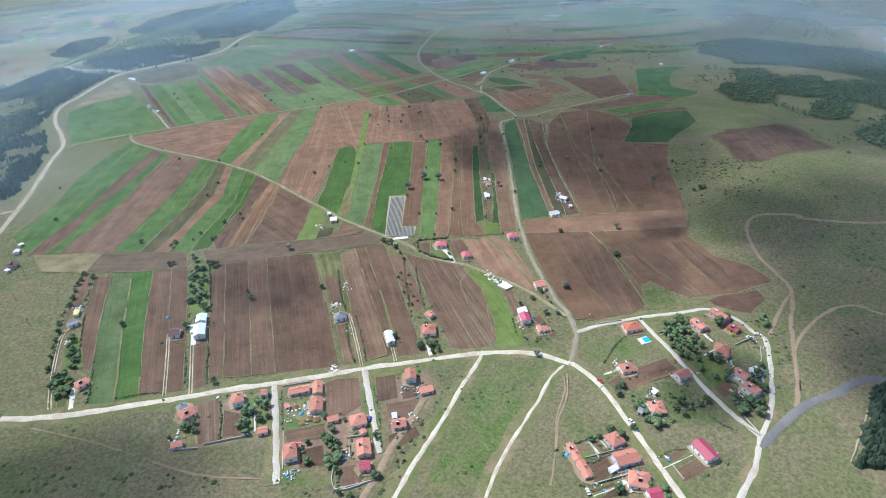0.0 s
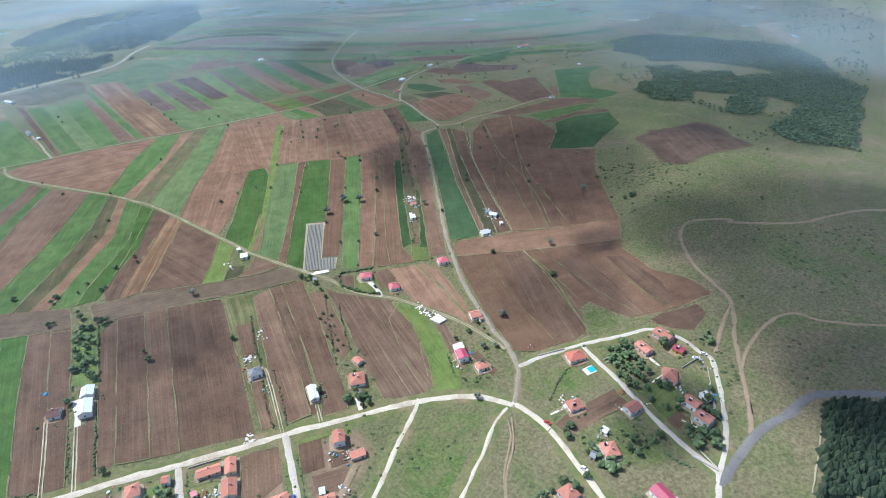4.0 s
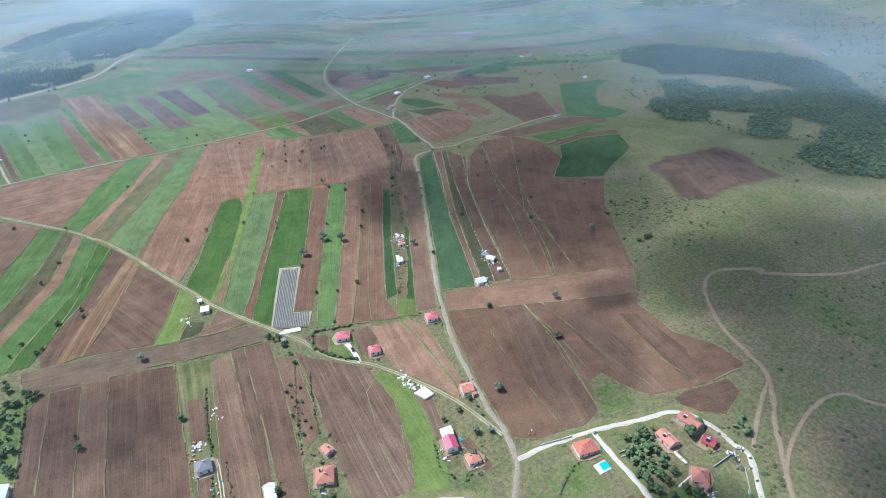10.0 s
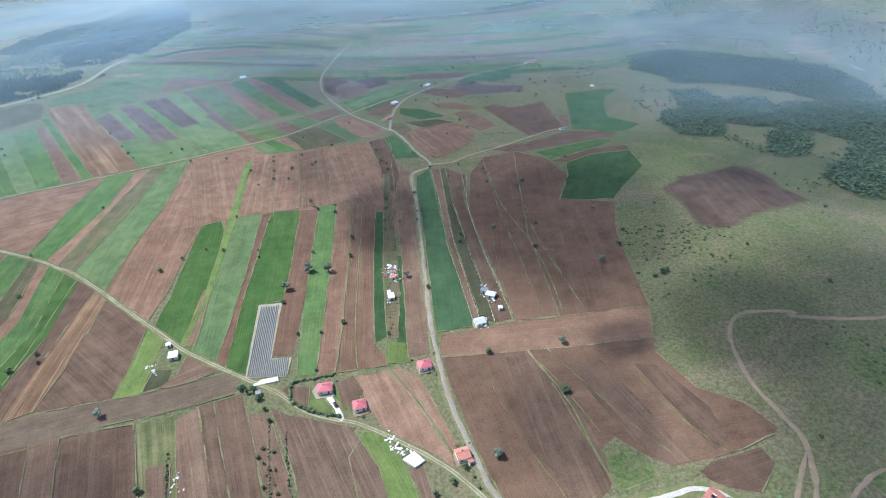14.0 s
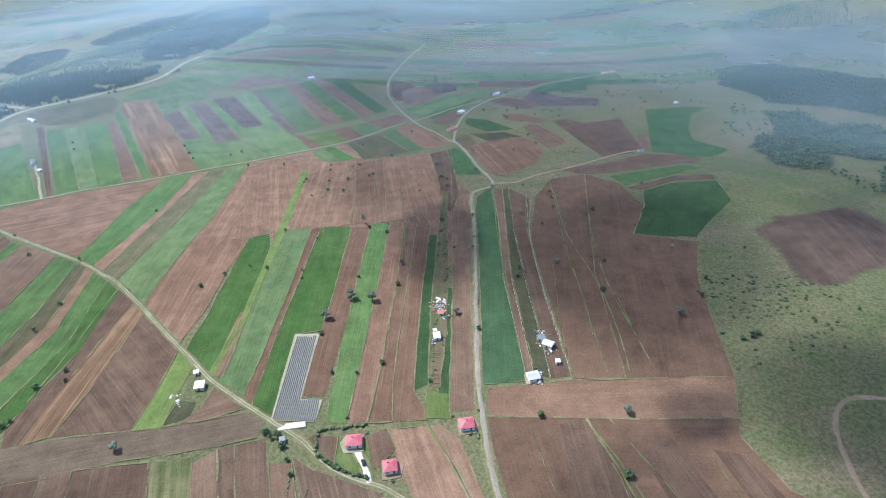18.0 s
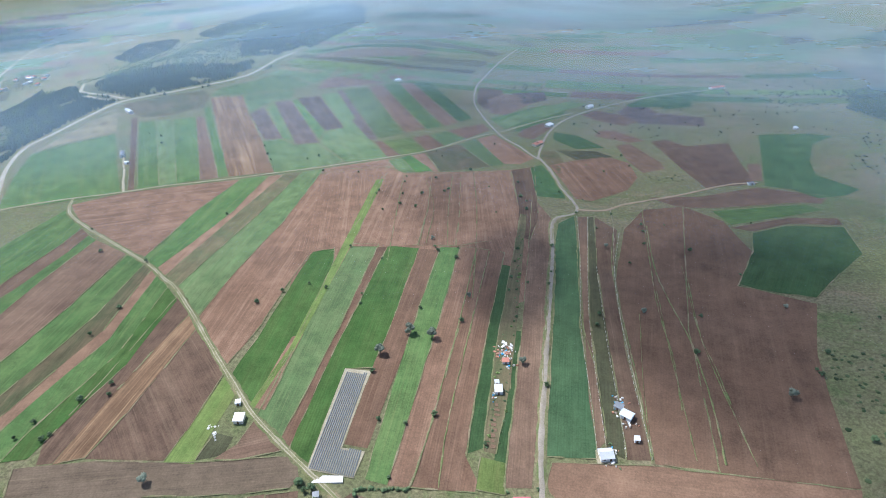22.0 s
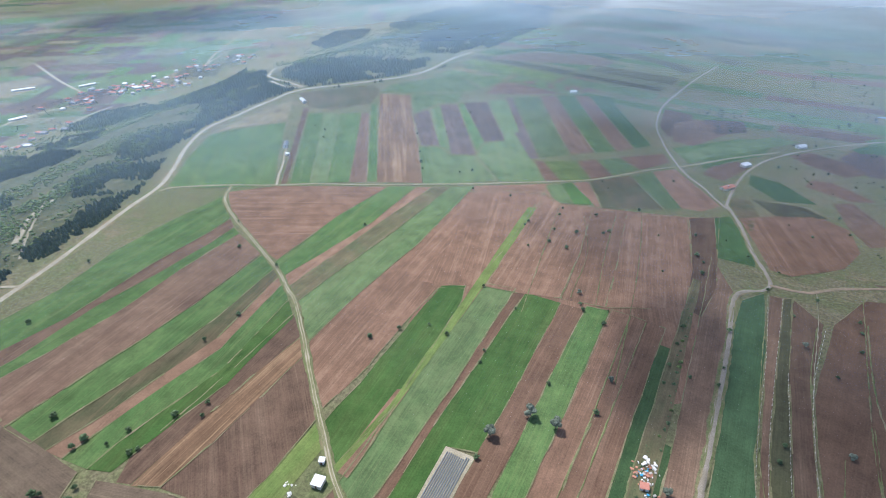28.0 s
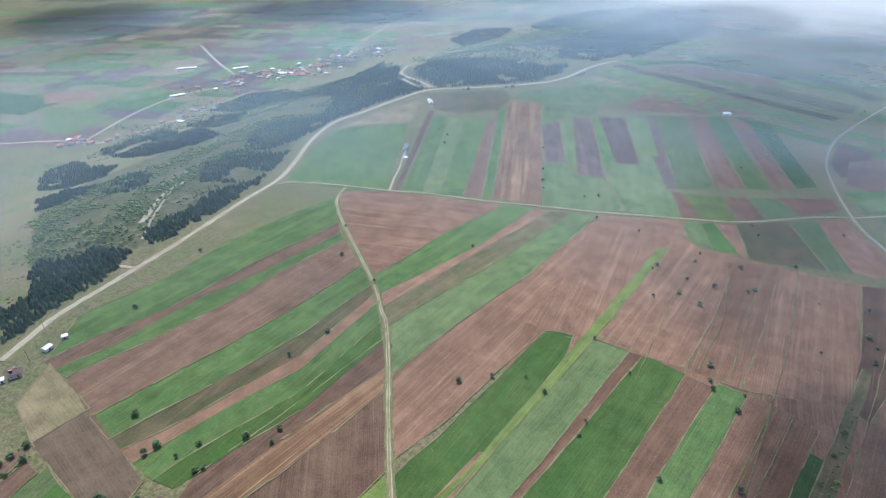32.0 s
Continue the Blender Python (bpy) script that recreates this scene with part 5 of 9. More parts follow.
road("gravel_road", 3.9, (20.0, 299.7), (13.1, 285.0), (5.1, 270.0), (-2.4, 253.4), (-9.3, 237.7), (-21.8, 213.2), (-28.5, 198.3), (-33.1, 187.2), (-38.3, 171.7))
road("gravel_road", 3.0, (71.3, 283.1), (61.2, 273.1), (51.4, 255.7), (36.4, 231.9), (24.7, 212.0), (18.7, 199.1), (13.7, 186.2), (7.6, 170.9))
road("gravel_road", 4.8, (74.5, 286.5), (81.9, 278.0), (88.4, 266.8), (92.7, 255.8), (98.6, 234.0), (104.3, 211.0), (107.7, 194.1), (111.1, 181.3), (114.5, 167.5))
road("grey_road", 4.0, (74.8, 282.3), (80.6, 296.7), (85.3, 313.1), (84.1, 329.2), (82.8, 337.2), (78.1, 347.8), (73.0, 369.3), (67.5, 396.1), (64.8, 415.9), (63.3, 440.1), (62.4, 469.8), (64.1, 525.3), (67.0, 599.5), (69.6, 672.5), (69.4, 716.9), (72.7, 733.8), (80.8, 740.0), (88.8, 744.6), (93.2, 755.5), (90.4, 771.0), (80.2, 803.6), (69.9, 851.1), (54.4, 902.0))
road("street", 3.9, (85.6, 314.2), (102.3, 318.8), (131.0, 323.5), (158.8, 324.5), (177.0, 326.1), (186.9, 321.6), (195.6, 310.3), (199.7, 298.4), (203.2, 292.4), (200.0, 279.5), (193.8, 262.7), (185.6, 244.9), (176.4, 228.5), (165.3, 215.4), (153.2, 195.9), (146.0, 187.8), (138.4, 179.4), (128.1, 165.2))
road("street", 4.2, (131.5, 322.3), (134.8, 310.1), (142.4, 286.9), (148.1, 263.2), (153.9, 243.8), (160.0, 228.0), (165.2, 216.6))
road("asphalt_road", 6.0, (162.0, 209.1), (178.8, 222.1), (197.3, 234.0), (209.6, 239.3), (221.0, 242.6), (239.0, 251.2), (254.9, 250.4), (271.8, 246.8), (286.6, 241.0), (303.3, 230.9))
road("dirt_track", 3.4, (483.8, 408.9), (456.6, 424.5), (417.9, 429.1), (381.1, 422.3), (351.1, 415.8), (318.6, 418.2), (290.0, 426.2), (296.4, 428.3), (266.3, 434.1), (252.8, 427.8), (244.1, 412.6), (239.0, 382.5), (242.3, 357.4), (243.6, 340.7), (236.7, 322.8), (227.4, 306.2), (216.1, 280.2), (204.1, 252.0), (194.3, 234.3))
road("dirt_track", 2.8, (241.4, 334.6), (225.7, 318.1), (211.3, 299.7), (205.4, 289.4))
road("dirt_track", 2.8, (213.0, 275.4), (224.6, 289.8), (241.4, 304.6), (263.1, 316.9), (278.5, 317.3), (286.4, 309.6), (303.6, 302.0), (334.5, 293.0), (362.4, 282.0))
road("farm_lane", 3.4, (81.7, 331.3), (70.0, 347.2), (58.4, 361.5), (42.6, 375.3), (27.2, 386.6), (11.1, 397.0), (-2.2, 401.8), (-15.7, 407.8), (-26.2, 415.6), (-37.2, 426.1), (-50.3, 434.7), (-59.8, 440.8), (-75.5, 451.3), (-100.7, 469.6), (-119.9, 488.0), (-146.1, 513.2), (-169.7, 537.1), (-188.7, 556.1), (-215.5, 581.5), (-228.6, 589.9), (-252.2, 607.5), (-282.5, 624.6), (-317.1, 644.2), (-356.7, 666.5), (-385.8, 685.7), (-400.7, 701.7), (-409.7, 718.7))
road("farm_lane", 3.0, (-471.2, 678.4), (-461.6, 692.8), (-418.4, 717.2), (-367.7, 740.3), (-332.7, 761.0), (-285.0, 782.0), (-236.9, 808.7), (-190.6, 835.3), (-146.5, 863.7), (-118.3, 882.1), (-75.1, 913.1), (-27.0, 970.5), (6.8, 1000.2), (57.1, 1058.8), (104.5, 1105.1))
RIDGE = ((-384.9, 400.9), (-395.9, 420.8), (-408.2, 443.0), (-420.3, 488.0), (-435.0, 541.8), (-450.2, 588.0), (-467.9, 642.1), (-479.7, 684.6), (-503.0, 724.7), (-544.7, 782.6), (-574.3, 844.5), (-573.4, 895.0), (-574.9, 964.1), (-570.1, 1034.1), (-520.1, 1097.7), (-468.8, 1180.9), (-456.1, 1249.7), (-467.5, 1374.3), (-465.3, 1465.0))
road("ridge_road", 6.8, *RIDGE)
road("grey_road", 3.8, (54.2, 891.1), (58.6, 940.1), (63.7, 977.1), (72.2, 1015.9), (91.6, 1066.0), (129.1, 1121.5), (182.8, 1179.1), (250.1, 1238.5), (348.8, 1298.2))
road("grey_road", 3.6, (56.1, 889.4), (42.7, 913.5), (31.7, 937.4), (8.6, 975.7), (-15.1, 1036.5), (-32.6, 1091.1), (-47.9, 1151.5), (-54.4, 1240.9), (-47.6, 1327.5), (-27.5, 1471.1), (-0.1, 1606.3))
road("dirt_track", 4.0, (93.0, 753.8), (117.5, 753.3), (139.4, 767.9), (190.7, 788.2), (238.9, 812.3), (269.6, 818.7))
road("two_track", 2.6, (-241.5, 245.8), (-250.2, 262.3), (-261.5, 287.4), (-270.1, 309.7), (-271.0, 318.5))
road("two_track", 2.8, (-178.5, 257.0), (-186.8, 282.2), (-196.2, 309.1))
road("two_track", 3.4, (-163.2, 259.1), (-170.9, 282.5), (-177.7, 302.7))
road("two_track", 2.8, (-60.7, 284.4), (-66.7, 306.8), (-73.4, 329.9), (-76.9, 338.3))
road("two_track", 2.6, (-39.3, 290.9), (-42.4, 304.4))
road("paving", 4.0, (-229.3, 246.2), (-234.4, 257.5), (-236.7, 263.1))
road("paving", 3.2, (-16.0, 296.2), (-17.7, 307.3), (-18.2, 315.8))
road("paving", 4.5, (2.2, 399.9), (-0.2, 407.9), (-3.7, 415.0), (-5.8, 419.3))
road("track", 3, (-368.1, 740.0), (-386.8, 766.7), (-398.8, 786.2), (-417.7, 812.6), (-429.3, 829.7))
SPUR = ((-655.1, 1063.5), (-604.4, 1039.7), (-576.9, 1048.7))
road("track", 6, *SPUR)
DESCENT = ((-576.9, 1048.7), (-681.9, 1091.7), (-755.8, 1181.5), (-1201.7, 1754.2))
road("track", 7, *DESCENT)
road("track", 7, (-505.2, 550.7), (-557.2, 598.5), (-574.2, 633.0))
road("track", 7, (-1388.2, 644.8), (-1313.3, 723.3), (-1219.0, 795.1), (-1257.4, 976.3), (-1307.9, 1174.0), (-1282.7, 1224.8), (-1236.2, 1335.7))
road("track", 7, (-1266.1, 759.3), (-1374.7, 915.2), (-1427.0, 1040.1), (-1428.0, 1118.3), (-1406.1, 1204.8))
road("track", 9, (-1985.6, 1434.2), (-1695.8, 1323.1), (-1512.1, 1264.5))
road("track", 9, (-1487.3, 1734.9), (-1463.5, 1674.8), (-1439.8, 1628.9), (-1558.6, 1801.9), (-1720.7, 2108.7), (-1770.0, 2332.9))
road("grass_line", 1.5, (31.4, 437.1), (47.3, 405.2), (61.4, 371.0))
road("grass_line", 1.3, (120.9, 435.4), (133.6, 392.7), (137.4, 359.0), (140.4, 334.7))
road("grass_line", 0.9, (151.2, 723.4), (147.7, 652.4), (150.6, 609.7), (155.9, 562.9), (156.6, 508.5), (154.0, 467.1))
road("grass_line", 0.6, (121.6, 710.8), (115.4, 648.8), (117.0, 569.4), (118.6, 512.1), (118.6, 465.1))
road("grass_line", 0.5, (92.1, 739.0), (88.9, 645.2), (89.4, 576.9), (95.4, 526.1), (96.9, 479.0))
road("grass_line", 0.8, (6.5, 669.3), (5.5, 569.8), (1.6, 479.4), (-1.8, 438.3))
road("grass_line", 0.7, (17.6, 667.1), (13.8, 559.3), (10.7, 478.1), (12.0, 438.9))
road("track", 0.7, (240.8, 242.0), (224.3, 221.2), (212.3, 208.0), (201.5, 195.9))
road("dirt_track", 1.5, (-165.3, 209.2), (-141.4, 202.1), (-122.7, 199.5), (-98.7, 198.3), (-73.9, 192.8), (-51.1, 197.8), (-37.1, 209.5))
road("dirt_track", 1.1, (-244.4, 232.3), (-209.1, 223.4), (-176.3, 213.5))
road("dirt_track", 5, (-19.1, 258.3), (-30.7, 232.8), (-37.2, 219.2), (-43.1, 202.1), (-49.7, 186.7))
road("dirt_track", 1.4, (69.5, 279.1), (68.1, 261.7), (58.9, 239.3), (55.2, 218.4), (47.7, 192.5))
road("dirt_track", 1.4, (72.6, 280.4), (68.5, 256.9), (59.5, 237.0), (54.2, 214.5))
road("paving", 1.0, (-122.2, 251.8), (-115.8, 230.7))
road("paving", 0.8, (67.7, 184.6), (83.5, 190.5))
road("paving", 0.8, (73.1, 221.3), (77.5, 210.7))
road("paving", 0.7, (79.9, 220.8), (82.8, 212.6))
road("paving", 3.4, (85.3, 193.9), (88.0, 186.1))
road("paving", 1.2, (108.0, 199.5), (125.5, 207.0))
road("paving", 5, (-184.8, 324.0), (-176.9, 302.7))
road("paving", 2, (167.8, 301.6), (170.9, 293.4))
road("paving", 1.2, (160.4, 281.9), (170.5, 286.9))
road("paving", 1.4, (94.3, 272.2), (105.0, 275.2))
road("paving", 1.2, (163.8, 251.9), (169.6, 243.9))
road("grass_line", 0.7, (120.4, 434.4), (133.1, 404.8), (144.0, 367.8))
road("grass_line", 0.5, (132.7, 436.0), (143.9, 409.8), (162.0, 370.1), (178.1, 341.8))
road("grass_line", 0.4, (177.5, 409.1), (187.4, 372.8), (202.6, 342.1))
road("grass_line", 0.4, (89.0, 432.8), (99.5, 379.7), (112.3, 341.3), (115.6, 331.7))
road("grass_line", 0.5, (-90.6, 830.3), (-70.7, 693.7), (-62.9, 640.3))
road("grass_line", 0.5, (-36.6, 829.9), (-29.0, 750.3), (-18.1, 670.9))
road("grass_line", 0.5, (-16.3, 851.1), (-2.4, 757.6), (5.5, 677.7), (11.3, 597.3))
road("grass_line", 0.4, (-63.0, 814.8), (-42.9, 746.4), (-37.1, 674.4))
road("grass_line", 0.4, (168.3, 656.0), (163.1, 576.3), (165.3, 535.0), (166.4, 508.0))
road("grass_line", 0.5, (168.7, 637.9), (163.0, 564.9), (165.3, 510.5), (168.6, 467.2))
road("grass_line", 0.4, (128.2, 591.3), (120.9, 514.7), (119.3, 466.9))
road("grass_line", 0.4, (144.0, 621.6), (141.2, 535.7), (140.6, 468.5))
road("grass_line", 0.5, (152.1, 758.8), (146.7, 680.0), (141.8, 602.2), (142.4, 545.7), (139.5, 502.2))
road("track", 0.5, (123.2, 753.5), (122.6, 715.6), (116.7, 645.0), (115.4, 575.4), (118.1, 497.3))
road("track", 3, (-470.3, 535.1), (-503.4, 559.6), (-546.6, 596.0), (-601.2, 644.1), (-617.6, 667.2))
road("track", 4, (-427.4, 508.7), (-443.2, 498.3), (-456.6, 465.7), (-449.1, 439.5))


# ---- woods ----
def inside(x, y, poly):
    hit = False
    for (x0, y0), (x1, y1) in zip(poly, poly[1:] + poly[:1]):
        if (y0 > y) != (y1 > y) and x < (x1 - x0) * (y - y0) / (y1 - y0) + x0:
            hit = not hit
    return hit


def beside(x, y, line, reach_out):
    """Whether a place lies within that reach of a line."""
    for (x0, y0), (x1, y1) in zip(line, line[1:]):
        dx, dy = x1 - x0, y1 - y0
        k = max(0.0, min(1.0, ((x - x0) * dx + (y - y0) * dy) / (dx * dx + dy * dy)))
        if math.hypot(x - x0 - k * dx, y - y0 - k * dy) < reach_out:
            return True
    return False


def clump_template(rng, n, squash=0.8):
    """A rough leaf clump: an irregular closed ball of few faces."""
    bm = bmesh.new()
    bmesh.ops.create_icosphere(bm, subdivisions=n, radius=1.0)
    for v in bm.verts:
        v.co *= rng.uniform(0.72, 1.2)
        v.co.z *= squash
    vs = [tuple(v.co) for v in bm.verts]
    fs = [tuple(v.index for v in f.verts) for f in bm.faces]
    bm.free()
    return np.array(vs), np.array(fs)


def pine_template(rng):
    vs, fs = [], []
    for base, top, r in ((0.05, 0.70, 0.46), (0.45, 1.0, 0.34)):
        k = len(vs)
        for i in range(5):
            a = i * math.pi / 2.5 + rng.uniform(-0.3, 0.3)
            q = r * rng.uniform(0.7, 1.2)
            vs.append((math.cos(a) * q, math.sin(a) * q, base + rng.uniform(-0.04, 0.04)))
        vs.append((rng.uniform(-0.02, 0.02), rng.uniform(-0.02, 0.02), top))
        vs.append((0, 0, base + 0.05))
        for i in range(5):
            fs.append((k + i, k + (i + 1) % 5, k + 5))
            fs.append((k + (i + 1) % 5, k + i, k + 6))
    return np.array(vs), np.array(fs)


def tree_template(rng, low, high):
    """A small wood tree: a few clumps over a stem."""
    vs, fs = [], []
    for _ in range(rng.randint(low, high)):
        v, f = clump_template(rng, 1, 0.8)
        c = np.array((rng.uniform(-0.3, 0.3), rng.uniform(-0.3, 0.3), rng.uniform(0.42, 0.8)))
        fs.append(f + sum(len(q) for q in vs))
        vs.append(v * rng.uniform(0.24, 0.36) + c)
    return np.concatenate(vs), np.concatenate(fs)


WOOD = {
    "pine": ("pine_wood", "dense planted wood of dark green pines", "wood", 4.6),
    "scrub": ("scrub", "light green scrub and young trees on a slope", "scrub", 4.2),
    "broadleaf": ("oak_wood", "open wood of dark green oaks on a hillside", "wood", 3.9),
    "tall_pine": ("pine_wood", "dense wood of tall dark pines beside an asphalt road", "wood", 6.0),
    "orchard": ("fruit_trees", "dense small fruit trees in a village garden", "tree", 4.6),
    "round_bush": ("bushes", "leafy green garden bushes and saplings", "bush", 2.2),
    "shrub": ("shrubs", "low dark shrubs dotted over dry pasture", "shrub", 1.3),
}


def wood(kind, gap, *poly):
    name, label, cat, size = WOOD[kind]
    rng = random.Random(int(abs(poly[0][0] * 7 + poly[0][1])))
    kinds = [pine_template(rng) if "pine" in kind else tree_template(rng, *((3, 5) if kind in ("orchard", "round_bush") else (1, 3))) if kind != "shrub" else clump_template(rng, 1, 0.6) for _ in range(6)]
    poly = list(poly)
    xs, ys = [p[0] for p in poly], [p[1] for p in poly]
    co, faces, n, count = [], [], 0, 0
    y = min(ys)
    while y < max(ys):
        x = min(xs)
        while x < max(xs):
            px, py = x + rng.uniform(-0.6, 0.6) * gap, y + rng.uniform(-0.6, 0.6) * gap
            x += gap
            thin = noise.noise((px * 0.02, py * 0.02, 5.0)) + 0.5 * noise.noise((px * 0.06, py * 0.06, 1.0))
            if thin < {"pine": -0.45, "broadleaf": -0.22 if gap > 8 else -0.55, "scrub": -0.15, "shrub": 0.0, "round_bush": -0.25, "orchard": -0.3, "tall_pine": -0.9}[kind] - (0.0 if gap < 15 else -0.2):
                continue
            sway = noise.noise_vector((px * 0.03, py * 0.03, 2.0)) * (0 if kind in ("orchard", "round_bush", "tall_pine") else 10)
            if count > 9000 or not inside(px + sway.x, py + sway.y, poly):
                continue
            if px < -370 and (beside(px, py, RIDGE, 10.0) or beside(px, py, SPUR, 8.0) or beside(px, py, DESCENT, 8.0)):
                continue
            v, f = kinds[rng.randrange(6)]
            s = size * rng.uniform(0.6, 1.25)
            a = rng.uniform(0, 6.283)
            wide = s * rng.uniform(0.85, 1.2)
            ca, sa = math.cos(a) * wide, math.sin(a) * wide
            q = np.stack([v[:, 0] * ca - v[:, 1] * sa + px, v[:, 0] * sa + v[:, 1] * ca + py, v[:, 2] * s + level(px, py) - 0.1], -1)
            co.append(q)
            faces.append(f + n)
            n += len(v)
            count += 1
        y += gap
    if not co:
        return None
    me = bpy.data.meshes.new(name)
    me.from_pydata(np.concatenate(co).tolist(), [], np.concatenate(faces).tolist())
    me.materials.append(LEAF[{"round_bush": "round", "orchard": "round"}.get(kind, kind)])
    return tagged(new(name, me), label, cat, kind="stuff")


wood("pine", 3.4, (-403.4, 406.3), (-413.9, 448.8), (-425.1, 481.5), (-442.7, 517.7), (-455.3, 519.8), (-492.7, 495.3), (-465.8, 455.2), (-452.8, 431.5), (-442.2, 417.5))
wood("pine", 3.6, (-413.7, 427.0), (-488.7, 452.8), (-509.3, 472.2), (-482.4, 493.1), (-454.7, 522.3), (-445.1, 519.9), (-434.4, 494.2), (-431.9, 467.9), (-422.2, 444.6))
wood("pine", 3.2, (-475.6, 537.7), (-487.5, 551.5), (-495.0, 597.6), (-506.8, 635.8), (-494.5, 667.9), (-478.8, 650.0), (-463.9, 614.3), (-462.2, 583.8), (-451.6, 550.6), (-456.8, 535.6))
wood("pine", 3.6, (-549.8, 632.5), (-606.8, 668.4), (-619.8, 706.2), (-576.4, 725.5), (-536.0, 737.8), (-519.4, 715.6), (-514.1, 681.8), (-503.7, 653.7), (-542.7, 638.2))
wood("pine", 3.8, (-610.1, 732.1), (-679.8, 782.0), (-675.6, 821.6), (-623.8, 851.3), (-591.9, 885.7), (-569.5, 806.4), (-562.3, 764.9), (-568.3, 735.9))
wood("pine", 4.4, (-1186.4, 746.6), (-1181.9, 797.3), (-1199.8, 886.2), (-1052.0, 906.8), (-782.4, 792.6), (-786.3, 757.0), (-890.6, 751.4), (-1016.7, 747.2), (-1160.8, 746.0))
wood("pine", 4.4, (-1167.5, 925.1), (-1169.6, 998.7), (-1059.2, 1014.7), (-892.9, 888.2), (-1031.5, 907.9))
wood("pine", 4.6, (-1251.2, 1025.9), (-1294.2, 1167.2), (-1244.1, 1249.7), (-853.3, 1062.6), (-768.7, 956.1), (-1013.0, 1040.3), (-1143.8, 1025.1))
wood("pine", 4.2, (-782.4, 979.2), (-1185.3, 1409.2), (-1286.4, 1639.5), (-722.5, 1128.3), (-654.3, 1070.0), (-580.9, 1035.7), (-591.9, 977.1), (-607.9, 922.4), (-645.4, 900.9), (-670.7, 934.1))
wood("pine", 4.4, (-682.9, 1118.5), (-726.1, 1210.8), (-680.6, 1258.2), (-583.5, 1307.6), (-530.3, 1301.8), (-501.9, 1357.8), (-472.6, 1262.7), (-503.2, 1166.1), (-531.4, 1109.9), (-579.7, 1068.8), (-629.5, 1087.6))
wood("pine", 4.2, (-1148.4, 637.5), (-1159.6, 696.4), (-992.4, 708.7), (-888.2, 653.1), (-932.2, 618.9), (-1033.3, 600.8))
wood("pine", 4.2, (-768.9, 597.2), (-749.4, 648.2), (-654.0, 632.2), (-611.3, 596.3), (-652.8, 575.9))
wood("pine", 4.2, (-928.3, 571.6), (-908.9, 604.0), (-789.4, 611.3), (-714.5, 572.4), (-750.4, 545.1), (-770.8, 531.6))
wood("pine", 5.2, (-703.5, 1663.3), (-778.6, 2008.2), (-846.3, 2440.9), (-948.3, 2954.6), (-724.2, 2762.7), (-579.2, 2429.7), (-479.1, 2032.2), (-469.3, 1760.0), (-456.4, 1530.3), (-559.4, 1668.3), (-589.0, 1552.9))
wood("pine", 5.0, (-1330.3, 2004.6), (-1387.7, 2246.8), (-1283.0, 2335.0), (-1202.8, 2128.0), (-1205.0, 1940.5))
wood("pine", 5.0, (-1265.5, 2426.8), (-1285.7, 2698.5), (-1226.9, 2973.3), (-982.0, 2855.1), (-930.2, 2479.8), (-1076.0, 2431.6), (-1122.5, 2295.8))
wood("pine", 5.0, (-556.8, 1394.1), (-638.1, 1577.0), (-647.4, 1750.3), (-580.8, 1906.9), (-485.9, 1572.7), (-489.2, 1421.3))
wood("scrub", 3.9, (-563.8, 525.2), (-569.2, 571.4), (-604.8, 632.3), (-649.7, 716.1), (-662.1, 766.0), (-611.0, 726.1), (-579.7, 653.0), (-535.2, 590.1), (-508.1, 548.5), (-494.7, 517.0), (-505.4, 484.1), (-513.3, 460.7), (-603.1, 487.5))
wood("scrub", 5.5, (-709.5, 516.1), (-748.0, 590.2), (-734.2, 672.4), (-736.6, 813.8), (-670.9, 957.7), (-709.5, 1100.1), (-602.0, 939.7), (-595.8, 809.2), (-558.1, 697.5), (-577.4, 624.7), (-565.3, 569.6), (-552.1, 510.6), (-580.1, 480.9))
wood("scrub", 7, (-1159.6, 696.4), (-1243.2, 884.1), (-1227.9, 1047.7), (-1185.3, 1409.2), (-1266.7, 1668.8), (-689.1, 974.1), (-869.6, 897.0), (-1059.5, 818.1), (-1108.4, 715.0))
wood("scrub", 8, (-513.3, 460.7), (-508.9, 503.8), (-505.1, 552.4), (-532.9, 639.0), (-516.7, 698.4), (-502.4, 607.9), (-470.3, 535.1), (-475.8, 504.0), (-488.7, 452.8))
wood("scrub", 9, (-1224.7, 1685.2), (-1259.9, 2051.9), (-1236.2, 2702.9), (-1050.8, 3187.8), (-784.6, 2740.0), (-466.1, 1672.7), (-509.9, 1440.2), (-569.9, 1214.3), (-655.1, 1130.3))
wood("broadleaf", 9, (-753.5, 1228.0), (-1086.0, 1945.8), (-1127.0, 2638.2), (-767.9, 2419.3), (-565.1, 1778.4), (-546.0, 1360.2), (-608.0, 1187.8))
wood("broadleaf", 15, (-1287.7, 1840.3), (-1399.9, 2368.6), (-1358.6, 2865.0), (-1349.3, 3395.7), (-1123.9, 3260.9), (-599.2, 1575.7), (-661.3, 1315.8), (-1219.6, 1964.5), (-745.9, 1060.1))
wood("broadleaf", 4.4, (547.4, 1289.4), (633.7, 1301.8), (696.8, 1191.2), (739.9, 1080.1), (755.2, 998.2), (734.8, 907.7), (694.1, 822.7), (622.9, 842.5), (597.4, 895.7), (565.6, 964.7), (495.6, 996.0), (506.1, 1080.3), (492.2, 1145.0))
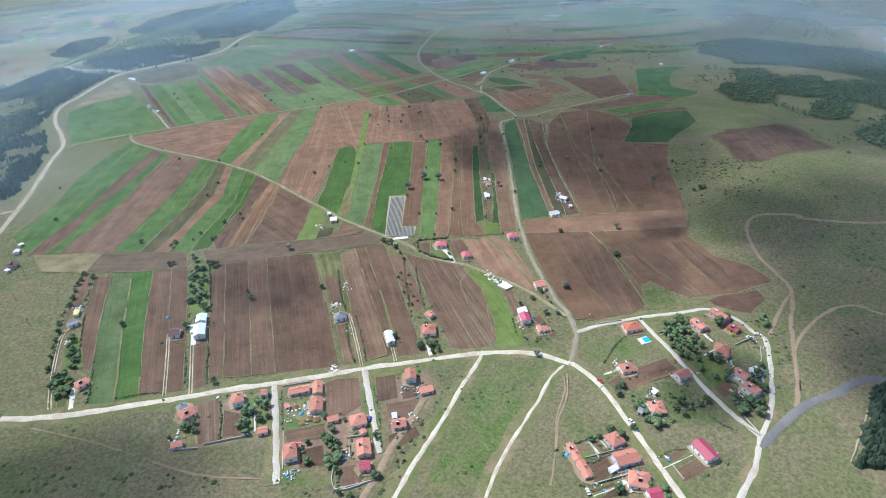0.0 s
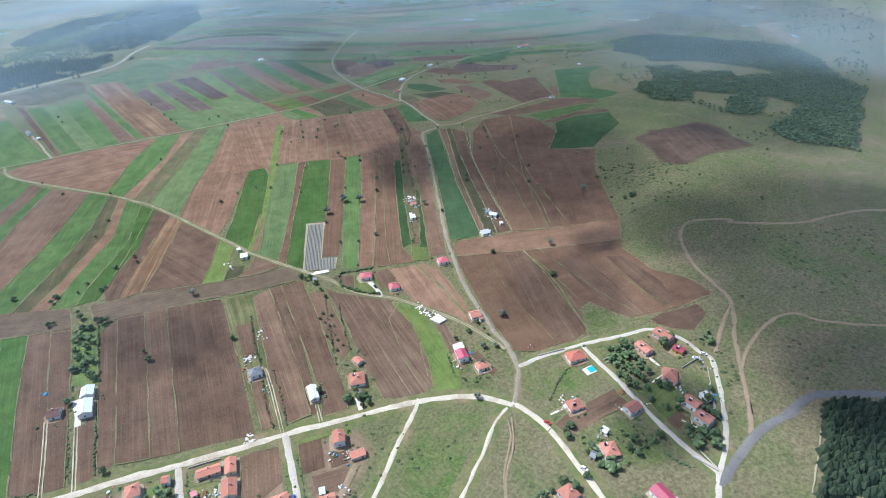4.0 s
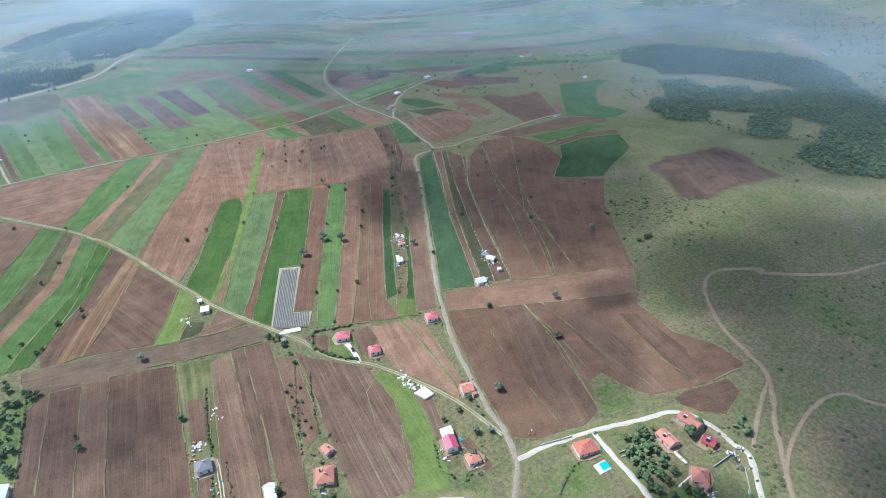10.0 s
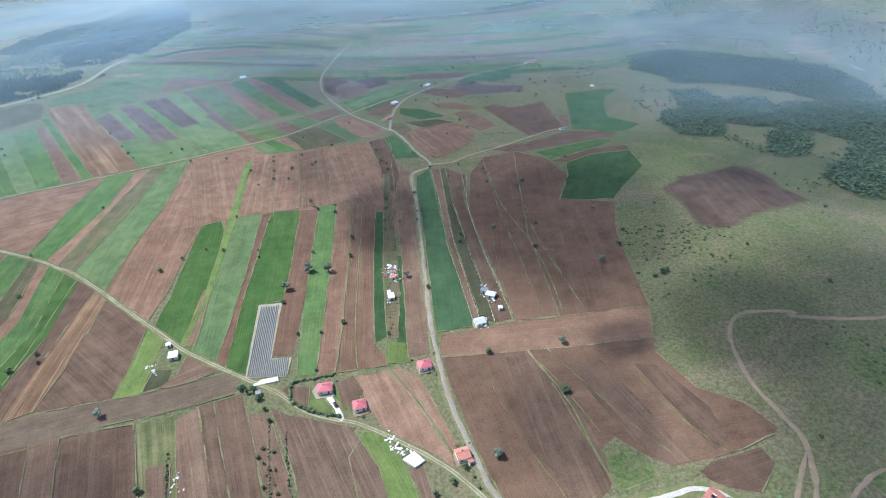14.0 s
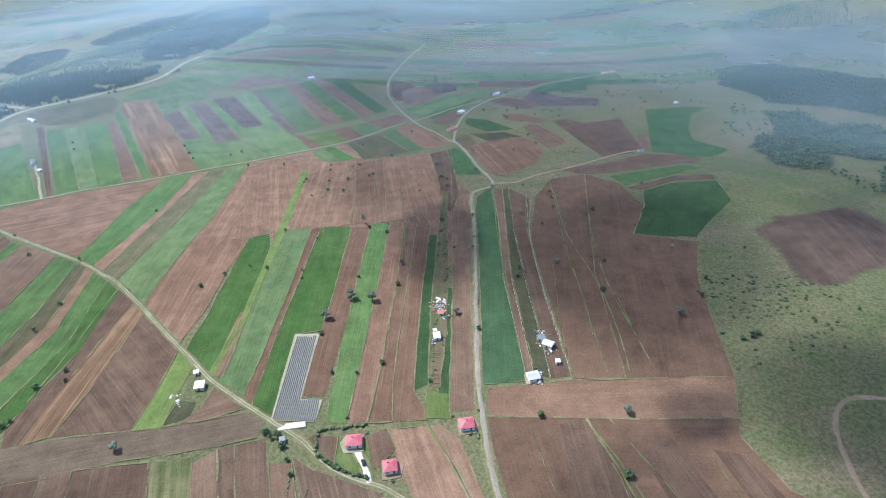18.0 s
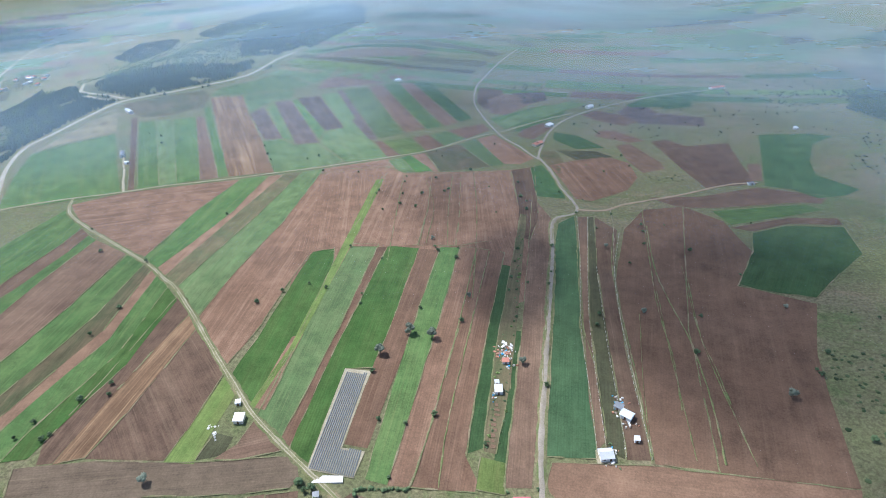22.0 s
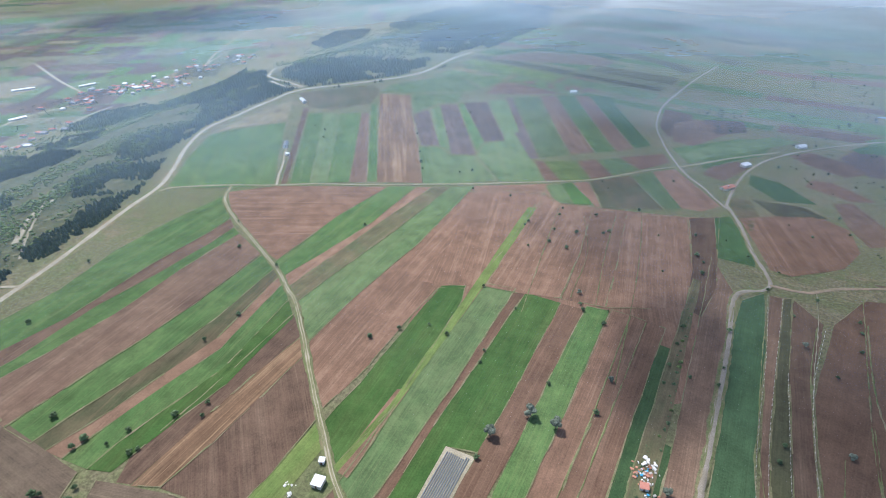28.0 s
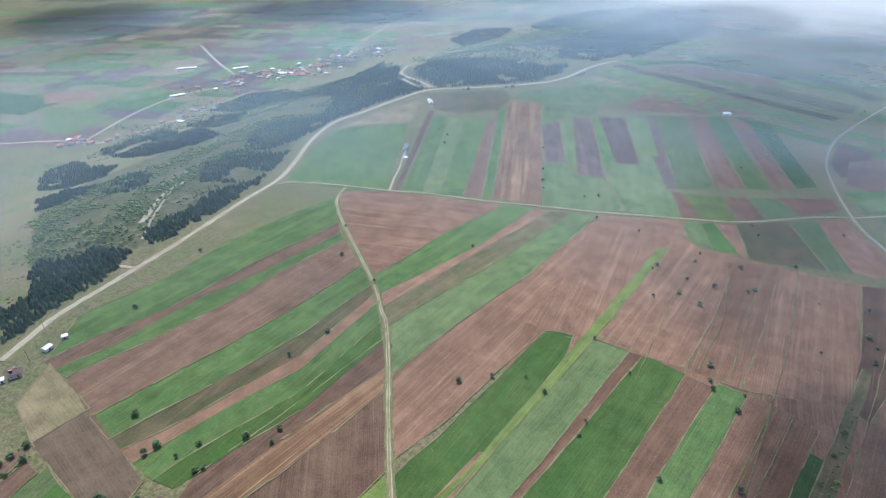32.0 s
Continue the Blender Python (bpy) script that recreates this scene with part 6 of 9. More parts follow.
wood("broadleaf", 3.7, (461.3, 945.4), (510.6, 951.1), (507.1, 878.8), (561.1, 880.9), (558.7, 836.3), (622.9, 842.5), (694.1, 822.7), (675.9, 734.3), (513.5, 548.3), (496.4, 562.9), (464.7, 570.0), (454.3, 589.3), (451.7, 616.6), (481.9, 644.8), (512.6, 658.5), (550.7, 700.0), (535.7, 730.8), (483.9, 672.1), (451.7, 671.0), (444.2, 692.1), (494.8, 755.4), (456.9, 776.0), (431.7, 744.9), (397.7, 736.6), (379.1, 758.0), (380.4, 809.6), (405.7, 846.8), (434.3, 854.5))
wood("broadleaf", 9, (487.0, 671.6), (571.4, 727.6), (501.3, 625.4), (457.7, 593.7), (411.8, 582.4), (405.0, 590.6), (461.7, 626.0))
wood("broadleaf", 7, (436.2, 746.3), (451.1, 703.4), (456.4, 678.1), (443.1, 668.3), (425.4, 708.2), (420.4, 731.3))
wood("broadleaf", 8, (401.0, 1269.8), (478.3, 1284.8), (547.4, 1289.4), (531.2, 1236.4), (485.5, 1240.5), (412.3, 1232.1))
wood("broadleaf", 8, (364.9, 1247.8), (415.0, 1206.1), (469.1, 1183.6), (451.3, 1152.5), (396.2, 1183.6))
wood("broadleaf", 12, (443.2, 1008.3), (461.3, 945.4), (434.3, 854.5), (393.2, 820.0), (360.5, 855.9), (397.7, 924.4))
wood("broadleaf", 9, (-10.6, 1268.0), (33.9, 1288.9), (67.1, 1277.4), (59.9, 1244.9), (21.6, 1230.8), (-8.3, 1225.6))
wood("broadleaf", 7.5, (686.8, 1613.4), (763.6, 1652.0), (835.3, 1609.8), (872.6, 1510.2), (840.7, 1389.0), (792.9, 1339.0), (740.2, 1441.8), (663.6, 1487.0))
wood("broadleaf", 10, (704.6, 1453.8), (792.9, 1339.0), (860.1, 1301.7), (747.8, 1125.3), (718.8, 1209.0), (675.7, 1310.6), (658.2, 1353.7))
wood("broadleaf", 12, (893.1, 1548.9), (1157.0, 1293.4), (879.6, 968.1), (810.4, 966.3), (802.6, 1034.2), (875.3, 1212.5), (847.1, 1280.9), (844.9, 1384.7))
wood("scrub", 13, (783.4, 1278.3), (847.1, 1280.9), (756.6, 1042.8), (759.7, 939.5), (825.6, 906.4), (692.4, 753.3), (688.2, 794.8), (729.2, 877.5), (748.2, 1016.6), (727.2, 1145.9))
wood("broadleaf", 12, (758.8, 902.8), (851.7, 936.2), (684.0, 743.6), (691.9, 799.3))
wood("broadleaf", 8, (690.3, 1588.5), (764.4, 1652.6), (834.2, 1621.7), (953.2, 1591.0), (860.1, 1419.7), (749.7, 1379.4), (675.9, 1396.6), (665.0, 1496.8))
wood("broadleaf", 30, (-330.3, 1474.5), (-193.4, 1931.5), (167.3, 2354.6), (684.3, 1769.5), (557.2, 1328.0), (291.6, 1162.1), (90.9, 1296.2), (-140.0, 1383.4))
wood("broadleaf", 26, (-20.7, 1207.5), (114.6, 1622.3), (475.5, 1607.9), (557.2, 1328.0), (427.1, 1016.2), (290.9, 977.0), (143.9, 898.3), (99.1, 1128.0))
wood("broadleaf", 15, (631.2, 1511.3), (653.4, 1343.6), (624.6, 1309.1), (583.6, 1461.0))
wood("broadleaf", 11, (-1520, 1090), (-1380, 1060), (-1330, 1300), (-1320, 1500), (-1350, 1800), (-1480, 1800), (-1470, 1400))
wood("broadleaf", 24, (-1330, 690), (-1150, 800), (-1170, 950), (-1260, 1100), (-1340, 1050), (-1290, 850))
wood("broadleaf", 60, (-1180, 700), (-1250, 2300), (-2400, 2700), (-2700, 1500), (-1900, 700))
wood("broadleaf", 17, (-1828.8, 1546.4), (-1890.0, 1624.0), (-1762.0, 1555.4), (-1685.2, 1636.3), (-1648.7, 1584.0), (-1739.9, 1495.5))
wood("broadleaf", 17, (-2121.7, 1788.8), (-2005.0, 1919.5), (-1903.2, 1892.4), (-2017.6, 1765.9))
wood("broadleaf", 10, (-1492.5, 1906.7), (-1469.0, 1970.6), (-1396.2, 1895.6), (-1414.8, 1838.7))
wood("broadleaf", 17, (-1834.9, 2022.3), (-1774.5, 2104.8), (-1714.3, 2050.7), (-1767.9, 1974.7))
wood("broadleaf", 10, (-1522.1, 865.8), (-1474.3, 908.0), (-1426.0, 898.7), (-1472.9, 857.4))
wood("broadleaf", 9, (-1306.7, 820.6), (-1302.3, 889.4), (-1243.9, 896.7), (-1249.6, 817.4))
wood("broadleaf", 10, (-1384.6, 983.3), (-1348.1, 1062.3), (-1323.1, 1107.2), (-1282.0, 1066.3), (-1318.3, 974.9))
wood("shrub", 5.5, (-430, 430), (-480, 560), (-560, 760), (-640, 950), (-760, 1050), (-900, 950), (-850, 700), (-700, 500), (-560, 400))
wood("pine", 4.4, (-704.1, 995.6), (-657.5, 1000.7), (-617.2, 1014.8), (-565.9, 1006.1), (-570.0, 863.6), (-573.3, 829.8), (-573.4, 788.0))
wood("pine", 4.6, (-647.6, 1026.2), (-665.4, 1184.7), (-548.9, 1191.8), (-470.4, 1215.0), (-441.8, 1320.2), (-459.0, 1182.0), (-509.2, 1095.0), (-563.7, 1041.0), (-602.3, 1004.6))
wood("pine", 4.0, (-544.7, 741.6), (-537.9, 749.5), (-487.0, 666.8), (-486.0, 645.9))
wood("tall_pine", 2.3, (245.2, 245.6), (267.3, 241.6), (287.7, 235.1), (301.0, 222.4), (277.5, 178.1), (235.9, 186.1), (203.7, 194.0), (222.9, 218.2))
wood("shrub", 8, (227.6, 564.5), (288.3, 586.6), (310.1, 516.5), (258.7, 455.7), (220.9, 481.3))
wood("shrub", 15, (239.0, 529.2), (455.9, 563.2), (366.6, 428.2), (268.2, 438.1), (225.9, 451.7))
wood("shrub", 17, (255.0, 419.0), (356.0, 411.5), (304.1, 328.8), (251.9, 339.7))
wood("shrub", 8, (190.8, 316.8), (230.1, 311.6), (200.4, 252.4), (191.0, 253.5))
wood("shrub", 7, (-261.8, 231.7), (-168.5, 240.2), (-101.6, 198.3), (-147.5, 187.7), (-233.3, 187.7))
wood("shrub", 9, (-31.8, 290.9), (16.8, 284.9), (-15.8, 225.1), (-33.7, 205.7))
wood("shrub", 8, (-98.7, 198.3), (-33.0, 194.8), (-35.4, 187.2), (-95.9, 187.3))
wood("round_bush", 6, (-34.8, 221.2), (-22.5, 233.6), (-15.8, 229.3), (-27.7, 205.6), (-33.0, 194.8))
wood("round_bush", 7, (104.1, 253.7), (118.6, 256.9), (149.4, 248.9), (140.6, 243.0), (111.2, 232.8))
wood("round_bush", 5, (144.9, 305.8), (164.4, 297.5), (158.5, 277.0), (148.3, 278.3))
wood("round_bush", 4, (-132.4, 246.2), (-122.4, 252.3), (-116.7, 241.3), (-118.7, 232.7), (-125.7, 234.6))
wood("orchard", 3.6, (-128.9, 248.9), (-125.7, 252.2), (-113.9, 253.8), (-109.2, 236.3), (-114.7, 233.6), (-117.1, 230.6), (-122.3, 226.4), (-126.7, 236.7))
wood("orchard", 3.8, (-77.5, 233.4), (-71.5, 236.9), (-66.5, 221.2), (-64.0, 208.8), (-67.2, 205.8), (-72.3, 207.2), (-76.3, 219.1))
wood("orchard", 3.6, (141.7, 305.1), (155.5, 314.8), (159.0, 308.5), (164.0, 296.5), (163.6, 285.7), (155.2, 274.8), (148.0, 282.5), (144.6, 295.8))
wood("orchard", 4.0, (182.4, 269.9), (185.1, 263.7), (182.7, 249.8), (174.4, 230.8), (167.2, 230.2), (166.9, 238.0), (177.5, 243.5), (176.4, 250.4))
wood("orchard", 5.2, (-208.5, 387.2), (-195.9, 390.0), (-177.6, 339.6), (-191.9, 338.2))
wood("orchard", 3.6, (-254.8, 273.0), (-244.7, 276.8), (-238.7, 267.0), (-235.8, 252.0), (-244.4, 252.1))
wood("orchard", 5, (-262.2, 303.8), (-259.9, 314.1), (-242.3, 281.9), (-247.5, 279.4))
wood("orchard", 3.6, (-163.3, 233.5), (-161.3, 236.9), (-152.6, 237.1), (-147.2, 222.0), (-151.8, 221.9), (-160.4, 219.8))
wood("orchard", 4, (89.4, 229.6), (93.2, 226.0), (94.7, 217.7), (91.9, 216.7), (89.6, 224.2))
wood("orchard", 4, (108.5, 247.7), (113.8, 249.9), (112.5, 237.0), (118.9, 232.1), (128.1, 235.5), (124.4, 229.4), (109.2, 226.7), (104.9, 235.6))
wood("orchard", 4, (160.0, 265.7), (169.9, 266.5), (166.6, 258.6), (157.3, 256.4))
wood("orchard", 4, (164.2, 245.0), (168.4, 241.4), (162.4, 232.0), (157.5, 235.5))
wood("orchard", 4, (100.4, 189.4), (105.3, 187.3), (106.6, 179.0), (100.5, 181.3))
wood("orchard", 4.5, (-18.9, 309.5), (-11.1, 307.2), (-10.7, 298.4), (-18.8, 299.5))
wood("orchard", 4.5, (146.7, 317.2), (163.4, 320.8), (163.5, 313.6), (149.4, 308.1))
wood("orchard", 5, (210.1, 326.2), (222.6, 319.7), (210.8, 302.5), (204.5, 309.1))
wood("shrub", 5, (188.9, 317.1), (230.1, 311.6), (203.5, 252.1), (191.0, 253.5))
wood("shrub", 5, (-204.8, 227.3), (-104.3, 220.7), (-100.7, 194.8), (-177.7, 190.8))
wood("shrub", 6, (-5.8, 260.5), (49.3, 278.0), (29.9, 232.2), (11.2, 193.9), (-15.3, 194.6))
wood("shrub", 7, (285.3, 410.2), (410.3, 408.0), (337.7, 323.7), (263.1, 338.6))
wood("shrub", 9, (233.2, 303.6), (306.7, 287.5), (274.7, 250.1), (240.5, 257.6))
wood("shrub", 7, (227.0, 556.8), (271.6, 600.9), (299.7, 490.0), (262.7, 463.1), (213.7, 457.9))
wood("shrub", 8, (272.9, 428.7), (362.7, 414.6), (317.4, 359.2), (266.2, 368.4))
wood("shrub", 7, (167.1, 842.9), (208.9, 836.1), (195.9, 815.4), (168.5, 817.1))



# ---- single trees ----
def limb(bm, a, b, r0, r1, n=6):
    """A tapered round piece from a to b."""
    a, b = Vector(a), Vector(b)
    q = (b - a).to_track_quat("Z", "Y")
    rings = []
    for p, r in ((a, r0), (b, r1)):
        rings.append([bm.verts.new(p + q @ Vector((r * math.cos(i * 6.2832 / n), r * math.sin(i * 6.2832 / n), 0))) for i in range(n)])
    for i in range(n):
        bm.faces.new((rings[0][i], rings[0][(i + 1) % n], rings[1][(i + 1) % n], rings[1][i]))
    bm.faces.new(rings[1])


def tree(name, label, kind, seed, tall, wide):
    """A trunk with limbs, and a crown of clumps and loose leaf sprays."""
    rng = random.Random(seed)
    top = tagged(new(name), label, "tree")
    bm = bmesh.new()
    limb(bm, (0, 0, -0.4), (0.05, 0.02, 0.38), 0.05, 0.035)
    tips = []
    for i in range(6):
        a = i * 1.05 + rng.uniform(-0.3, 0.3)
        r = rng.uniform(0.16, 0.34) * wide
        tip = (math.cos(a) * r, math.sin(a) * r, rng.uniform(0.42, 0.75))
        limb(bm, (0.05, 0.02, rng.uniform(0.2, 0.38)), tip, 0.025, 0.008, 5)
        tips.append(tip)
    part("trunk", bm, BARK, top)
    vs, fs, n = [], [], 0
    centres = tips + [(rng.uniform(-0.1, 0.1), rng.uniform(-0.1, 0.1), rng.uniform(0.62, 0.86)) for _ in range(5)]
    for c in centres:
        s = rng.uniform(0.15, 0.23) * wide
        v, f = clump_template(rng, 2, 0.82)
        vs.append(v * s + np.array(c))
        fs += [tuple(x) for x in (f + n).tolist()]
        n += len(v)
        for _ in range(46):
            d = Vector((rng.gauss(0, 1), rng.gauss(0, 1), rng.gauss(0.15, 0.9))).normalized()
            p = Vector(c) + d * s * rng.uniform(0.85, 1.3)
            u = d.orthogonal().normalized()
            w = d.cross(u)
            k = rng.uniform(0.025, 0.05)
            u, w = (u + d * rng.uniform(-0.7, 0.7)) * k, (w + d * rng.uniform(-0.7, 0.7)) * k
            vs.append(np.array([p - u, p + w * 0.6, p + u, p - w * 0.6]))
            fs.append((n, n + 1, n + 2, n + 3))
            n += 4
    me = bpy.data.meshes.new("crown")
    me.from_pydata(np.concatenate(vs).tolist(), [], fs)
    me.materials.append(LEAF[kind])
    crown = new("crown", me)
    crown.parent = top
    return top


MODELS = {
    "round": [tree("broadleaf_tree", "round dark green broadleaf tree standing among fields", "round", 10 + i, 1, (0.95, 1.1, 1.25)[i]) for i in range(3)],
    "grey": [tree("willow_tree", "silvery grey-green tree with a loose crown", "grey", 20 + i, 1, (1.0, 1.15)[i]) for i in range(2)],
}
used = set()
tree_rng = random.Random(5)


def trees(kind, size, *spots):
    for x, y in spots:
        ob = MODELS[kind][tree_rng.randrange(len(MODELS[kind]))]
        s = size * (0.85 if kind == "grey" else 0.60 if y > 560 else 0.72 if y > 400 else 0.88) * tree_rng.uniform(0.7, 1.25)
        m = pose(x, y, level(x, y), 0, 0, tree_rng.uniform(0, 360)) @ Matrix.Diagonal((s, s, s * tree_rng.uniform(0.85, 1.1), 1))
        if ob.name in used:
            copy_thing(ob, m @ Matrix.Diagonal([1 / k for k in ob.scale] + [1]))
        else:
            used.add(ob.name)
            ob.matrix_basis = m


trees("grey", 8, (-25.6, 551.3), (-40.5, 528.4), (-10.2, 548.1), (-136.7, 419.3), (198.8, 513.8))
trees("grey", 6, (-32.8, 682.3), (8.3, 598.3), (49.9, 531.9), (113.0, 682.8), (223.0, 599.8), (131.4, 593.1))
trees("round", 5, (-69.8, 589.4), (-67.8, 578.4), (-98.7, 594.1), (-113.5, 597.6), (-129.6, 584.8), (-142.6, 568.9), (-99.2, 658.3), (-67.6, 641.6))
trees("round", 5, (-41.1, 511.6), (-28.3, 475.6), (-12.8, 475.3), (2.4, 483.6), (6.9, 568.7), (-24.0, 579.2), (-7.9, 652.3), (-8.4, 668.1))
trees("round", 5, (32.8, 467.5), (40.7, 672.0), (39.7, 652.2), (38.0, 627.8), (37.2, 610.6), (65.0, 514.2), (100.9, 587.9), (98.5, 576.0))
trees("round", 5, (68.2, 640.0), (66.6, 622.1), (50.8, 621.8), (167.6, 589.6), (157.1, 550.9), (96.1, 438.6), (134.2, 398.0))
trees("round", 5, (-240.0, 519.4), (-195.4, 479.0), (-205.9, 464.3), (-239.6, 550.1), (-258.5, 612.4), (-234.7, 703.8), (233.1, 486.5), (236.9, 488.2))
trees("round", 5, (226.8, 485.0))
trees("round", 4, (229.8, 551.4), (259.8, 592.9), (256.9, 574.5), (272.7, 586.7), (249.8, 528.2), (219.1, 536.6), (306.2, 501.8), (279.0, 469.8))
trees("round", 4, (336.6, 452.3), (274.3, 493.1), (408.1, 552.5), (417.0, 582.9), (406.0, 599.7), (219.5, 531.6), (412.3, 626.1), (410.5, 589.8))
trees("round", 5, (-58.4, 431.0), (-54.5, 427.2), (-51.3, 428.7), (-47.1, 421.8), (-42.8, 413.3), (67.6, 359.9), (60.1, 352.4), (50.3, 347.2))
trees("round", 2.2, (-34.5, 384.0), (-39.1, 377.2), (-35.7, 373.1), (-31.8, 363.9), (-26.5, 353.3), (-33.4, 349.3), (-36.8, 369.7), (-32.6, 372.8))
trees("round", 2.2, (-37.6, 362.9), (-29.9, 358.6), (-34.0, 355.8), (-30.5, 348.9), (-42.6, 381.3), (-40.7, 386.7), (-14.2, 441.0), (71.2, 353.9))
trees("round", 3, (72.9, 346.7))
trees("round", 6, (-213.9, 408.9), (-209.7, 402.2), (-197.5, 397.9), (-192.8, 394.7), (-190.1, 396.2), (-204.1, 390.2), (-203.1, 381.0), (-199.5, 390.1))
trees("round", 6, (-189.9, 349.2), (-182.7, 342.7), (-186.7, 346.0), (-195.0, 349.2), (-180.4, 339.6), (-188.1, 320.9), (-233.7, 322.7))
trees("round", 3.5, (-156.2, 361.1))
trees("round", 4, (-100.6, 367.7), (-151.1, 353.1))
trees("round", 4, (-293.7, 386.7), (-291.8, 378.8), (-290.9, 372.8), (-288.3, 363.8), (-285.5, 354.5), (-282.8, 345.6), (-284.6, 382.3), (-281.7, 372.3))
trees("round", 4, (-283.0, 334.4), (-279.7, 324.9), (-274.6, 315.6), (-271.6, 306.8), (-268.7, 298.3), (-266.0, 290.1), (-261.4, 309.5), (-247.7, 287.2))
trees("round", 4, (-249.4, 276.9), (-251.1, 267.1), (-244.9, 262.2), (-248.6, 282.0), (-229.6, 397.1), (-226.4, 398.6), (-261.8, 279.6))
trees("round", 5, (-151.6, 268.9), (-125.1, 249.9), (-121.6, 243.3), (-115.5, 239.1), (-121.5, 233.5), (-124.9, 243.3), (-114.5, 247.9), (-111.1, 241.4))
trees("round", 5, (-152.3, 236.2), (-162.3, 224.6), (-155.6, 232.0), (-150.0, 230.0), (-78.0, 242.0), (-73.3, 233.5), (-73.2, 223.1), (-69.1, 217.2))
trees("round", 5, (-69.7, 211.4), (-65.9, 217.2), (-68.4, 223.2), (-65.4, 203.9), (-66.0, 240.0), (-84.3, 223.0), (-46.5, 227.4), (-43.9, 200.2))
trees("round", 5, (-55.6, 187.4), (-61.7, 189.7), (-81.6, 209.4), (-75.5, 227.2))
trees("round", 5, (-40.7, 314.0), (-19.0, 312.9), (-14.9, 298.9), (-11.1, 300.5), (-16.9, 304.5), (-13.0, 306.1), (-22.8, 307.3), (-23.5, 304.5))
trees("round", 5, (-39.0, 404.8))
trees("round", 6, (144.1, 292.0), (146.7, 289.0), (152.0, 293.7), (154.0, 289.1), (146.7, 283.7), (156.2, 285.1), (155.1, 277.4), (149.2, 280.7))
trees("round", 6, (158.2, 295.6), (161.5, 289.7), (144.9, 305.8), (145.8, 314.4), (150.4, 310.8), (155.9, 315.9), (166.9, 275.9), (162.8, 279.0))
trees("round", 6, (154.0, 269.9), (168.6, 263.2), (159.5, 261.9), (164.2, 245.0), (170.0, 239.9), (172.1, 237.5), (175.1, 237.1), (184.7, 261.3))
trees("round", 6, (189.5, 268.1), (182.7, 249.8), (180.2, 309.5), (187.8, 314.3), (172.3, 231.0), (154.9, 307.3))
trees("round", 5, (98.7, 259.0), (102.7, 261.0), (99.1, 254.2), (108.7, 246.3), (105.8, 242.1), (109.6, 233.0), (115.2, 230.3), (120.3, 236.3))
trees("round", 5, (128.0, 239.9), (131.2, 235.2), (137.4, 238.9), (143.2, 241.4), (147.3, 243.7), (87.0, 226.5), (79.8, 222.9), (74.6, 221.2))
trees("round", 5, (92.1, 221.9), (100.0, 227.5), (117.9, 254.7), (132.7, 243.9), (81.2, 187.2), (97.0, 187.9), (104.8, 185.7))
trees("grey", 6, (55.1, 293.4), (63.0, 321.0), (75.4, 335.0), (67.3, 335.7), (86.6, 363.0), (143.7, 436.9))
trees("round", 5, (69.0, 680.6), (178.5, 679.4), (122.8, 742.0), (146.6, 723.0), (144.6, 689.7))
trees("round", 5, (-105.7, 779.1), (-76.9, 749.7), (-60.3, 744.9), (-60.0, 776.1), (-38.4, 784.2), (-52.9, 819.7), (-84.2, 806.1), (-86.0, 821.9))
trees("round", 5, (-106.6, 771.6), (-35.1, 792.0), (-19.3, 850.1), (5.7, 802.6), (17.9, 740.9), (34.5, 816.8), (39.2, 779.1), (45.0, 769.4))
trees("round", 5, (45.7, 750.8), (76.8, 792.6), (91.3, 744.6), (-67.3, 908.3), (-57.4, 890.0), (0.8, 940.3), (-202.7, 869.8), (-212.3, 858.0))
trees("round", 5, (-280.5, 891.8), (-264.8, 865.3), (-253.8, 848.7), (-424.7, 901.0), (-410.8, 878.9), (-445.2, 907.6), (-223.9, 1100.1), (-283.7, 970.1))
trees("round", 5, (-291.3, 1063.0), (-312.9, 945.4), (-180.9, 823.2), (-140.5, 824.7), (-234.8, 1051.3), (-118.1, 1056.0), (128.3, 999.2), (148.6, 900.4))
trees("round", 5, (153.4, 864.9), (205.5, 1109.6), (101.9, 1037.9))
trees("round", 5, (-191.2, 470.4), (-220.7, 445.5), (-237.7, 431.0), (-237.9, 424.0), (-205.3, 439.0), (-207.1, 435.3), (-222.8, 433.8), (-268.5, 434.1))
trees("round", 5, (-408.7, 555.5), (-343.8, 659.8), (-308.8, 624.1), (-28.4, 667.9), (-24.8, 661.5), (-90.5, 733.4), (-79.9, 774.2), (-371.9, 482.9))
trees("round", 4, (175.0, 1017.4), (121.3, 973.0), (95.4, 1079.9), (168.6, 1187.6), (107.5, 869.7), (125.0, 850.1), (195.5, 1009.0), (256.0, 975.0))
trees("round", 4, (271.6, 920.6), (214.8, 878.9), (99.1, 775.5), (59.2, 816.8), (146.7, 711.8), (166.2, 724.0), (129.5, 658.2), (108.0, 716.9))
trees("round", 4, (206.9, 643.8), (237.7, 728.0))



# ---- houses ----
def box(bm, x0, y0, z0, x1, y1, z1):
    v = [bm.verts.new((x, y, z)) for z in (z0, z1) for x, y in ((x0, y0), (x1, y0), (x1, y1), (x0, y1))]
    for f in ((3, 2, 1, 0), (4, 5, 6, 7), (0, 1, 5, 4), (1, 2, 6, 5), (2, 3, 7, 6), (3, 0, 4, 7)):
        bm.faces.new([v[i] for i in f])
    return v


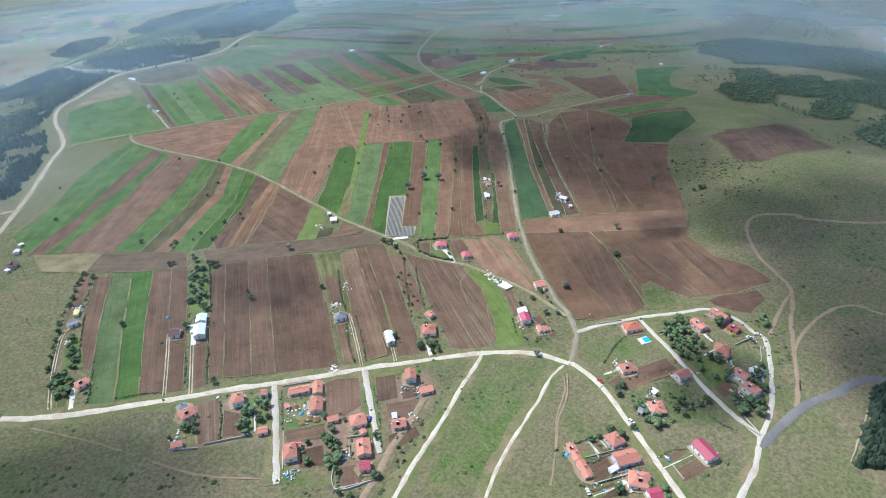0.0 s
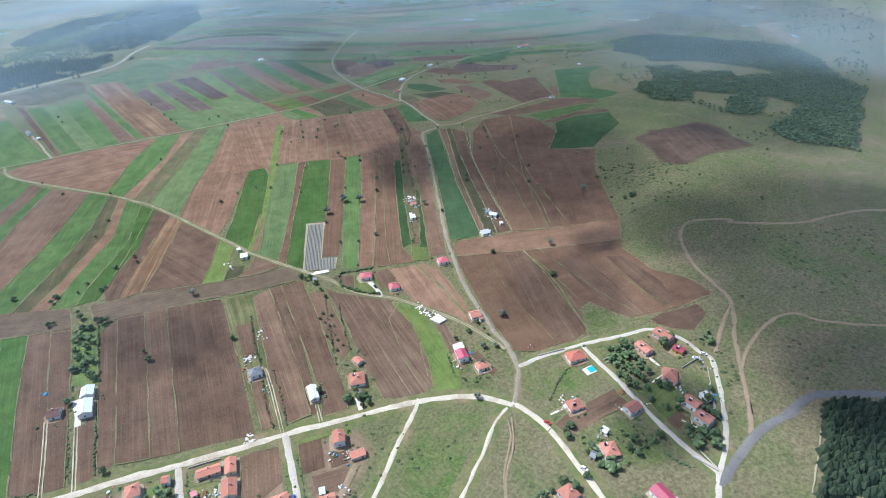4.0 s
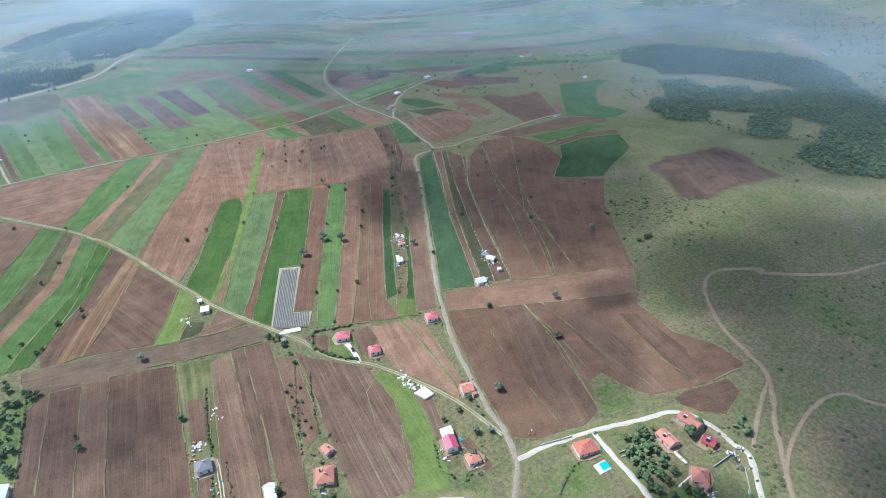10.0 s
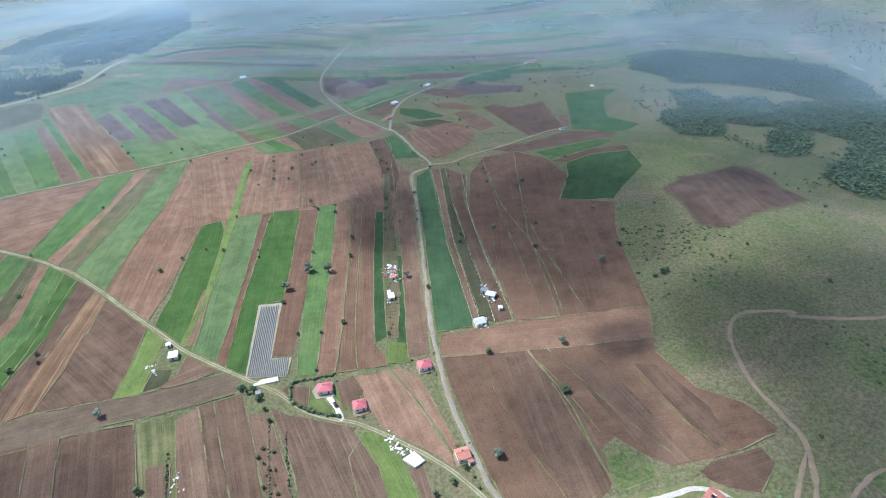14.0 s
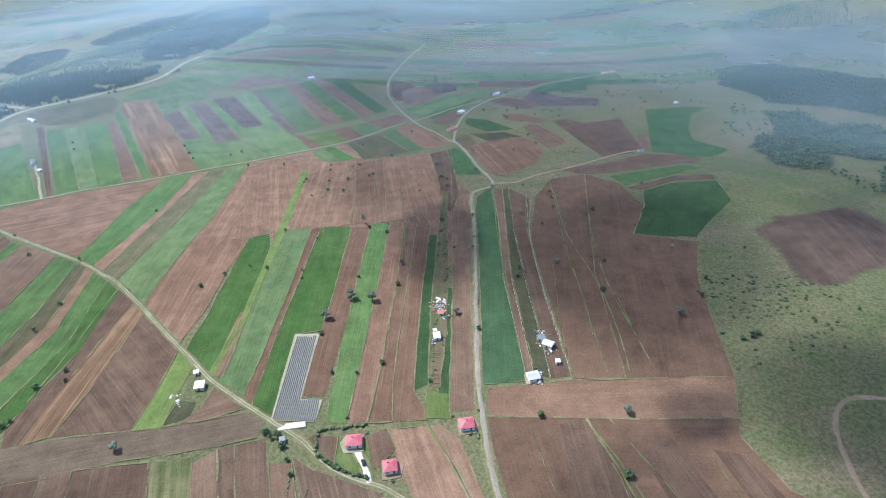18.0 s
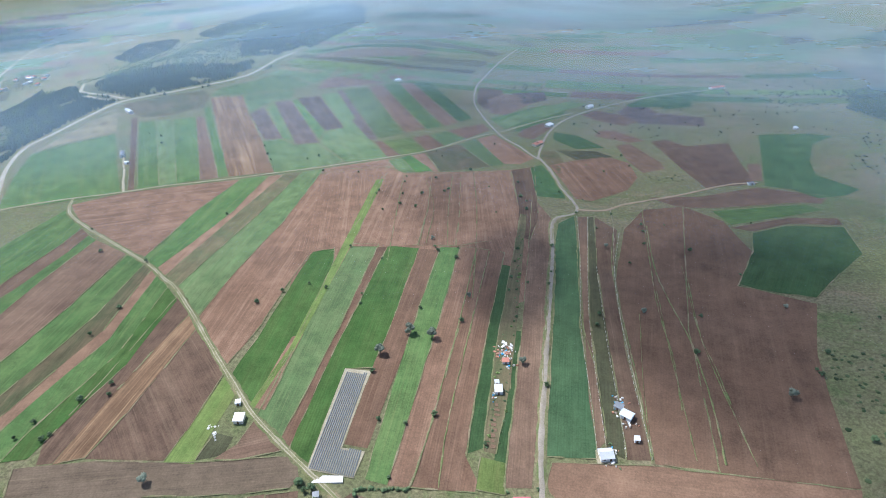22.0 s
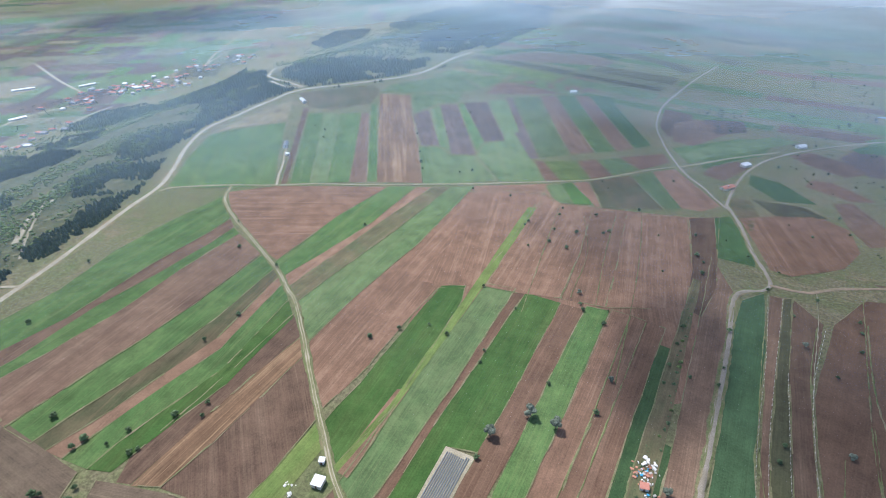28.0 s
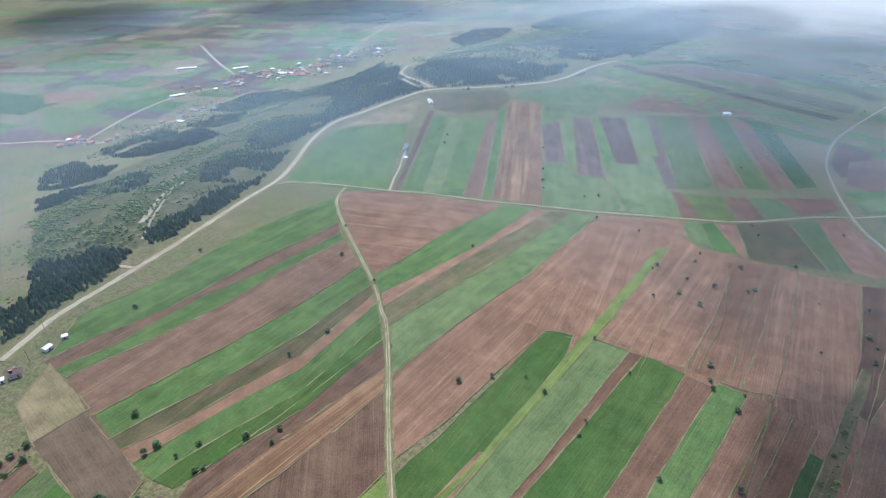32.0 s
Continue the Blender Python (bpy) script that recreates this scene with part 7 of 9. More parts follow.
def slopes(bm, faces, thick):
    """Roof slopes with UVs in metres up the slope, given thickness below."""
    uv = bm.loops.layers.uv.verify()
    for pts in faces:
        p = [Vector(q) for q in pts]
        f = bm.faces.new([bm.verts.new(q) for q in p])
        along = (p[1] - p[0]).normalized()
        f.normal_update()
        up = f.normal.cross(along)
        for l, q in zip(f.loops, p):
            l[uv].uv = ((q - p[0]).dot(along), (q - p[0]).dot(up))
        low = [bm.verts.new(q - Vector((0, 0, thick))) for q in p]
        g = bm.faces.new(low[::-1])
        for l in g.loops:
            l[uv].uv = (0, 0)
        for i in range(len(p)):
            j = (i + 1) % len(p)
            s = bm.faces.new((f.verts[i], low[i], low[j], f.verts[j]))
            for l in s.loops:
                l[uv].uv = (0, 0)


WORDS = {"salmon": "salmon-red tiled", "redbrown": "red-brown tiled", "pinkred": "pinkish red metal", "magenta": "magenta metal", "maroon": "maroon", "brown": "dark brown", "slate": "grey sheet-metal", "metal": "white sheet-metal", "bluewhite": "pale blue sheet-metal", "yellow": "yellow sheet-metal"}
SIDES = {"white": "white", "cream": "cream", "bluewall": "pale blue", "pinkwall": "pink", "yellowwall": "yellow"}
house_rng = random.Random(9)


def window(parent, m, w, h):
    bm = bmesh.new()
    t = 0.09
    for a in ((-w / 2, 0, w / 2, t), (-w / 2, h - t, w / 2, h), (-w / 2, t, -w / 2 + t, h - t), (w / 2 - t, t, w / 2, h - t), (-t / 2, t, t / 2, h - t)):
        box(bm, a[0], -0.05, a[1], a[2], 0.03, a[3])
    ob = part("window", bm, FRAME_MAT, parent)
    ob.matrix_basis = m
    bm = bmesh.new()
    box(bm, -w / 2 + t, -0.02, t, w / 2 - t, 0.0, h - t)
    part("pane", bm, WINDOW_GLASS, ob, "dark window glass")


def house(style, roof, wall, x, y, turn, long, deep, high):
    rng = house_rng
    small = style == "shed" or long * deep < 30
    name = "shed" if small else "hall" if roof in ("bluewhite",) or (roof == "metal" and long > 10) else "house"
    label = "%s %s with %s walls and a %s roof" % ("small" if small else "single" if high < 3.8 else "two-storey", {"shed": "outbuilding", "hall": "farm hall", "house": "village house"}[name], SIDES[wall], WORDS[roof])
    top = tagged(new(name), label.replace("single ", ""), name if name != "hall" else "barn", "village buildings")
    high *= 0.88
    w, d = long * 0.46, deep * 0.45
    long, deep = 2 * w, 2 * d
    z0 = min(level(x + a, y + b) for a in (-w, w) for b in (-d, d))
    zc = level(x, y)
    top.matrix_basis = pose(x, y, zc, 0, 0, turn)
    bm = bmesh.new()
    rise = {"hip": 0.42, "gable": 0.40, "shed": 0.16}[style] * d
    box(bm, -w, -d, min(-0.6, z0 - zc - 0.6), w, d, high)
    if style == "gable":
        for s in (-w, w):
            a = [bm.verts.new((s, -d, high)), bm.verts.new((s, d, high)), bm.verts.new((s, 0, high + rise))]
            b = [bm.verts.new((s * 0.97, q.co.y, q.co.z)) for q in a]
            bm.faces.new(a if s > 0 else a[::-1])
            bm.faces.new(b[::-1] if s > 0 else b)
    part("wall", bm, WALLS[wall], top)
    o = 0.25 if small else 0.42
    W, D, e = w + o, d + o, high - 0.12
    bm = bmesh.new()
    if style == "hip":
        r = max(W - D, 0.25)
        t = e + rise + 0.35
        slopes(bm, [((-W, -D, e), (W, -D, e), (r, 0, t), (-r, 0, t)), ((W, D, e), (-W, D, e), (-r, 0, t), (r, 0, t)), ((W, -D, e), (W, D, e), (r, 0, t)), ((-W, D, e), (-W, -D, e), (-r, 0, t))], 0.14)
    elif style == "gable":
        t = high + rise + 0.16
        e = high + 0.16 - rise * o / d
        r = W
        slopes(bm, [((-W, -D, e), (W, -D, e), (W, 0, t), (-W, 0, t)), ((W, D, e), (-W, D, e), (-W, 0, t), (W, 0, t))], 0.14)
    else:
        t = high + rise + 0.1
        slopes(bm, [((-W, -D, high + 0.08), (W, -D, high + 0.08), (W, D, t + rise), (-W, D, t + rise))], 0.12)
        r = 0
    roof_ob = part("roof", bm, ROOFS[roof], top)
    if r > 0.3:
        bm = bmesh.new()
        limb(bm, (-r, 0, t), (r, 0, t), 0.13, 0.13, 6)
        part("ridge_cap", bm, ROOFS[roof], roof_ob)
    if style == "shed":
        bm = bmesh.new()
        box(bm, -w, d - 0.15, high - 0.02, w, d, t + rise - 0.16)
        part("back_wall", bm, WALLS[wall], top)
    # openings on the long sides
    n = max(1, int(long / 3.2))
    floors = (0.9,) if high < 3.8 else (0.9, 3.0) if high >= 4.5 else (1.1,)
    for s, a in ((-1, 0), (1, 180)):
        for k in range(n):
            px = -w + long * (k + 0.5) / n
            for z in floors:
                if s < 0 and k == n // 2 and z == floors[0]:
                    bm = bmesh.new()
                    box(bm, px - 0.5, -d - 0.06, -0.02, px + 0.5, -d + 0.02, 2.05)
                    part("door", bm, DOOR_MAT, top)
                elif not small or k == 0:
                    window(top, pose(px, s * d, z, 0, 0, a), 1.3, min(1.3, high - z - 0.3))
    for s, a in ((-1, -90), (1, 90)):
        if not small:
            window(top, pose(s * w, 0, floors[0], 0, 0, a), 1.2, min(1.3, high - floors[0] - 0.3))
    if not small and roof in ("salmon", "redbrown", "pinkred", "brown", "maroon", "slate"):
        bm = bmesh.new()
        cx = rng.uniform(-0.4, 0.4) * w
        box(bm, cx - 0.28, 0.5, high + 0.1, cx + 0.28, 1.06, high + rise + 1.0)
        chimney = part("chimney", bm, CHIMNEY_MAT, top)
        bm = bmesh.new()
        box(bm, cx - 0.36, 0.42, high + rise + 1.002, cx + 0.36, 1.14, high + rise + 1.1)
        part("cap", bm, STONE_MAT, chimney)
        if rng.random() < 0.6:
            bm = bmesh.new()
            sx = -cx * 0.8 - 0.8
            zb = e + (D - d * 0.45) / D * (t - e)
            v = [bm.verts.new(q) for q in ((sx - 0.9, -d * 0.45 - 0.7, zb + 0.05), (sx + 0.9, -d * 0.45 - 0.7, zb + 0.05), (sx + 0.9, -d * 0.45 + 0.5, zb + 1.05), (sx - 0.9, -d * 0.45 + 0.5, zb + 1.05))]
            f = bm.faces.new(v)
            bmesh.ops.solidify(bm, geom=[f], thickness=0.06)
            heater = part("solar_heater", bm, PANEL_MAT, top, "dark solar water heater panel")
            bm = bmesh.new()
            limb(bm, (sx - 0.9, -d * 0.45 + 0.6, zb + 1.15), (sx + 0.9, -d * 0.45 + 0.6, zb + 1.15), 0.24, 0.24, 8)
            part("tank", bm, FRAME_MAT, heater, "white water tank")
    if y < 470 and x > -300 and not small:
        yard(x, y, turn, w, d, rng)
    return top


def yard(x, y, turn, w, d, rng):
    """Trodden ground, paving and bushes round a house."""
    a = radians(turn)
    spin = lambda u, v: (x + u * math.cos(a) - v * math.sin(a), y + u * math.sin(a) + v * math.cos(a))
    k = rng.uniform(0.8, 2.4)
    s = -1 if rng.random() < 0.5 else 1
    LIFT[0] += 0.001
    rim = [spin(u + rng.uniform(-0.5, 0.5), v + rng.uniform(-0.5, 0.5)) for u, v in ((-w - 1.5, -d - k), (0, -d - k - 0.6), (w + 1.2, -d - k), (w + 1.4 + k * (s > 0), 0), (w + 1.2, d + 1.3), (0, d + 1.6), (-w - 1.2, d + 1.3), (-w - 1.4 - k * (s < 0), 0))]
    ob = new("yard", mesh_of("yard", drape(rim, 5, LIFT[0] + 0.02), PLAIN[rng.choice(("dirt_track", "dirt_track", "dirt_track", "track"))]))
    tagged(ob, "trodden pale yard round a village house", "yard", kind="structure")
    for _ in range(rng.randint(2, 5)):
        u, v = rng.uniform(-w - 5, w + 5), rng.choice((-1, 1)) * (d + rng.uniform(1.5, 6))
        bush(*spin(u, v), rng.uniform(0.6, 1.5), rng)


BUSH = []


def bush(x, y, s, rng):
    if not BUSH:
        for i in range(4):
            r = random.Random(60 + i)
            vs, fs, n = [], [], 0
            for _ in range(6):
                v, f = clump_template(r, 2, 0.85)
                q = r.uniform(0.3, 0.55)
                vs.append(v * q + np.array((r.uniform(-0.5, 0.5), r.uniform(-0.5, 0.5), r.uniform(0.25, 0.7))))
                fs.append(f + n)
                n += len(v)
            me = bpy.data.meshes.new("bush")
            me.from_pydata(np.concatenate(vs).tolist(), [], np.concatenate(fs).tolist())
            me.materials.append(LEAF["round" if i else "scrub"])
            BUSH.append(me)
    ob = tagged(new("bush", rng.choice(BUSH)), "leafy green garden bush beside a house", "bush", "garden bushes")
    ob.matrix_basis = pose(x, y, level(x, y) - 0.1, 0, 0, rng.uniform(0, 360)) @ Matrix.Diagonal((s, s, s, 1))


house("hip", "salmon", "white", -232.1, 265.7, 46.5, 7.3, 7.0, 3)
house("gable", "slate", "white", -268.9, 323.6, 39.6, 6.5, 6.0, 3)
house("shed", "yellow", "white", -272.5, 335.7, 103.9, 6.0, 3.2, 2.3)
house("gable", "brown", "white", -192.7, 313.2, 10.7, 6.7, 8.0, 3)
house("gable", "bluewhite", "white", -176.1, 314.7, 105.6, 13.2, 8.0, 4)
house("gable", "bluewhite", "white", -179.3, 327.7, 103.7, 8.8, 7.5, 3.6)
house("hip", "slate", "white", -81.5, 333.3, 18.7, 8.2, 8.0, 3.5)
house("gable", "metal", "white", -44.6, 312.3, -75.5, 12.9, 5.5, 3)
house("hip", "salmon", "white", -17.3, 320.1, -87.2, 11.1, 10.0, 3.2)
house("gable", "salmon", "white", -16.7, 336.5, -52.6, 6.2, 5.0, 2.6)
house("hip", "salmon", "white", -158.6, 242.3, 40.3, 8.9, 9.0, 3)
house("shed", "salmon", "white", -155.9, 219.3, 18.5, 6.4, 4.0, 2.4)
house("hip", "salmon", "white", -131.9, 253.0, -71.5, 8.6, 7.0, 5)
house("gable", "salmon", "bluewall", -117.5, 258.6, 8.1, 4.0, 5.0, 4)
house("gable", "salmon", "white", -111.3, 230.1, 13.2, 5.9, 5.0, 2.8)
house("gable", "salmon", "cream", -96.9, 262.2, 14.4, 12.7, 6.0, 3)
house("gable", "salmon", "cream", -86.0, 264.4, -80.0, 10.7, 6.0, 3)
house("gable", "salmon", "cream", -84.3, 250.2, -81.4, 11.4, 8.0, 3.2)
house("shed", "salmon", "cream", -72.7, 239.5, 15.3, 6.9, 4.0, 2.4)
house("hip", "salmon", "white", -57.7, 238.4, 16.1, 9.7, 9.0, 3.5)
house("gable", "salmon", "cream", -52.1, 218.1, -78.7, 11.3, 8.0, 3.4)
house("gable", "magenta", "white", -50.0, 205.8, 7.4, 5.7, 6.0, 3.2)
house("hip", "salmon", "white", -92.0, 214.7, -74.3, 11.2, 7.5, 4.5)
house("gable", "salmon", "white", -28.5, 275.0, -83.1, 9.1, 7.0, 5)
house("shed", "salmon", "cream", -18.1, 263.3, 15.4, 8.8, 5.0, 2.6)
house("gable", "salmon", "white", -33.5, 236.2, 12.2, 8.0, 7.0, 3)
house("shed", "bluewhite", "white", -36.7, 242.2, 8.4, 3.0, 4.0, 2.6)
house("hip", "redbrown", "cream", 123.1, 312.7, 9.5, 11.9, 9.0, 3.5)
house("gable", "salmon", "pinkwall", 167.1, 308.8, -70.1, 11.0, 7.0, 3.5)
house("gable", "salmon", "pinkwall", 183.8, 316.4, -61.2, 12.5, 8.0, 4)
house("gable", "maroon", "yellowwall", 187.3, 302.3, -48.5, 6.8, 6.0, 3)
house("hip", "salmon", "white", 172.8, 284.3, -25.8, 8.3, 10.0, 3.2)
house("gable", "salmon", "white", 172.7, 278.5, -64.1, 3.1, 4.0, 2.5)
house("hip", "salmon", "white", 109.6, 274.9, 9.8, 9.1, 8.0, 3)
house("gable", "salmon", "white", 140.6, 264.8, 22.0, 9.1, 7.0, 4)
house("gable", "salmon", "white", 174.0, 260.2, -61.2, 9.4, 7.0, 4.5)
house("gable", "salmon", "white", 174.9, 248.3, -59.3, 9.1, 7.0, 4.5)
house("hip", "salmon", "bluewall", 117.3, 240.1, -89.2, 9.8, 9.0, 3.5)
house("gable", "slate", "cream", 107.8, 239.2, -40.3, 3.1, 5.0, 2.4)
house("shed", "metal", "white", 119.6, 253.5, -51.9, 3.9, 4.0, 2.4)
house("gable", "magenta", "white", 131.8, 207.3, -69.7, 13.3, 8.0, 4)
house("hip", "salmon", "bluewall", 87.2, 218.9, -65.9, 8.7, 9.0, 3.6)
house("gable", "salmon", "bluewall", 89.7, 205.8, 13.6, 13.6, 9.0, 4)
house("hip", "salmon", "white", 92.4, 191.5, -12.9, 11.0, 10.0, 4)
house("gable", "salmon", "cream", 63.5, 212.3, -75.8, 11.8, 4.5, 2.6)
house("gable", "salmon", "cream", 66.5, 200.5, -76.8, 11.5, 4.5, 2.6)
house("gable", "magenta", "white", 97.5, 182.0, 10.1, 6.9, 8.0, 3.5)
house("shed", "metal", "white", 184.1, 263.1, -80.0, 6.6, 5.0, 2.6)
house("hip", "pinkred", "white", -8.0, 424.2, 4.2, 9.1, 8.0, 3.2)
house("hip", "pinkred", "white", 12.9, 408.5, 9.2, 7.3, 8.0, 3.2)
house("hip", "pinkred", "white", 54.0, 434.2, 7.9, 8.4, 8.0, 3.2)
house("gable", "salmon", "white", 67.4, 366.7, 10.3, 7.4, 8.0, 3.2)
house("shed", "salmon", "white", 70.9, 362.8, 19.9, 3.0, 4.0, 2.4)
house("gable", "magenta", "white", 51.7, 329.4, -81.9, 9.2, 7.0, 4)
house("shed", "metal", "white", 50.6, 337.1, -81.8, 6.3, 7.0, 3)
house("hip", "salmon", "white", 62.4, 318.1, 14.2, 7.2, 7.0, 3.2)
house("shed", "metal", "white", 37.0, 506.5, 8.1, 4.8, 6.0, 2.6)
house("gable", "metal", "white", 95.6, 467.4, 12.6, 7.3, 7.0, 3)
house("gable", "bluewhite", "white", 109.0, 495.2, -31.3, 6.7, 5.5, 3)
house("shed", "metal", "white", 112.5, 479.1, 1.9, 3.0, 3.0, 2.4)
house("shed", "metal", "cream", -105.8, 463.9, 8.1, 6.0, 6.0, 2.6)
house("shed", "metal", "white", -111.7, 475.0, 19.0, 3.0, 3.0, 2.2)
house("shed", "slate", "cream", -47.5, 425.5, 19.0, 3.0, 3.0, 2.2)
house("gable", "brown", "cream", -361.9, 402.8, 71.5, 7.2, 8.0, 3.4)
house("gable", "metal", "white", -372.4, 424.9, 110.5, 5.9, 4.5, 2.6)
house("shed", "metal", "white", -361.4, 395.4, 71.3, 3.0, 3.5, 2.4)
house("shed", "metal", "cream", -376.0, 437.0, 63.3, 4.0, 3.0, 2.4)
house("gable", "slate", "white", -435.4, 836.3, 124.5, 18.0, 5.0, 2.8)
house("shed", "metal", "white", -413.5, 812.8, 63.8, 4.1, 4.0, 2.4)
house("gable", "metal", "white", -528.0, 987.5, -38.3, 21.7, 6.0, 3)
house("gable", "salmon", "cream", 53.5, 945.1, 50.4, 15.5, 7.0, 3)
house("shed", "metal", "white", 68.6, 1030.4, 50.7, 11.7, 7.0, 3)
house("gable", "metal", "white", 128.6, 1138.6, 43.4, 11.8, 8.0, 3.5)
house("shed", "metal", "white", -193.6, 1254.2, 40.9, 11.1, 6.0, 3)
house("gable", "salmon", "white", 352.2, 1303.0, 26.4, 27.8, 9.0, 3.5)
house("shed", "metal", "white", 374.9, 1018.9, 38.0, 6.0, 5.0, 2.4)
house("shed", "slate", "white", 262.2, 814.2, 14.9, 6.5, 4.0, 1.8)
house("shed", "metal", "white", -1558.0, 1315.1, 73.3, 46.8, 9.0, 4)
house("shed", "metal", "white", -1685.8, 1216.4, 57.1, 59.7, 9.0, 4)
house("gable", "metal", "white", -1429.7, 1047.7, 78.2, 38.8, 10.0, 4)
house("hip", "slate", "white", -163.0, 247.1, 39.6, 5.0, 6.0, 2.7)
house("shed", "metal", "white", 81.7, 199.9, 28.4, 5.5, 3.0, 2.3)
house("shed", "pinkred", "white", -101.7, 249.1, 23.8, 3.0, 3.0, 2.3)
house("gable", "salmon", "white", -53.9, 230.3, -63.3, 3.7, 3.5, 2.4)
house("gable", "salmon", "white", -88.8, 220.2, 15.6, 3.1, 4.0, 2.6)
house("shed", "slate", "white", -120.8, 228.9, 26.9, 3.0, 3.0, 2.2)



# ---- far village in the valley ----
def far_house(x, y, turn, w, d, roof):
    top = tagged(new("house"), "distant village house with pale walls and %s roof" % WORDS[roof], "house", "valley village")
    top.matrix_basis = pose(x, y, level(x, y), 0, 0, turn)
    bm = bmesh.new()
    box(bm, -w, -d, -2, w, d, 4.2)
    part("wall", bm, WALLS["white"], top)
    bm = bmesh.new()
    W, D = w + 0.5, d + 0.5
    slopes(bm, [((-W, -D, 4.15), (W, -D, 4.15), (W - D * 0.7, 0, 6.4), (-W + D * 0.7, 0, 6.4)), ((W, D, 4.15), (-W, D, 4.15), (-W + D * 0.7, 0, 6.4), (W - D * 0.7, 0, 6.4)), ((W, -D, 4.15), (W, D, 4.15), (W - D * 0.7, 0, 6.4)), ((-W, D, 4.15), (-W, -D, 4.15), (-W + D * 0.7, 0, 6.4))], 0.2)
    part("roof", bm, ROOFS[roof], top)


vil_rng = random.Random(12)
for pts, count in ((((-1440, 1109), (-1432, 1222), (-1436, 1297), (-1385, 1375), (-1387, 1459), (-1420, 1623), (-1425, 1780)), 85), (((-1284, 712), (-1277, 764), (-1205, 847), (-1238, 939), (-1297, 1087)), 22)):
    for i in range(count):
        k = vil_rng.random() * (len(pts) - 1)
        a, b = pts[int(k)], pts[int(k) + 1]
        f = k - int(k)
        x = a[0] + (b[0] - a[0]) * f + vil_rng.gauss(0, 38 if count > 30 else 20)
        y = a[1] + (b[1] - a[1]) * f + vil_rng.gauss(0, 12)
        far_house(x, y, vil_rng.uniform(0, 180), vil_rng.uniform(5, 8), vil_rng.uniform(4, 5), vil_rng.choice(("salmon", "salmon", "redbrown", "metal", "slate")))



# ---- lavender rows ----
def lavender():
    n = Nodes("lavender_leaves")
    isl = n.coords("Object")
    LAV = n.done(n.mix(n.noise(isl, 1.2, 4.0, 0.7), (0.135, 0.145, 0.140), (0.215, 0.225, 0.225)), 0.9, n.noise(isl, 2.0, 4.0), 0.6, 0.2)
    outer = [(-57.4, 510.4), (-43.1, 510.5), (-44.3, 455.8), (-31.4, 455.2), (-33.1, 438.9), (-56.2, 440.3)]
    top = tagged(new("lavender_field"), "grey-violet lavender planted in rows on an L-shaped plot", "field")
    rng = random.Random(3)
    LIFT[0] += 0.05
    soil = drape(smoothed([(x * 1.0 + (1.2 if x > -45 else -1.2), y + (1.2 if y > 480 else -1.0)) for x, y in outer], 0.2), 12, LIFT[0])
    uv = soil.loops.layers.uv.new("rows")
    for f in soil.faces:
        for l in f.loops:
            l[uv].uv = (l.vert.co.x, l.vert.co.y)
    part("soil", soil, PLAIN["track"], top, "pale grassy soil between lavender rows")
    x = -56.2
    while x < -31.8:
        y0, y1 = 439.8 + (x + 56) * -0.06, 509.6 if x < -43.9 else 454.8
        bm = bmesh.new()
        rows = []
        y = y0
        while y <= y1:
            z = level(x, y) + LIFT[0]
            w = rng.uniform(0.30, 0.46)
            q = x + rng.uniform(-0.05, 0.05)
            rows.append([bm.verts.new((q + a * w, y, z + b)) for a, b in ((-1, 0.0), (-0.75, 0.38), (0, rng.uniform(0.45, 0.62)), (0.75, 0.38), (1, 0.0))])
            y += 1.6
        for a, b in zip(rows, rows[1:]):
            for k in range(4):
                bm.faces.new((a[k], a[k + 1], b[k + 1], b[k]))
        part("lavender_row", bm, LAV, top)
        x += 1.18


lavender()


# ---- yards ----
def garden_wall(pts, high=1.2, thick=0.35, mat=None, name="garden_wall", label="grey stone garden wall round a village plot", cat="wall"):
    line = curve_points(pts, 2.5) if len(pts) > 2 else [Vector((*pts[0], 0)).lerp(Vector((*pts[1], 0)), i / 8) for i in range(9)]
    bm = bmesh.new()
    rows = []
    for i, c in enumerate(line):
        d = (line[min(i + 1, len(line) - 1)] - line[max(i - 1, 0)]).normalized()
        s = Vector((-d.y, d.x, 0)) * thick / 2
        z = level(c.x, c.y)
        rows.append([bm.verts.new((c + s * a).to_tuple()[:2] + (z + b,)) for a, b in ((-1, -0.5), (-1, high), (1, high), (1, -0.5))])
    for a, b in zip(rows, rows[1:]):
        for k in range(3):
            bm.faces.new((a[k], b[k], b[k + 1], a[k + 1]))
    bm.faces.new(rows[0])
    bm.faces.new(rows[-1][::-1])
    bmesh.ops.recalc_face_normals(bm, faces=bm.faces)
    return tagged(new(name, mesh_of(name, bm, mat or STONE_MAT)), label, cat)


for a, b in (((-142.1, 220.9), (-120.3, 227.3)), ((-65.0, 191.8), (-43.7, 198.1)), ((-159.4, 217.1), (-144.2, 218.1)), ((73.8, 220.0), (76.3, 208.5)), ((68.8, 208.9), (90.0, 214.1)), ((69.5, 192.0), (94.4, 198.3)), ((191.7, 272.8), (184.7, 254.2)), ((100.6, 320.2), (118.8, 322.2)), ((139.5, 306.6), (158.0, 310.9)), ((157.0, 228.3), (165.5, 216.5)), ((182.7, 288.6), (196.8, 294.3)), ((115.5, 191.8), (112.9, 200.9)), ((-61.0, 227.3), (-51.6, 229.5)), ((-108.6, 266.7), (-92.5, 271.0))):
    garden_wall((a, b))


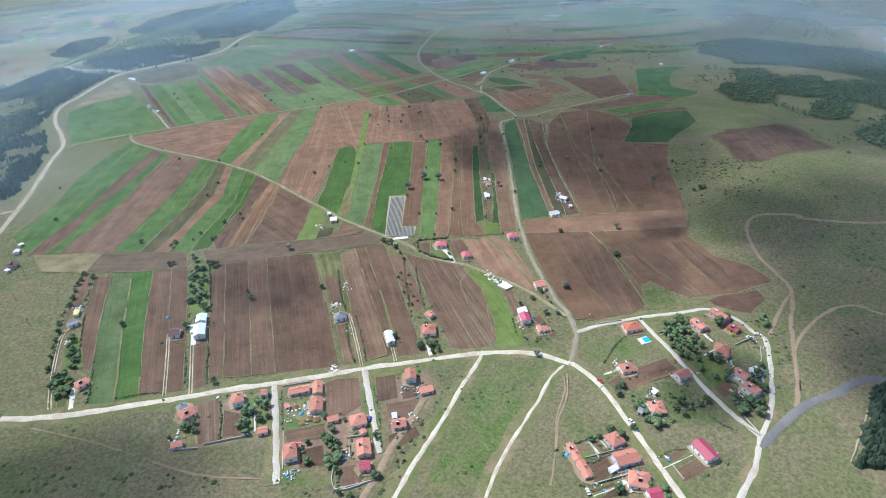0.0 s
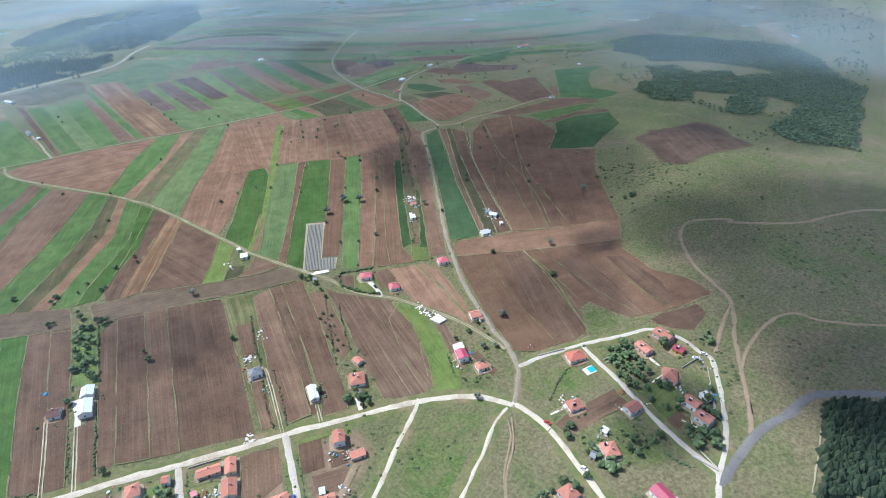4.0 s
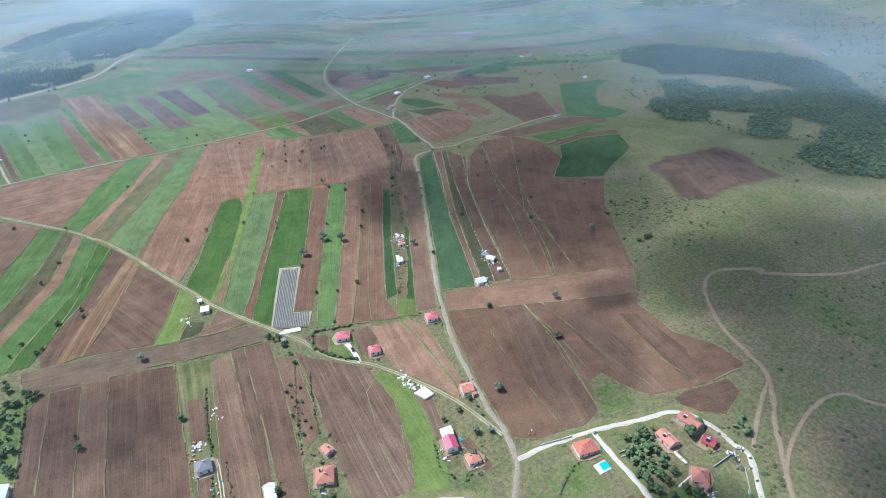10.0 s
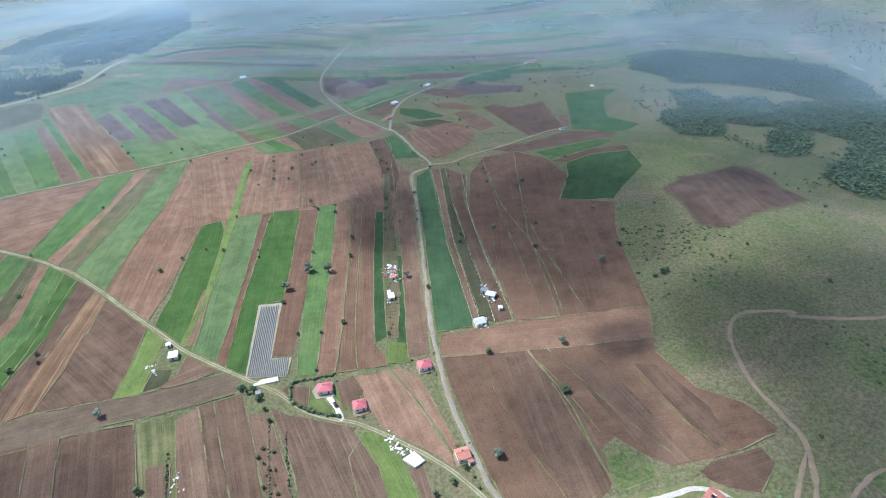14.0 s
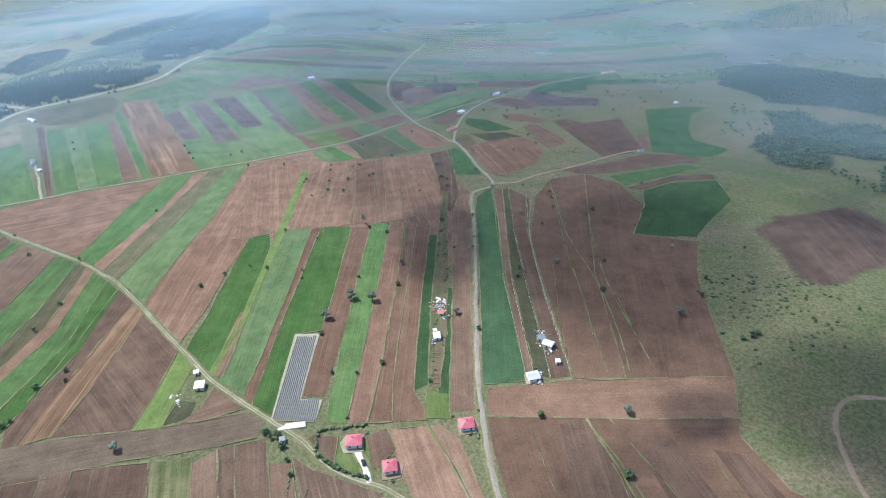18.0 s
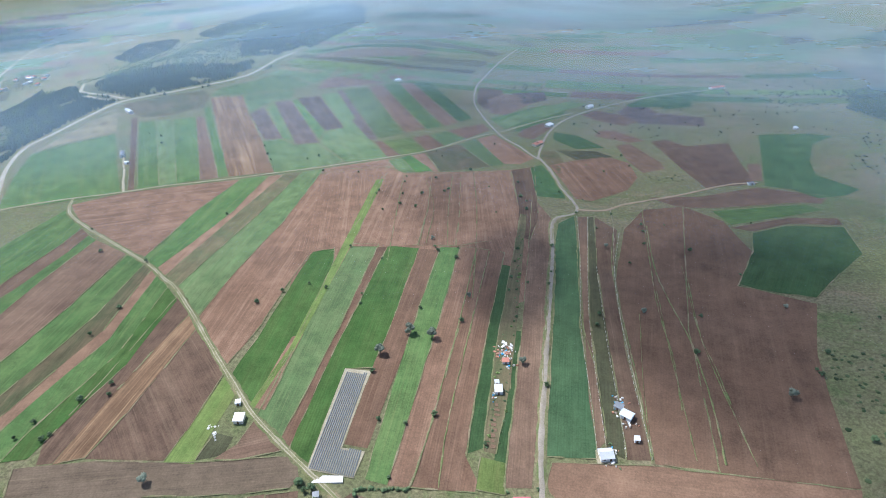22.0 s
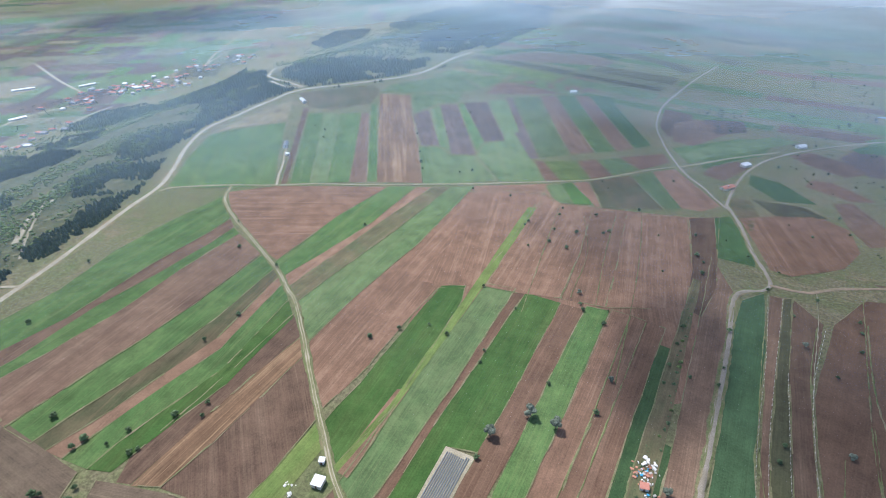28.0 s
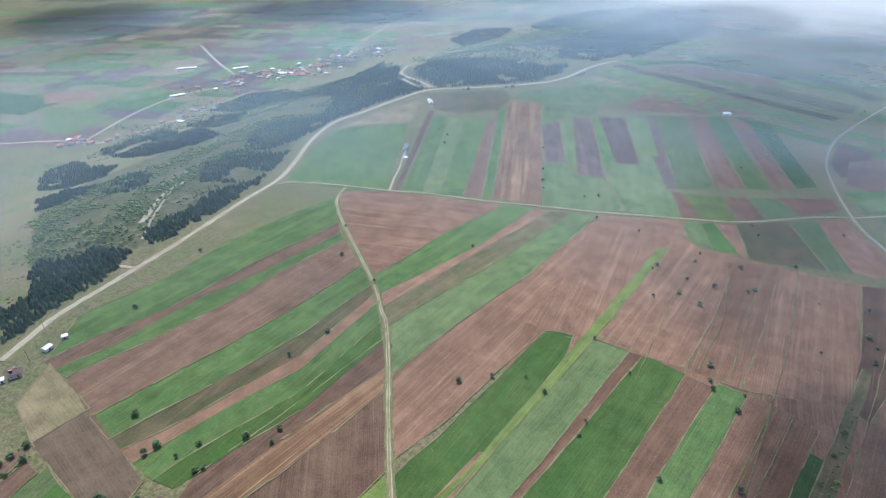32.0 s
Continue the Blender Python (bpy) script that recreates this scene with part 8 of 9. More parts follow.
def hedge(pts, high=1.8, gap=1.1, kind="round"):
    """A clipped row of bushes, one mesh."""
    rng = random.Random(int(pts[0][0] * 10))
    line = curve_points(pts, gap)
    vs, fs, n = [], [], 0
    for c in line:
        v, f = clump_template(rng, 2, 1.0)
        s = high * rng.uniform(0.30, 0.66)
        c = c + Vector((rng.gauss(0, 0.3), rng.gauss(0, 0.3), 0))
        vs.append(v * s + np.array((c.x, c.y, level(c.x, c.y) + s * 0.7)))
        fs.append(f + n)
        n += len(v)
    me = bpy.data.meshes.new("hedge")
    me.from_pydata(np.concatenate(vs).tolist(), [], np.concatenate(fs).tolist())
    me.materials.append(LEAF[kind])
    return tagged(new("hedge", me), "dense dark green hedge along a garden edge", "hedge")


hedge(((-29.0, 432.1), (-15, 434.5), (-2.5, 435.9)))
hedge(((-26.2, 415.6), (-12.3, 407.4), (1.8, 402.5)), 2.4)
hedge(((-30.1, 432.2), (-29, 424), (-27.9, 415.9)))


def car(x, y, turn, colour, label):
    top = tagged(new("car"), label, "car", "parked cars")
    top.matrix_basis = pose(x, y, level(x, y) + 0.42, 0, 0, turn)
    paint = painted(colour[0], colour[1], 0.25, spec=0.6)
    bm = bmesh.new()
    prof = ((-2.1, 0.35), (-2.1, 0.85), (-1.95, 0.95), (1.0, 0.98), (1.95, 0.82), (2.1, 0.6), (2.1, 0.35))
    sides = [[bm.verts.new((px, s, pz)) for px, pz in prof] for s in (-0.85, 0.85)]
    bm.faces.new(sides[0])
    bm.faces.new(sides[1][::-1])
    for i in range(len(prof)):
        j = (i + 1) % len(prof)
        bm.faces.new((sides[0][j], sides[0][i], sides[1][i], sides[1][j]))
    bmesh.ops.bevel(bm, geom=bm.edges[:], offset=0.06, segments=1, affect="EDGES")
    body = part("body", bm, paint, top)
    bm = bmesh.new()
    a = [bm.verts.new(q) for q in ((-1.6, -0.78, 0.95), (0.95, -0.78, 0.97), (0.95, 0.78, 0.97), (-1.6, 0.78, 0.95))]
    b = [bm.verts.new(q) for q in ((-1.25, -0.62, 1.46), (0.3, -0.62, 1.46), (0.3, 0.62, 1.46), (-1.25, 0.62, 1.46))]
    for i in range(4):
        bm.faces.new((a[i], a[(i + 1) % 4], b[(i + 1) % 4], b[i]))
    bm.faces.new(b)
    part("windows", bm, CAR_GLASS, body, "dark car windows")
    bm = bmesh.new()
    box(bm, -1.27, -0.64, 1.462, 0.32, 0.64, 1.5)
    part("roof", bm, paint, body)
    for px in (-1.3, 1.3):
        for py in (-0.82, 0.82):
            bm = bmesh.new()
            limb(bm, (px, py - 0.1, 0.31), (px, py + 0.1, 0.31), 0.31, 0.31, 10)
            bmesh.ops.holes_fill(bm, edges=bm.edges[:])
            part("wheel", bm, TYRE, top)


car(-51.5, 241.0, 85, ("blue_paint", (0.05, 0.09, 0.28)), "dark blue car parked on a concrete street")
car(90.8, 266.6, -52, ("red_paint", (0.45, 0.04, 0.04)), "red car parked beside a gravel road")
car(100.5, 232.5, -55, ("white_paint", (0.75, 0.75, 0.75)), "white car parked at a road edge")
car(200.8, 296.0, -25, ("white_paint", (0.75, 0.75, 0.75)), "white car parked at a street corner")
car(195.0, 293.5, -15, ("silver_paint", (0.50, 0.52, 0.54)), "silver car parked in a yard")
car(65.5, 187.4, 100, ("white_paint", (0.75, 0.75, 0.75)), "white car parked behind a long building")
car(-1.6, 411.6, -70, ("black_paint", (0.03, 0.03, 0.035)), "dark car on a white paved driveway")


def slab(name, label, cat, pts, mat, high, low=-0.4, z=None):
    bm = bmesh.new()
    z = max(level(x, y) for x, y in pts) if z is None else z
    f = bm.faces.new([bm.verts.new((x, y, z + high)) for x, y in pts])
    r = bmesh.ops.extrude_face_region(bm, geom=[f])
    for v in r["geom"]:
        if isinstance(v, bmesh.types.BMVert):
            v.co.z = z + low - 0.6
    bmesh.ops.recalc_face_normals(bm, faces=bm.faces)
    return tagged(new(name, mesh_of(name, bm, mat)), label, cat)


POOL_WATER = Nodes("pool_water").done((0.03, 0.36, 0.62), 0.1, spec=0.5)
slab("pool_deck", "white deck of a garden pool", "pool", ((124.0, 302.4), (132.2, 305.4), (133.8, 299.4), (125.6, 296.4)), PLAIN["paving"], 0.3, z=level(129, 301))
slab("pool", "small turquoise garden pool on a white deck", "pool", ((127.0, 302.6), (131.8, 304.4), (132.9, 300.0), (128.2, 298.2)), POOL_WATER, 0.36, z=level(129, 301))
BLUE_TARP = painted("blue_tarp", (0.05, 0.32, 0.55), 0.5)
for x, y in ((-205.1, 331.2), (-92.6, 244.9), (59.6, 211.8)):
    bm = bmesh.new()
    bmesh.ops.create_icosphere(bm, subdivisions=2, radius=1.5)
    for v in bm.verts:
        v.co.z = max(0.0, v.co.z * 0.9) + 0.2 * noise.noise(v.co * 1.3)
        v.co += Vector((x, y, level(x, y) - 0.15))
    tagged(new("tarp", mesh_of("tarp", bm, BLUE_TARP)), "crumpled bright blue tarpaulin over a heap", "tarpaulin")
slab("concrete_slab", "flat white concrete slab beside a lane", "slab", ((35.0, 369.7), (41.8, 374.2), (47.1, 367.0), (41.4, 363.6)), PLAIN["paving"], 0.5)
slab("forecourt", "white paved forecourt beside a lavender plot", "pavement", ((-50.5, 437.0), (-37.5, 438.5), (-36.5, 434.6), (-52.5, 432.2)), PLAIN["paving"], 0.2)


def heap(name, label, x, y, r, count, mat, size=0.7):
    """A scatter of angular pieces."""
    rng = random.Random(int(x * 13 + y))
    top = tagged(new(name), label, "rubble")
    for i in range(count):
        bm = bmesh.new()
        s = size * rng.uniform(0.5, 1.5)
        px, py = x + rng.gauss(0, r), y + rng.gauss(0, r)
        z = level(px, py)
        m = Euler((rng.uniform(-0.4, 0.4), rng.uniform(-0.4, 0.4), rng.uniform(0, 3))).to_matrix()
        for v in box(bm, -s, -s * rng.uniform(0.4, 1), -0.2, s, s * rng.uniform(0.4, 1), s * rng.uniform(0.3, 0.8)):
            v.co = m @ v.co + Vector((px, py, z + 0.15))
        part("piece", bm, mat, top)


for x, y in ((30.3, 383.8), (33.2, 378.7), (36.1, 375.1), (38.7, 547.4), (-276.7, 342.0), (-87.0, 348.1), (-79.2, 282.4)):
    heap("rubble_heap", "scattered heap of white rubble and boards", x, y, 1.8, 12, PALE_STONE)
heap("brick_heap", "heap of broken red tiles on a garden plot", 36.2, 541.7, 2.6, 16, CHIMNEY_MAT)
for x, y in ((-118.5, 457.0), (-114.0, 452.0), (-262, 305), (-84, 375), (-82, 368), (185, 262), (186, 254), (150, 268), (104, 283)):
    heap("stone_heap", "small scatter of pale stones and junk", x, y, 1.5, 7, PALE_STONE, 0.5)


JUNK = [PALE_STONE, WOOD_MAT, CHIMNEY_MAT, FRAME_MAT, BLUE_TARP, STONE_MAT, PALE_STONE]
junk_rng = random.Random(44)


def junk(*spots):
    """Odds and ends left about the yards."""
    for x, y in spots:
        top = tagged(new("junk_pile"), "scattered boards, crates and rubble in a yard", "junk")
        for _ in range(junk_rng.randint(5, 9)):
            bm = bmesh.new()
            s, k = junk_rng.uniform(0.25, 0.8), junk_rng.uniform(0.25, 0.8)
            px, py = x + junk_rng.gauss(0, 1.7), y + junk_rng.gauss(0, 1.7)
            m = Euler((junk_rng.uniform(-0.2, 0.2), junk_rng.uniform(-0.2, 0.2), junk_rng.uniform(0, 3))).to_matrix()
            for v in box(bm, -s, -s * k, -0.3, s, s * k, junk_rng.uniform(0.2, 0.7)):
                v.co = m @ v.co + Vector((px, py, level(px, py) + 0.35))
            part("piece", bm, junk_rng.choice(JUNK), top)


def dung_heap(x, y):
    bm = bmesh.new()
    bmesh.ops.create_icosphere(bm, subdivisions=3, radius=2.4)
    for v in bm.verts:
        v.co.z = max(0.0, v.co.z * 0.45) * (1 + 0.5 * noise.noise(v.co * 0.9))
        v.co += noise.noise_vector(v.co * 1.6) * 0.35 + Vector((x, y, level(x, y) + 0.1))
    tagged(new("dung_heap", mesh_of("dung_heap", bm, DUNG)), "orange-brown heap of manure in a farmyard", "heap")


DUNG = dirt("manure", (0.20, 0.125, 0.06), (0.15, 0.09, 0.045), (0.26, 0.18, 0.09), 0.8)
row_rng = random.Random(21)


def bush_row(gap, size, *pts):
    if size < 0.85:
        top = hedge(pts, size * 1.7, gap * 0.62)
        return tagged(top, "loose row of small green bushes along a garden edge", "hedge")
    for c in curve_points(pts, gap):
        if row_rng.random() < 0.84:
            bush(c.x + row_rng.gauss(0, 0.4), c.y + row_rng.gauss(0, 0.4), size * row_rng.uniform(0.55, 1.4), row_rng)


bush_row(2.6, 1.0, (-295.1, 386.8), (-293.8, 376.7), (-292.1, 367.7), (-288.3, 358.2), (-286.9, 347.7), (-282.0, 335.7), (-278.7, 326.7))
bush_row(2.6, 1.0, (-273.6, 309.7), (-269.5, 301.1), (-266.4, 292.8), (-262.9, 284.8), (-260.7, 277.0))
bush_row(3.0, 1.1, (-284.8, 385.4), (-279.8, 368.5), (-272.3, 347.2))
bush_row(3.0, 0.8, (-266.2, 333.9), (-259.7, 318.2), (-256.3, 309.4), (-245.8, 287.2))
bush_row(2.4, 0.8, (-168.9, 308.5), (-162.5, 287.9), (-156.1, 267.8))
bush_row(2.2, 0.9, (-184.0, 306.5), (-176.7, 287.5), (-167.3, 262.8))
bush_row(2.4, 0.9, (-192.2, 335.6), (-184.0, 313.9))
bush_row(2.5, 0.8, (-196.1, 396.3), (-176.7, 338.3))
bush_row(2.2, 0.8, (-143.0, 253.1), (-137.7, 238.6), (-134.6, 225.0))
bush_row(1.8, 0.7, (-108.8, 264.3), (-104.7, 248.2), (-100.9, 233.0))
bush_row(2.0, 0.8, (59.9, 218.1), (66.5, 220.1), (80.7, 224.0))
bush_row(1.6, 0.7, (67.1, 205.3), (74.5, 207.1), (83.0, 211.1))
bush_row(1.6, 0.7, (70.2, 192.7), (77.3, 194.4), (85.0, 196.0))
bush_row(1.8, 0.6, (107.3, 206.2), (114.9, 210.9), (123.1, 211.0))
bush_row(2.2, 0.8, (127.9, 236.8), (134.1, 238.8), (140.1, 240.0), (146.0, 242.0))
bush_row(1.8, 0.8, (145.1, 233.8), (149.8, 226.1), (154.4, 222.4))
bush_row(2.2, 0.8, (-63.3, 204.3), (-63.7, 198.5), (-62.3, 193.5))
bush_row(2.5, 0.9, (-57.7, 260.6), (-53.6, 242.3), (-48.8, 221.3))
bush_row(2.5, 0.7, (-51.2, 265.5), (-46.7, 246.8), (-42.4, 221.3))
bush_row(2.5, 0.8, (-91.4, 389.2), (-85.4, 361.3), (-79.0, 342.0))
bush_row(2.6, 0.7, (-70.8, 336.0), (-64.2, 312.5), (-58.8, 290.7))
bush_row(2.6, 0.7, (-77.0, 326.8), (-70.6, 301.2), (-65.2, 287.9))
bush_row(2.6, 0.8, (116.5, 306.1), (109.0, 299.2), (97.9, 284.2))
bush_row(3, 0.7, (-29.4, 397.2), (-26.6, 375.6), (-21.6, 349.0))
bush_row(3, 0.7, (-39.0, 404.8), (-36.3, 375.6), (-30.5, 336.5))
bush_row(2.5, 0.8, (42.5, 334.5), (44.5, 316.5), (49.7, 310.4))
bush_row(2.6, 0.9, (66.8, 332.7), (69.6, 317.5), (70.9, 308.8))
bush_row(2.4, 0.7, (-206.8, 255.2), (-183.1, 259.7), (-176.7, 252.4))
bush_row(2.6, 0.7, (-236.5, 287.1), (-225.7, 262.1), (-222.6, 250.6))
garden_wall(((-68.3, 216.4), (-64.2, 192.8), (-43.7, 198.4)), 1.0)
garden_wall(((-60.8, 221.2), (-59.0, 212.6)), 1.0)
garden_wall(((-62.6, 226.9), (-54.7, 228.6)), 1.0)
garden_wall(((76.0, 220.3), (71.2, 218.2)), 0.8)
garden_wall(((163.0, 230.7), (165.9, 218.1)), 1.0)
garden_wall(((197.3, 285.1), (185.4, 254.1)), 0.9)
garden_wall(((139.9, 304.2), (147.8, 305.4), (157.4, 307.0)), 0.9)
garden_wall(((-94.3, 204.8), (-99.8, 231.0)), 0.8)
junk((-158.5, 231.1), (-163.3, 236.9), (-157.5, 235.3), (-157.1, 225.8), (-160.1, 223.0), (-97.4, 247.0), (-92.4, 247.1), (-98.7, 240.8))
junk((-89.3, 248.5), (-85.3, 241.9), (-62.8, 217.2), (-63.9, 214.1), (-92.5, 201.2), (-89.3, 202.7), (-87.4, 201.2), (-145.6, 255.8))
junk((-274.3, 343.9), (-269.8, 339.1), (-274.0, 339.3), (-62.1, 192.1), (85.9, 193.9), (83.8, 195.8), (93.3, 198.4), (111.1, 205.9))
junk((117.0, 251.5), (134.7, 266.3), (173.8, 274.0), (168.8, 246.7), (175.8, 272.2), (189.6, 263.2), (183.3, 249.7), (101.5, 275.5))
junk((111.4, 280.1), (71.7, 189.5), (91.2, 197.1), (135.0, 206.2), (196.3, 286.8), (195.6, 293.4), (-39.2, 238.0), (-23.3, 260.7))
junk((-24.2, 265.5), (-32.4, 265.6), (-26.9, 244.6), (-24.4, 241.4), (98.7, 329.5), (62.2, 315.2), (57.5, 324.4), (54.7, 333.7))
junk((44.5, 327.1), (46.4, 322.2), (-84.3, 329.6), (-88.4, 338.0), (-90.4, 343.0), (-89.0, 348.1), (-72.3, 321.0))
dung_heap(-86.8, 241.0)
dung_heap(-90.6, 238.3)
dung_heap(-82.7, 240.2)
dung_heap(-97.3, 249.7)
dung_heap(140.5, 279.2)



def fence(gap, *pts):
    """Pale posts with two wires along a plot's edge."""
    top = tagged(new("fence"), "wire fence on pale concrete posts along a plot", "fence")
    bm = bmesh.new()
    box(bm, -0.09, -0.09, -0.4, 0.09, 0.09, 1.45)
    me = mesh_of("post", bm, PALE_STONE)
    line = curve_points(pts, gap)
    wires = bmesh.new()
    last = None
    for c in line:
        z = level(c.x, c.y)
        ob = new("post", me)
        ob.parent, ob.location = top, (c.x, c.y, z)
        if last is not None:
            for h in (0.7, 1.3):
                limb(wires, (last.x, last.y, last.z + h), (c.x, c.y, z + h), 0.02, 0.02, 3)
        last = Vector((c.x, c.y, z))
    part("wire", wires, STONE_MAT, top)
    return top


fence(5.5, (91.4, 470), (90.2, 505), (88.0, 575), (91.6, 667), (91.8, 738))
fence(5.5, (96.2, 474), (94.6, 519), (94.0, 594), (101.4, 736))
fence(5.5, (118.8, 468), (115.4, 540), (115.8, 634), (126.0, 706))
fence(5.0, (106.0, 468), (105.4, 501), (103.6, 560), (103.4, 650))


def bed(x, y, w, d, turn):
    """A low dug bed of dark earth with small plants in rows."""
    bm = bmesh.new()
    box(bm, -w / 2, -d / 2, -0.2, w / 2, d / 2, 0.14)
    bmesh.ops.subdivide_edges(bm, edges=bm.edges, cuts=2, use_grid_fill=True)
    for v in bm.verts:
        v.co += noise.noise_vector(v.co * 0.8 + Vector((x, y, 0))) * 0.12
    top = tagged(new("garden_bed", mesh_of("garden_bed", bm, BED_SOIL)), "dug bed of brown earth in a kitchen garden", "garden bed", "kitchen garden beds")
    top.matrix_basis = pose(x, y, level(x, y) + 0.2, 0, 0, turn)


BED_SOIL = dirt("bed_soil", (0.16, 0.10, 0.065), (0.13, 0.082, 0.055), (0.20, 0.14, 0.09), 0.6)
bed_rng = random.Random(44)
for i in range(9):
    bed(bed_rng.uniform(36.0, 38.5), 467 + i * 3.6, bed_rng.uniform(1.8, 3.2), bed_rng.uniform(1.6, 2.6), bed_rng.uniform(-6, 6))
for i in range(26):
    y = 466 + i * 3.7
    bush(34.0 + (y - 466) * 0.035 + bed_rng.gauss(0, 0.7), y, bed_rng.uniform(0.5, 1.3), bed_rng)
    if i % 2:
        bush(40.5 + (y - 466) * 0.03 + bed_rng.gauss(0, 0.6), y, bed_rng.uniform(0.5, 1.1), bed_rng)
for i in range(24):
    y = 568 + i * 5.6
    bush(43.2 + bed_rng.gauss(0, 1.2), y, bed_rng.uniform(0.6, 1.6), bed_rng)
house("shed", "salmon", "white", 39.6, 531.5, 12.0, 4.4, 3.6, 2.2)
house("shed", "metal", "cream", 35.6, 512.6, 8.0, 2.6, 2.6, 2.1)
house("shed", "slate", "cream", 105.2, 501.0, -31.0, 5.0, 4.0, 2.6)
junk((37.5, 535.0), (41.5, 534.0), (39.0, 538.5), (36.4, 540.0), (40.8, 541.5), (38.0, 545.5), (42.0, 528.5), (35.0, 503.0))
junk((103.5, 498.0), (106.5, 505.5), (108.0, 487.5), (111.0, 490.0), (104.0, 508.0), (101.5, 471.5), (98.8, 464.0))


def pole(x, y, turn):
    top = tagged(new("utility_pole"), "grey wooden utility pole with a crossarm", "utility pole")
    top.matrix_basis = pose(x, y, level(x, y), 0, 0, turn)
    bm = bmesh.new()
    limb(bm, (0, 0, -0.5), (0, 0, 8.6), 0.16, 0.10, 8)
    part("post", bm, WOOD_MAT, top)
    bm = bmesh.new()
    box(bm, -0.9, -0.07, 7.9, 0.9, 0.07, 8.05)
    arm = part("crossarm", bm, WOOD_MAT, top)
    for px in (-0.8, 0.0, 0.8):
        bm = bmesh.new()
        limb(bm, (px, 0.0, 8.05), (px, 0, 8.3), 0.06, 0.04, 6)
        part("insulator", bm, FRAME_MAT, arm)


for x, y in ((-369.3, 413.0), (-343.5, 389.3), (-327.8, 353.3), (-298.5, 322.5), (-271.9, 304.0), (-414.0, 447.0), (-396.7, 431.6), (-233.7, 811.7)):
    pole(x, y, 40)


# ---- grass along the field edges ----
def margins():
    rng = random.Random(77)
    co, fs = [], []
    for (x0, y0), (x1, y1) in EDGES:
        length = math.dist((x0, y0), (x1, y1))
        if length < 14 or rng.random() < 0.3:
            continue
        d = Vector((x1 - x0, y1 - y0, 0)) / length
        side = Vector((-d.y, d.x, 0))
        steps = int(length / 5) + 1
        last = None
        for i in range(steps + 1):
            c = Vector((x0, y0, 0)) + d * length * i / steps
            w = noise.noise_vector((c.x * 0.07, c.y * 0.07, 3.0))
            if 0 < i < steps:
                c += Vector((w.x, w.y, 0)) * 0.7
            thick = 0.30 + 0.5 * noise.noise((c.x * 0.12, c.y * 0.12, 8.0))
            now = None
            if thick > 0.12:
                z = level(c.x, c.y) + LIFT[0] - 0.02
                n = len(co)
                for k, up in ((-1, -0.3), (0, 0.16), (1, -0.3)):
                    q = c + side * k * thick
                    co.append((q.x, q.y, z + up * 0.1))
                now = n
            if last is not None and now is not None:
                fs += [(last, last + 1, now + 1, now), (last + 1, last + 2, now + 2, now + 1)]
            last = now
    me = bpy.data.meshes.new("margin_grass")
    me.from_pydata(co, [], fs)
    me.materials.append(MARGIN)
    tagged(new("margin_grass", me), "thin strips of pale green grass along field edges", "grass", kind="stuff")


MARGIN = dirt("margin_turf", (0.115, 0.130, 0.056), (0.170, 0.155, 0.085), (0.23, 0.185, 0.12), 0.3)
margins()


# ---- clouds, haze sheet and drifting cloud ----
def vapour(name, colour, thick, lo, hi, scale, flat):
    """Thin cloud and sheet haze: a soft tinted surface that lets part of the light through."""
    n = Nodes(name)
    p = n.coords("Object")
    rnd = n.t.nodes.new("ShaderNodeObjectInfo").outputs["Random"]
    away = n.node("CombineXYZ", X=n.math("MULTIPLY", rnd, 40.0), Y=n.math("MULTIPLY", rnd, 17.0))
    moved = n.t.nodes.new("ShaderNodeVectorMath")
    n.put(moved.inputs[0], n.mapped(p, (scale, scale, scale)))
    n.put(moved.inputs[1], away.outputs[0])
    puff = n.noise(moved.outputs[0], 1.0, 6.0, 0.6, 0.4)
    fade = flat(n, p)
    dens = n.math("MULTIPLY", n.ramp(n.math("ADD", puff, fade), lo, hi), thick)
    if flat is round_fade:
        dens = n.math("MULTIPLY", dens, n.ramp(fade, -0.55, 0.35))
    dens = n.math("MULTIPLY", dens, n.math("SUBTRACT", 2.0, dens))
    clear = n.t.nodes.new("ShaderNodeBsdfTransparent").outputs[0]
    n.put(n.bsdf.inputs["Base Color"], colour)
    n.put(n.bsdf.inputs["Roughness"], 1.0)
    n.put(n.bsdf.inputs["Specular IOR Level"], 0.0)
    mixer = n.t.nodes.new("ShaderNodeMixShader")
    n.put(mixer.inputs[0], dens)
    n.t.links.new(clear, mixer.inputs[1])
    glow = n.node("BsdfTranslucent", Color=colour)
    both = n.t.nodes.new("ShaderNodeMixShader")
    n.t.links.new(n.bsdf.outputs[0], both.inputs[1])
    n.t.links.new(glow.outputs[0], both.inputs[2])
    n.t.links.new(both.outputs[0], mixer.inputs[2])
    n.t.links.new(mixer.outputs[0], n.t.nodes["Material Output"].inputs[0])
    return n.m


def round_fade(n, p):
    """From 0.5 in the middle to -0.5 at the rim of a ball of radius 1."""
    l = n.t.nodes.new("ShaderNodeVectorMath")
    l.operation = "LENGTH"
    n.put(l.inputs[0], n.mapped(p, (1, 1, 0.0)))
    return n.ramp(l.outputs["Value"], 0.0, 1.0, 0.75, -0.62)


CLOUD = vapour("cloud_vapour", (0.9, 0.9, 0.92), 0.68, 0.05, 0.62, 2.6, round_fade)
MID = vapour("soft_cloud_vapour", (0.9, 0.9, 0.92), 0.52, 0.05, 0.75, 2.6, round_fade)
THIN = vapour("thin_cloud_vapour", (0.9, 0.9, 0.92), 0.26, 0.1, 0.9, 2.4, round_fade)


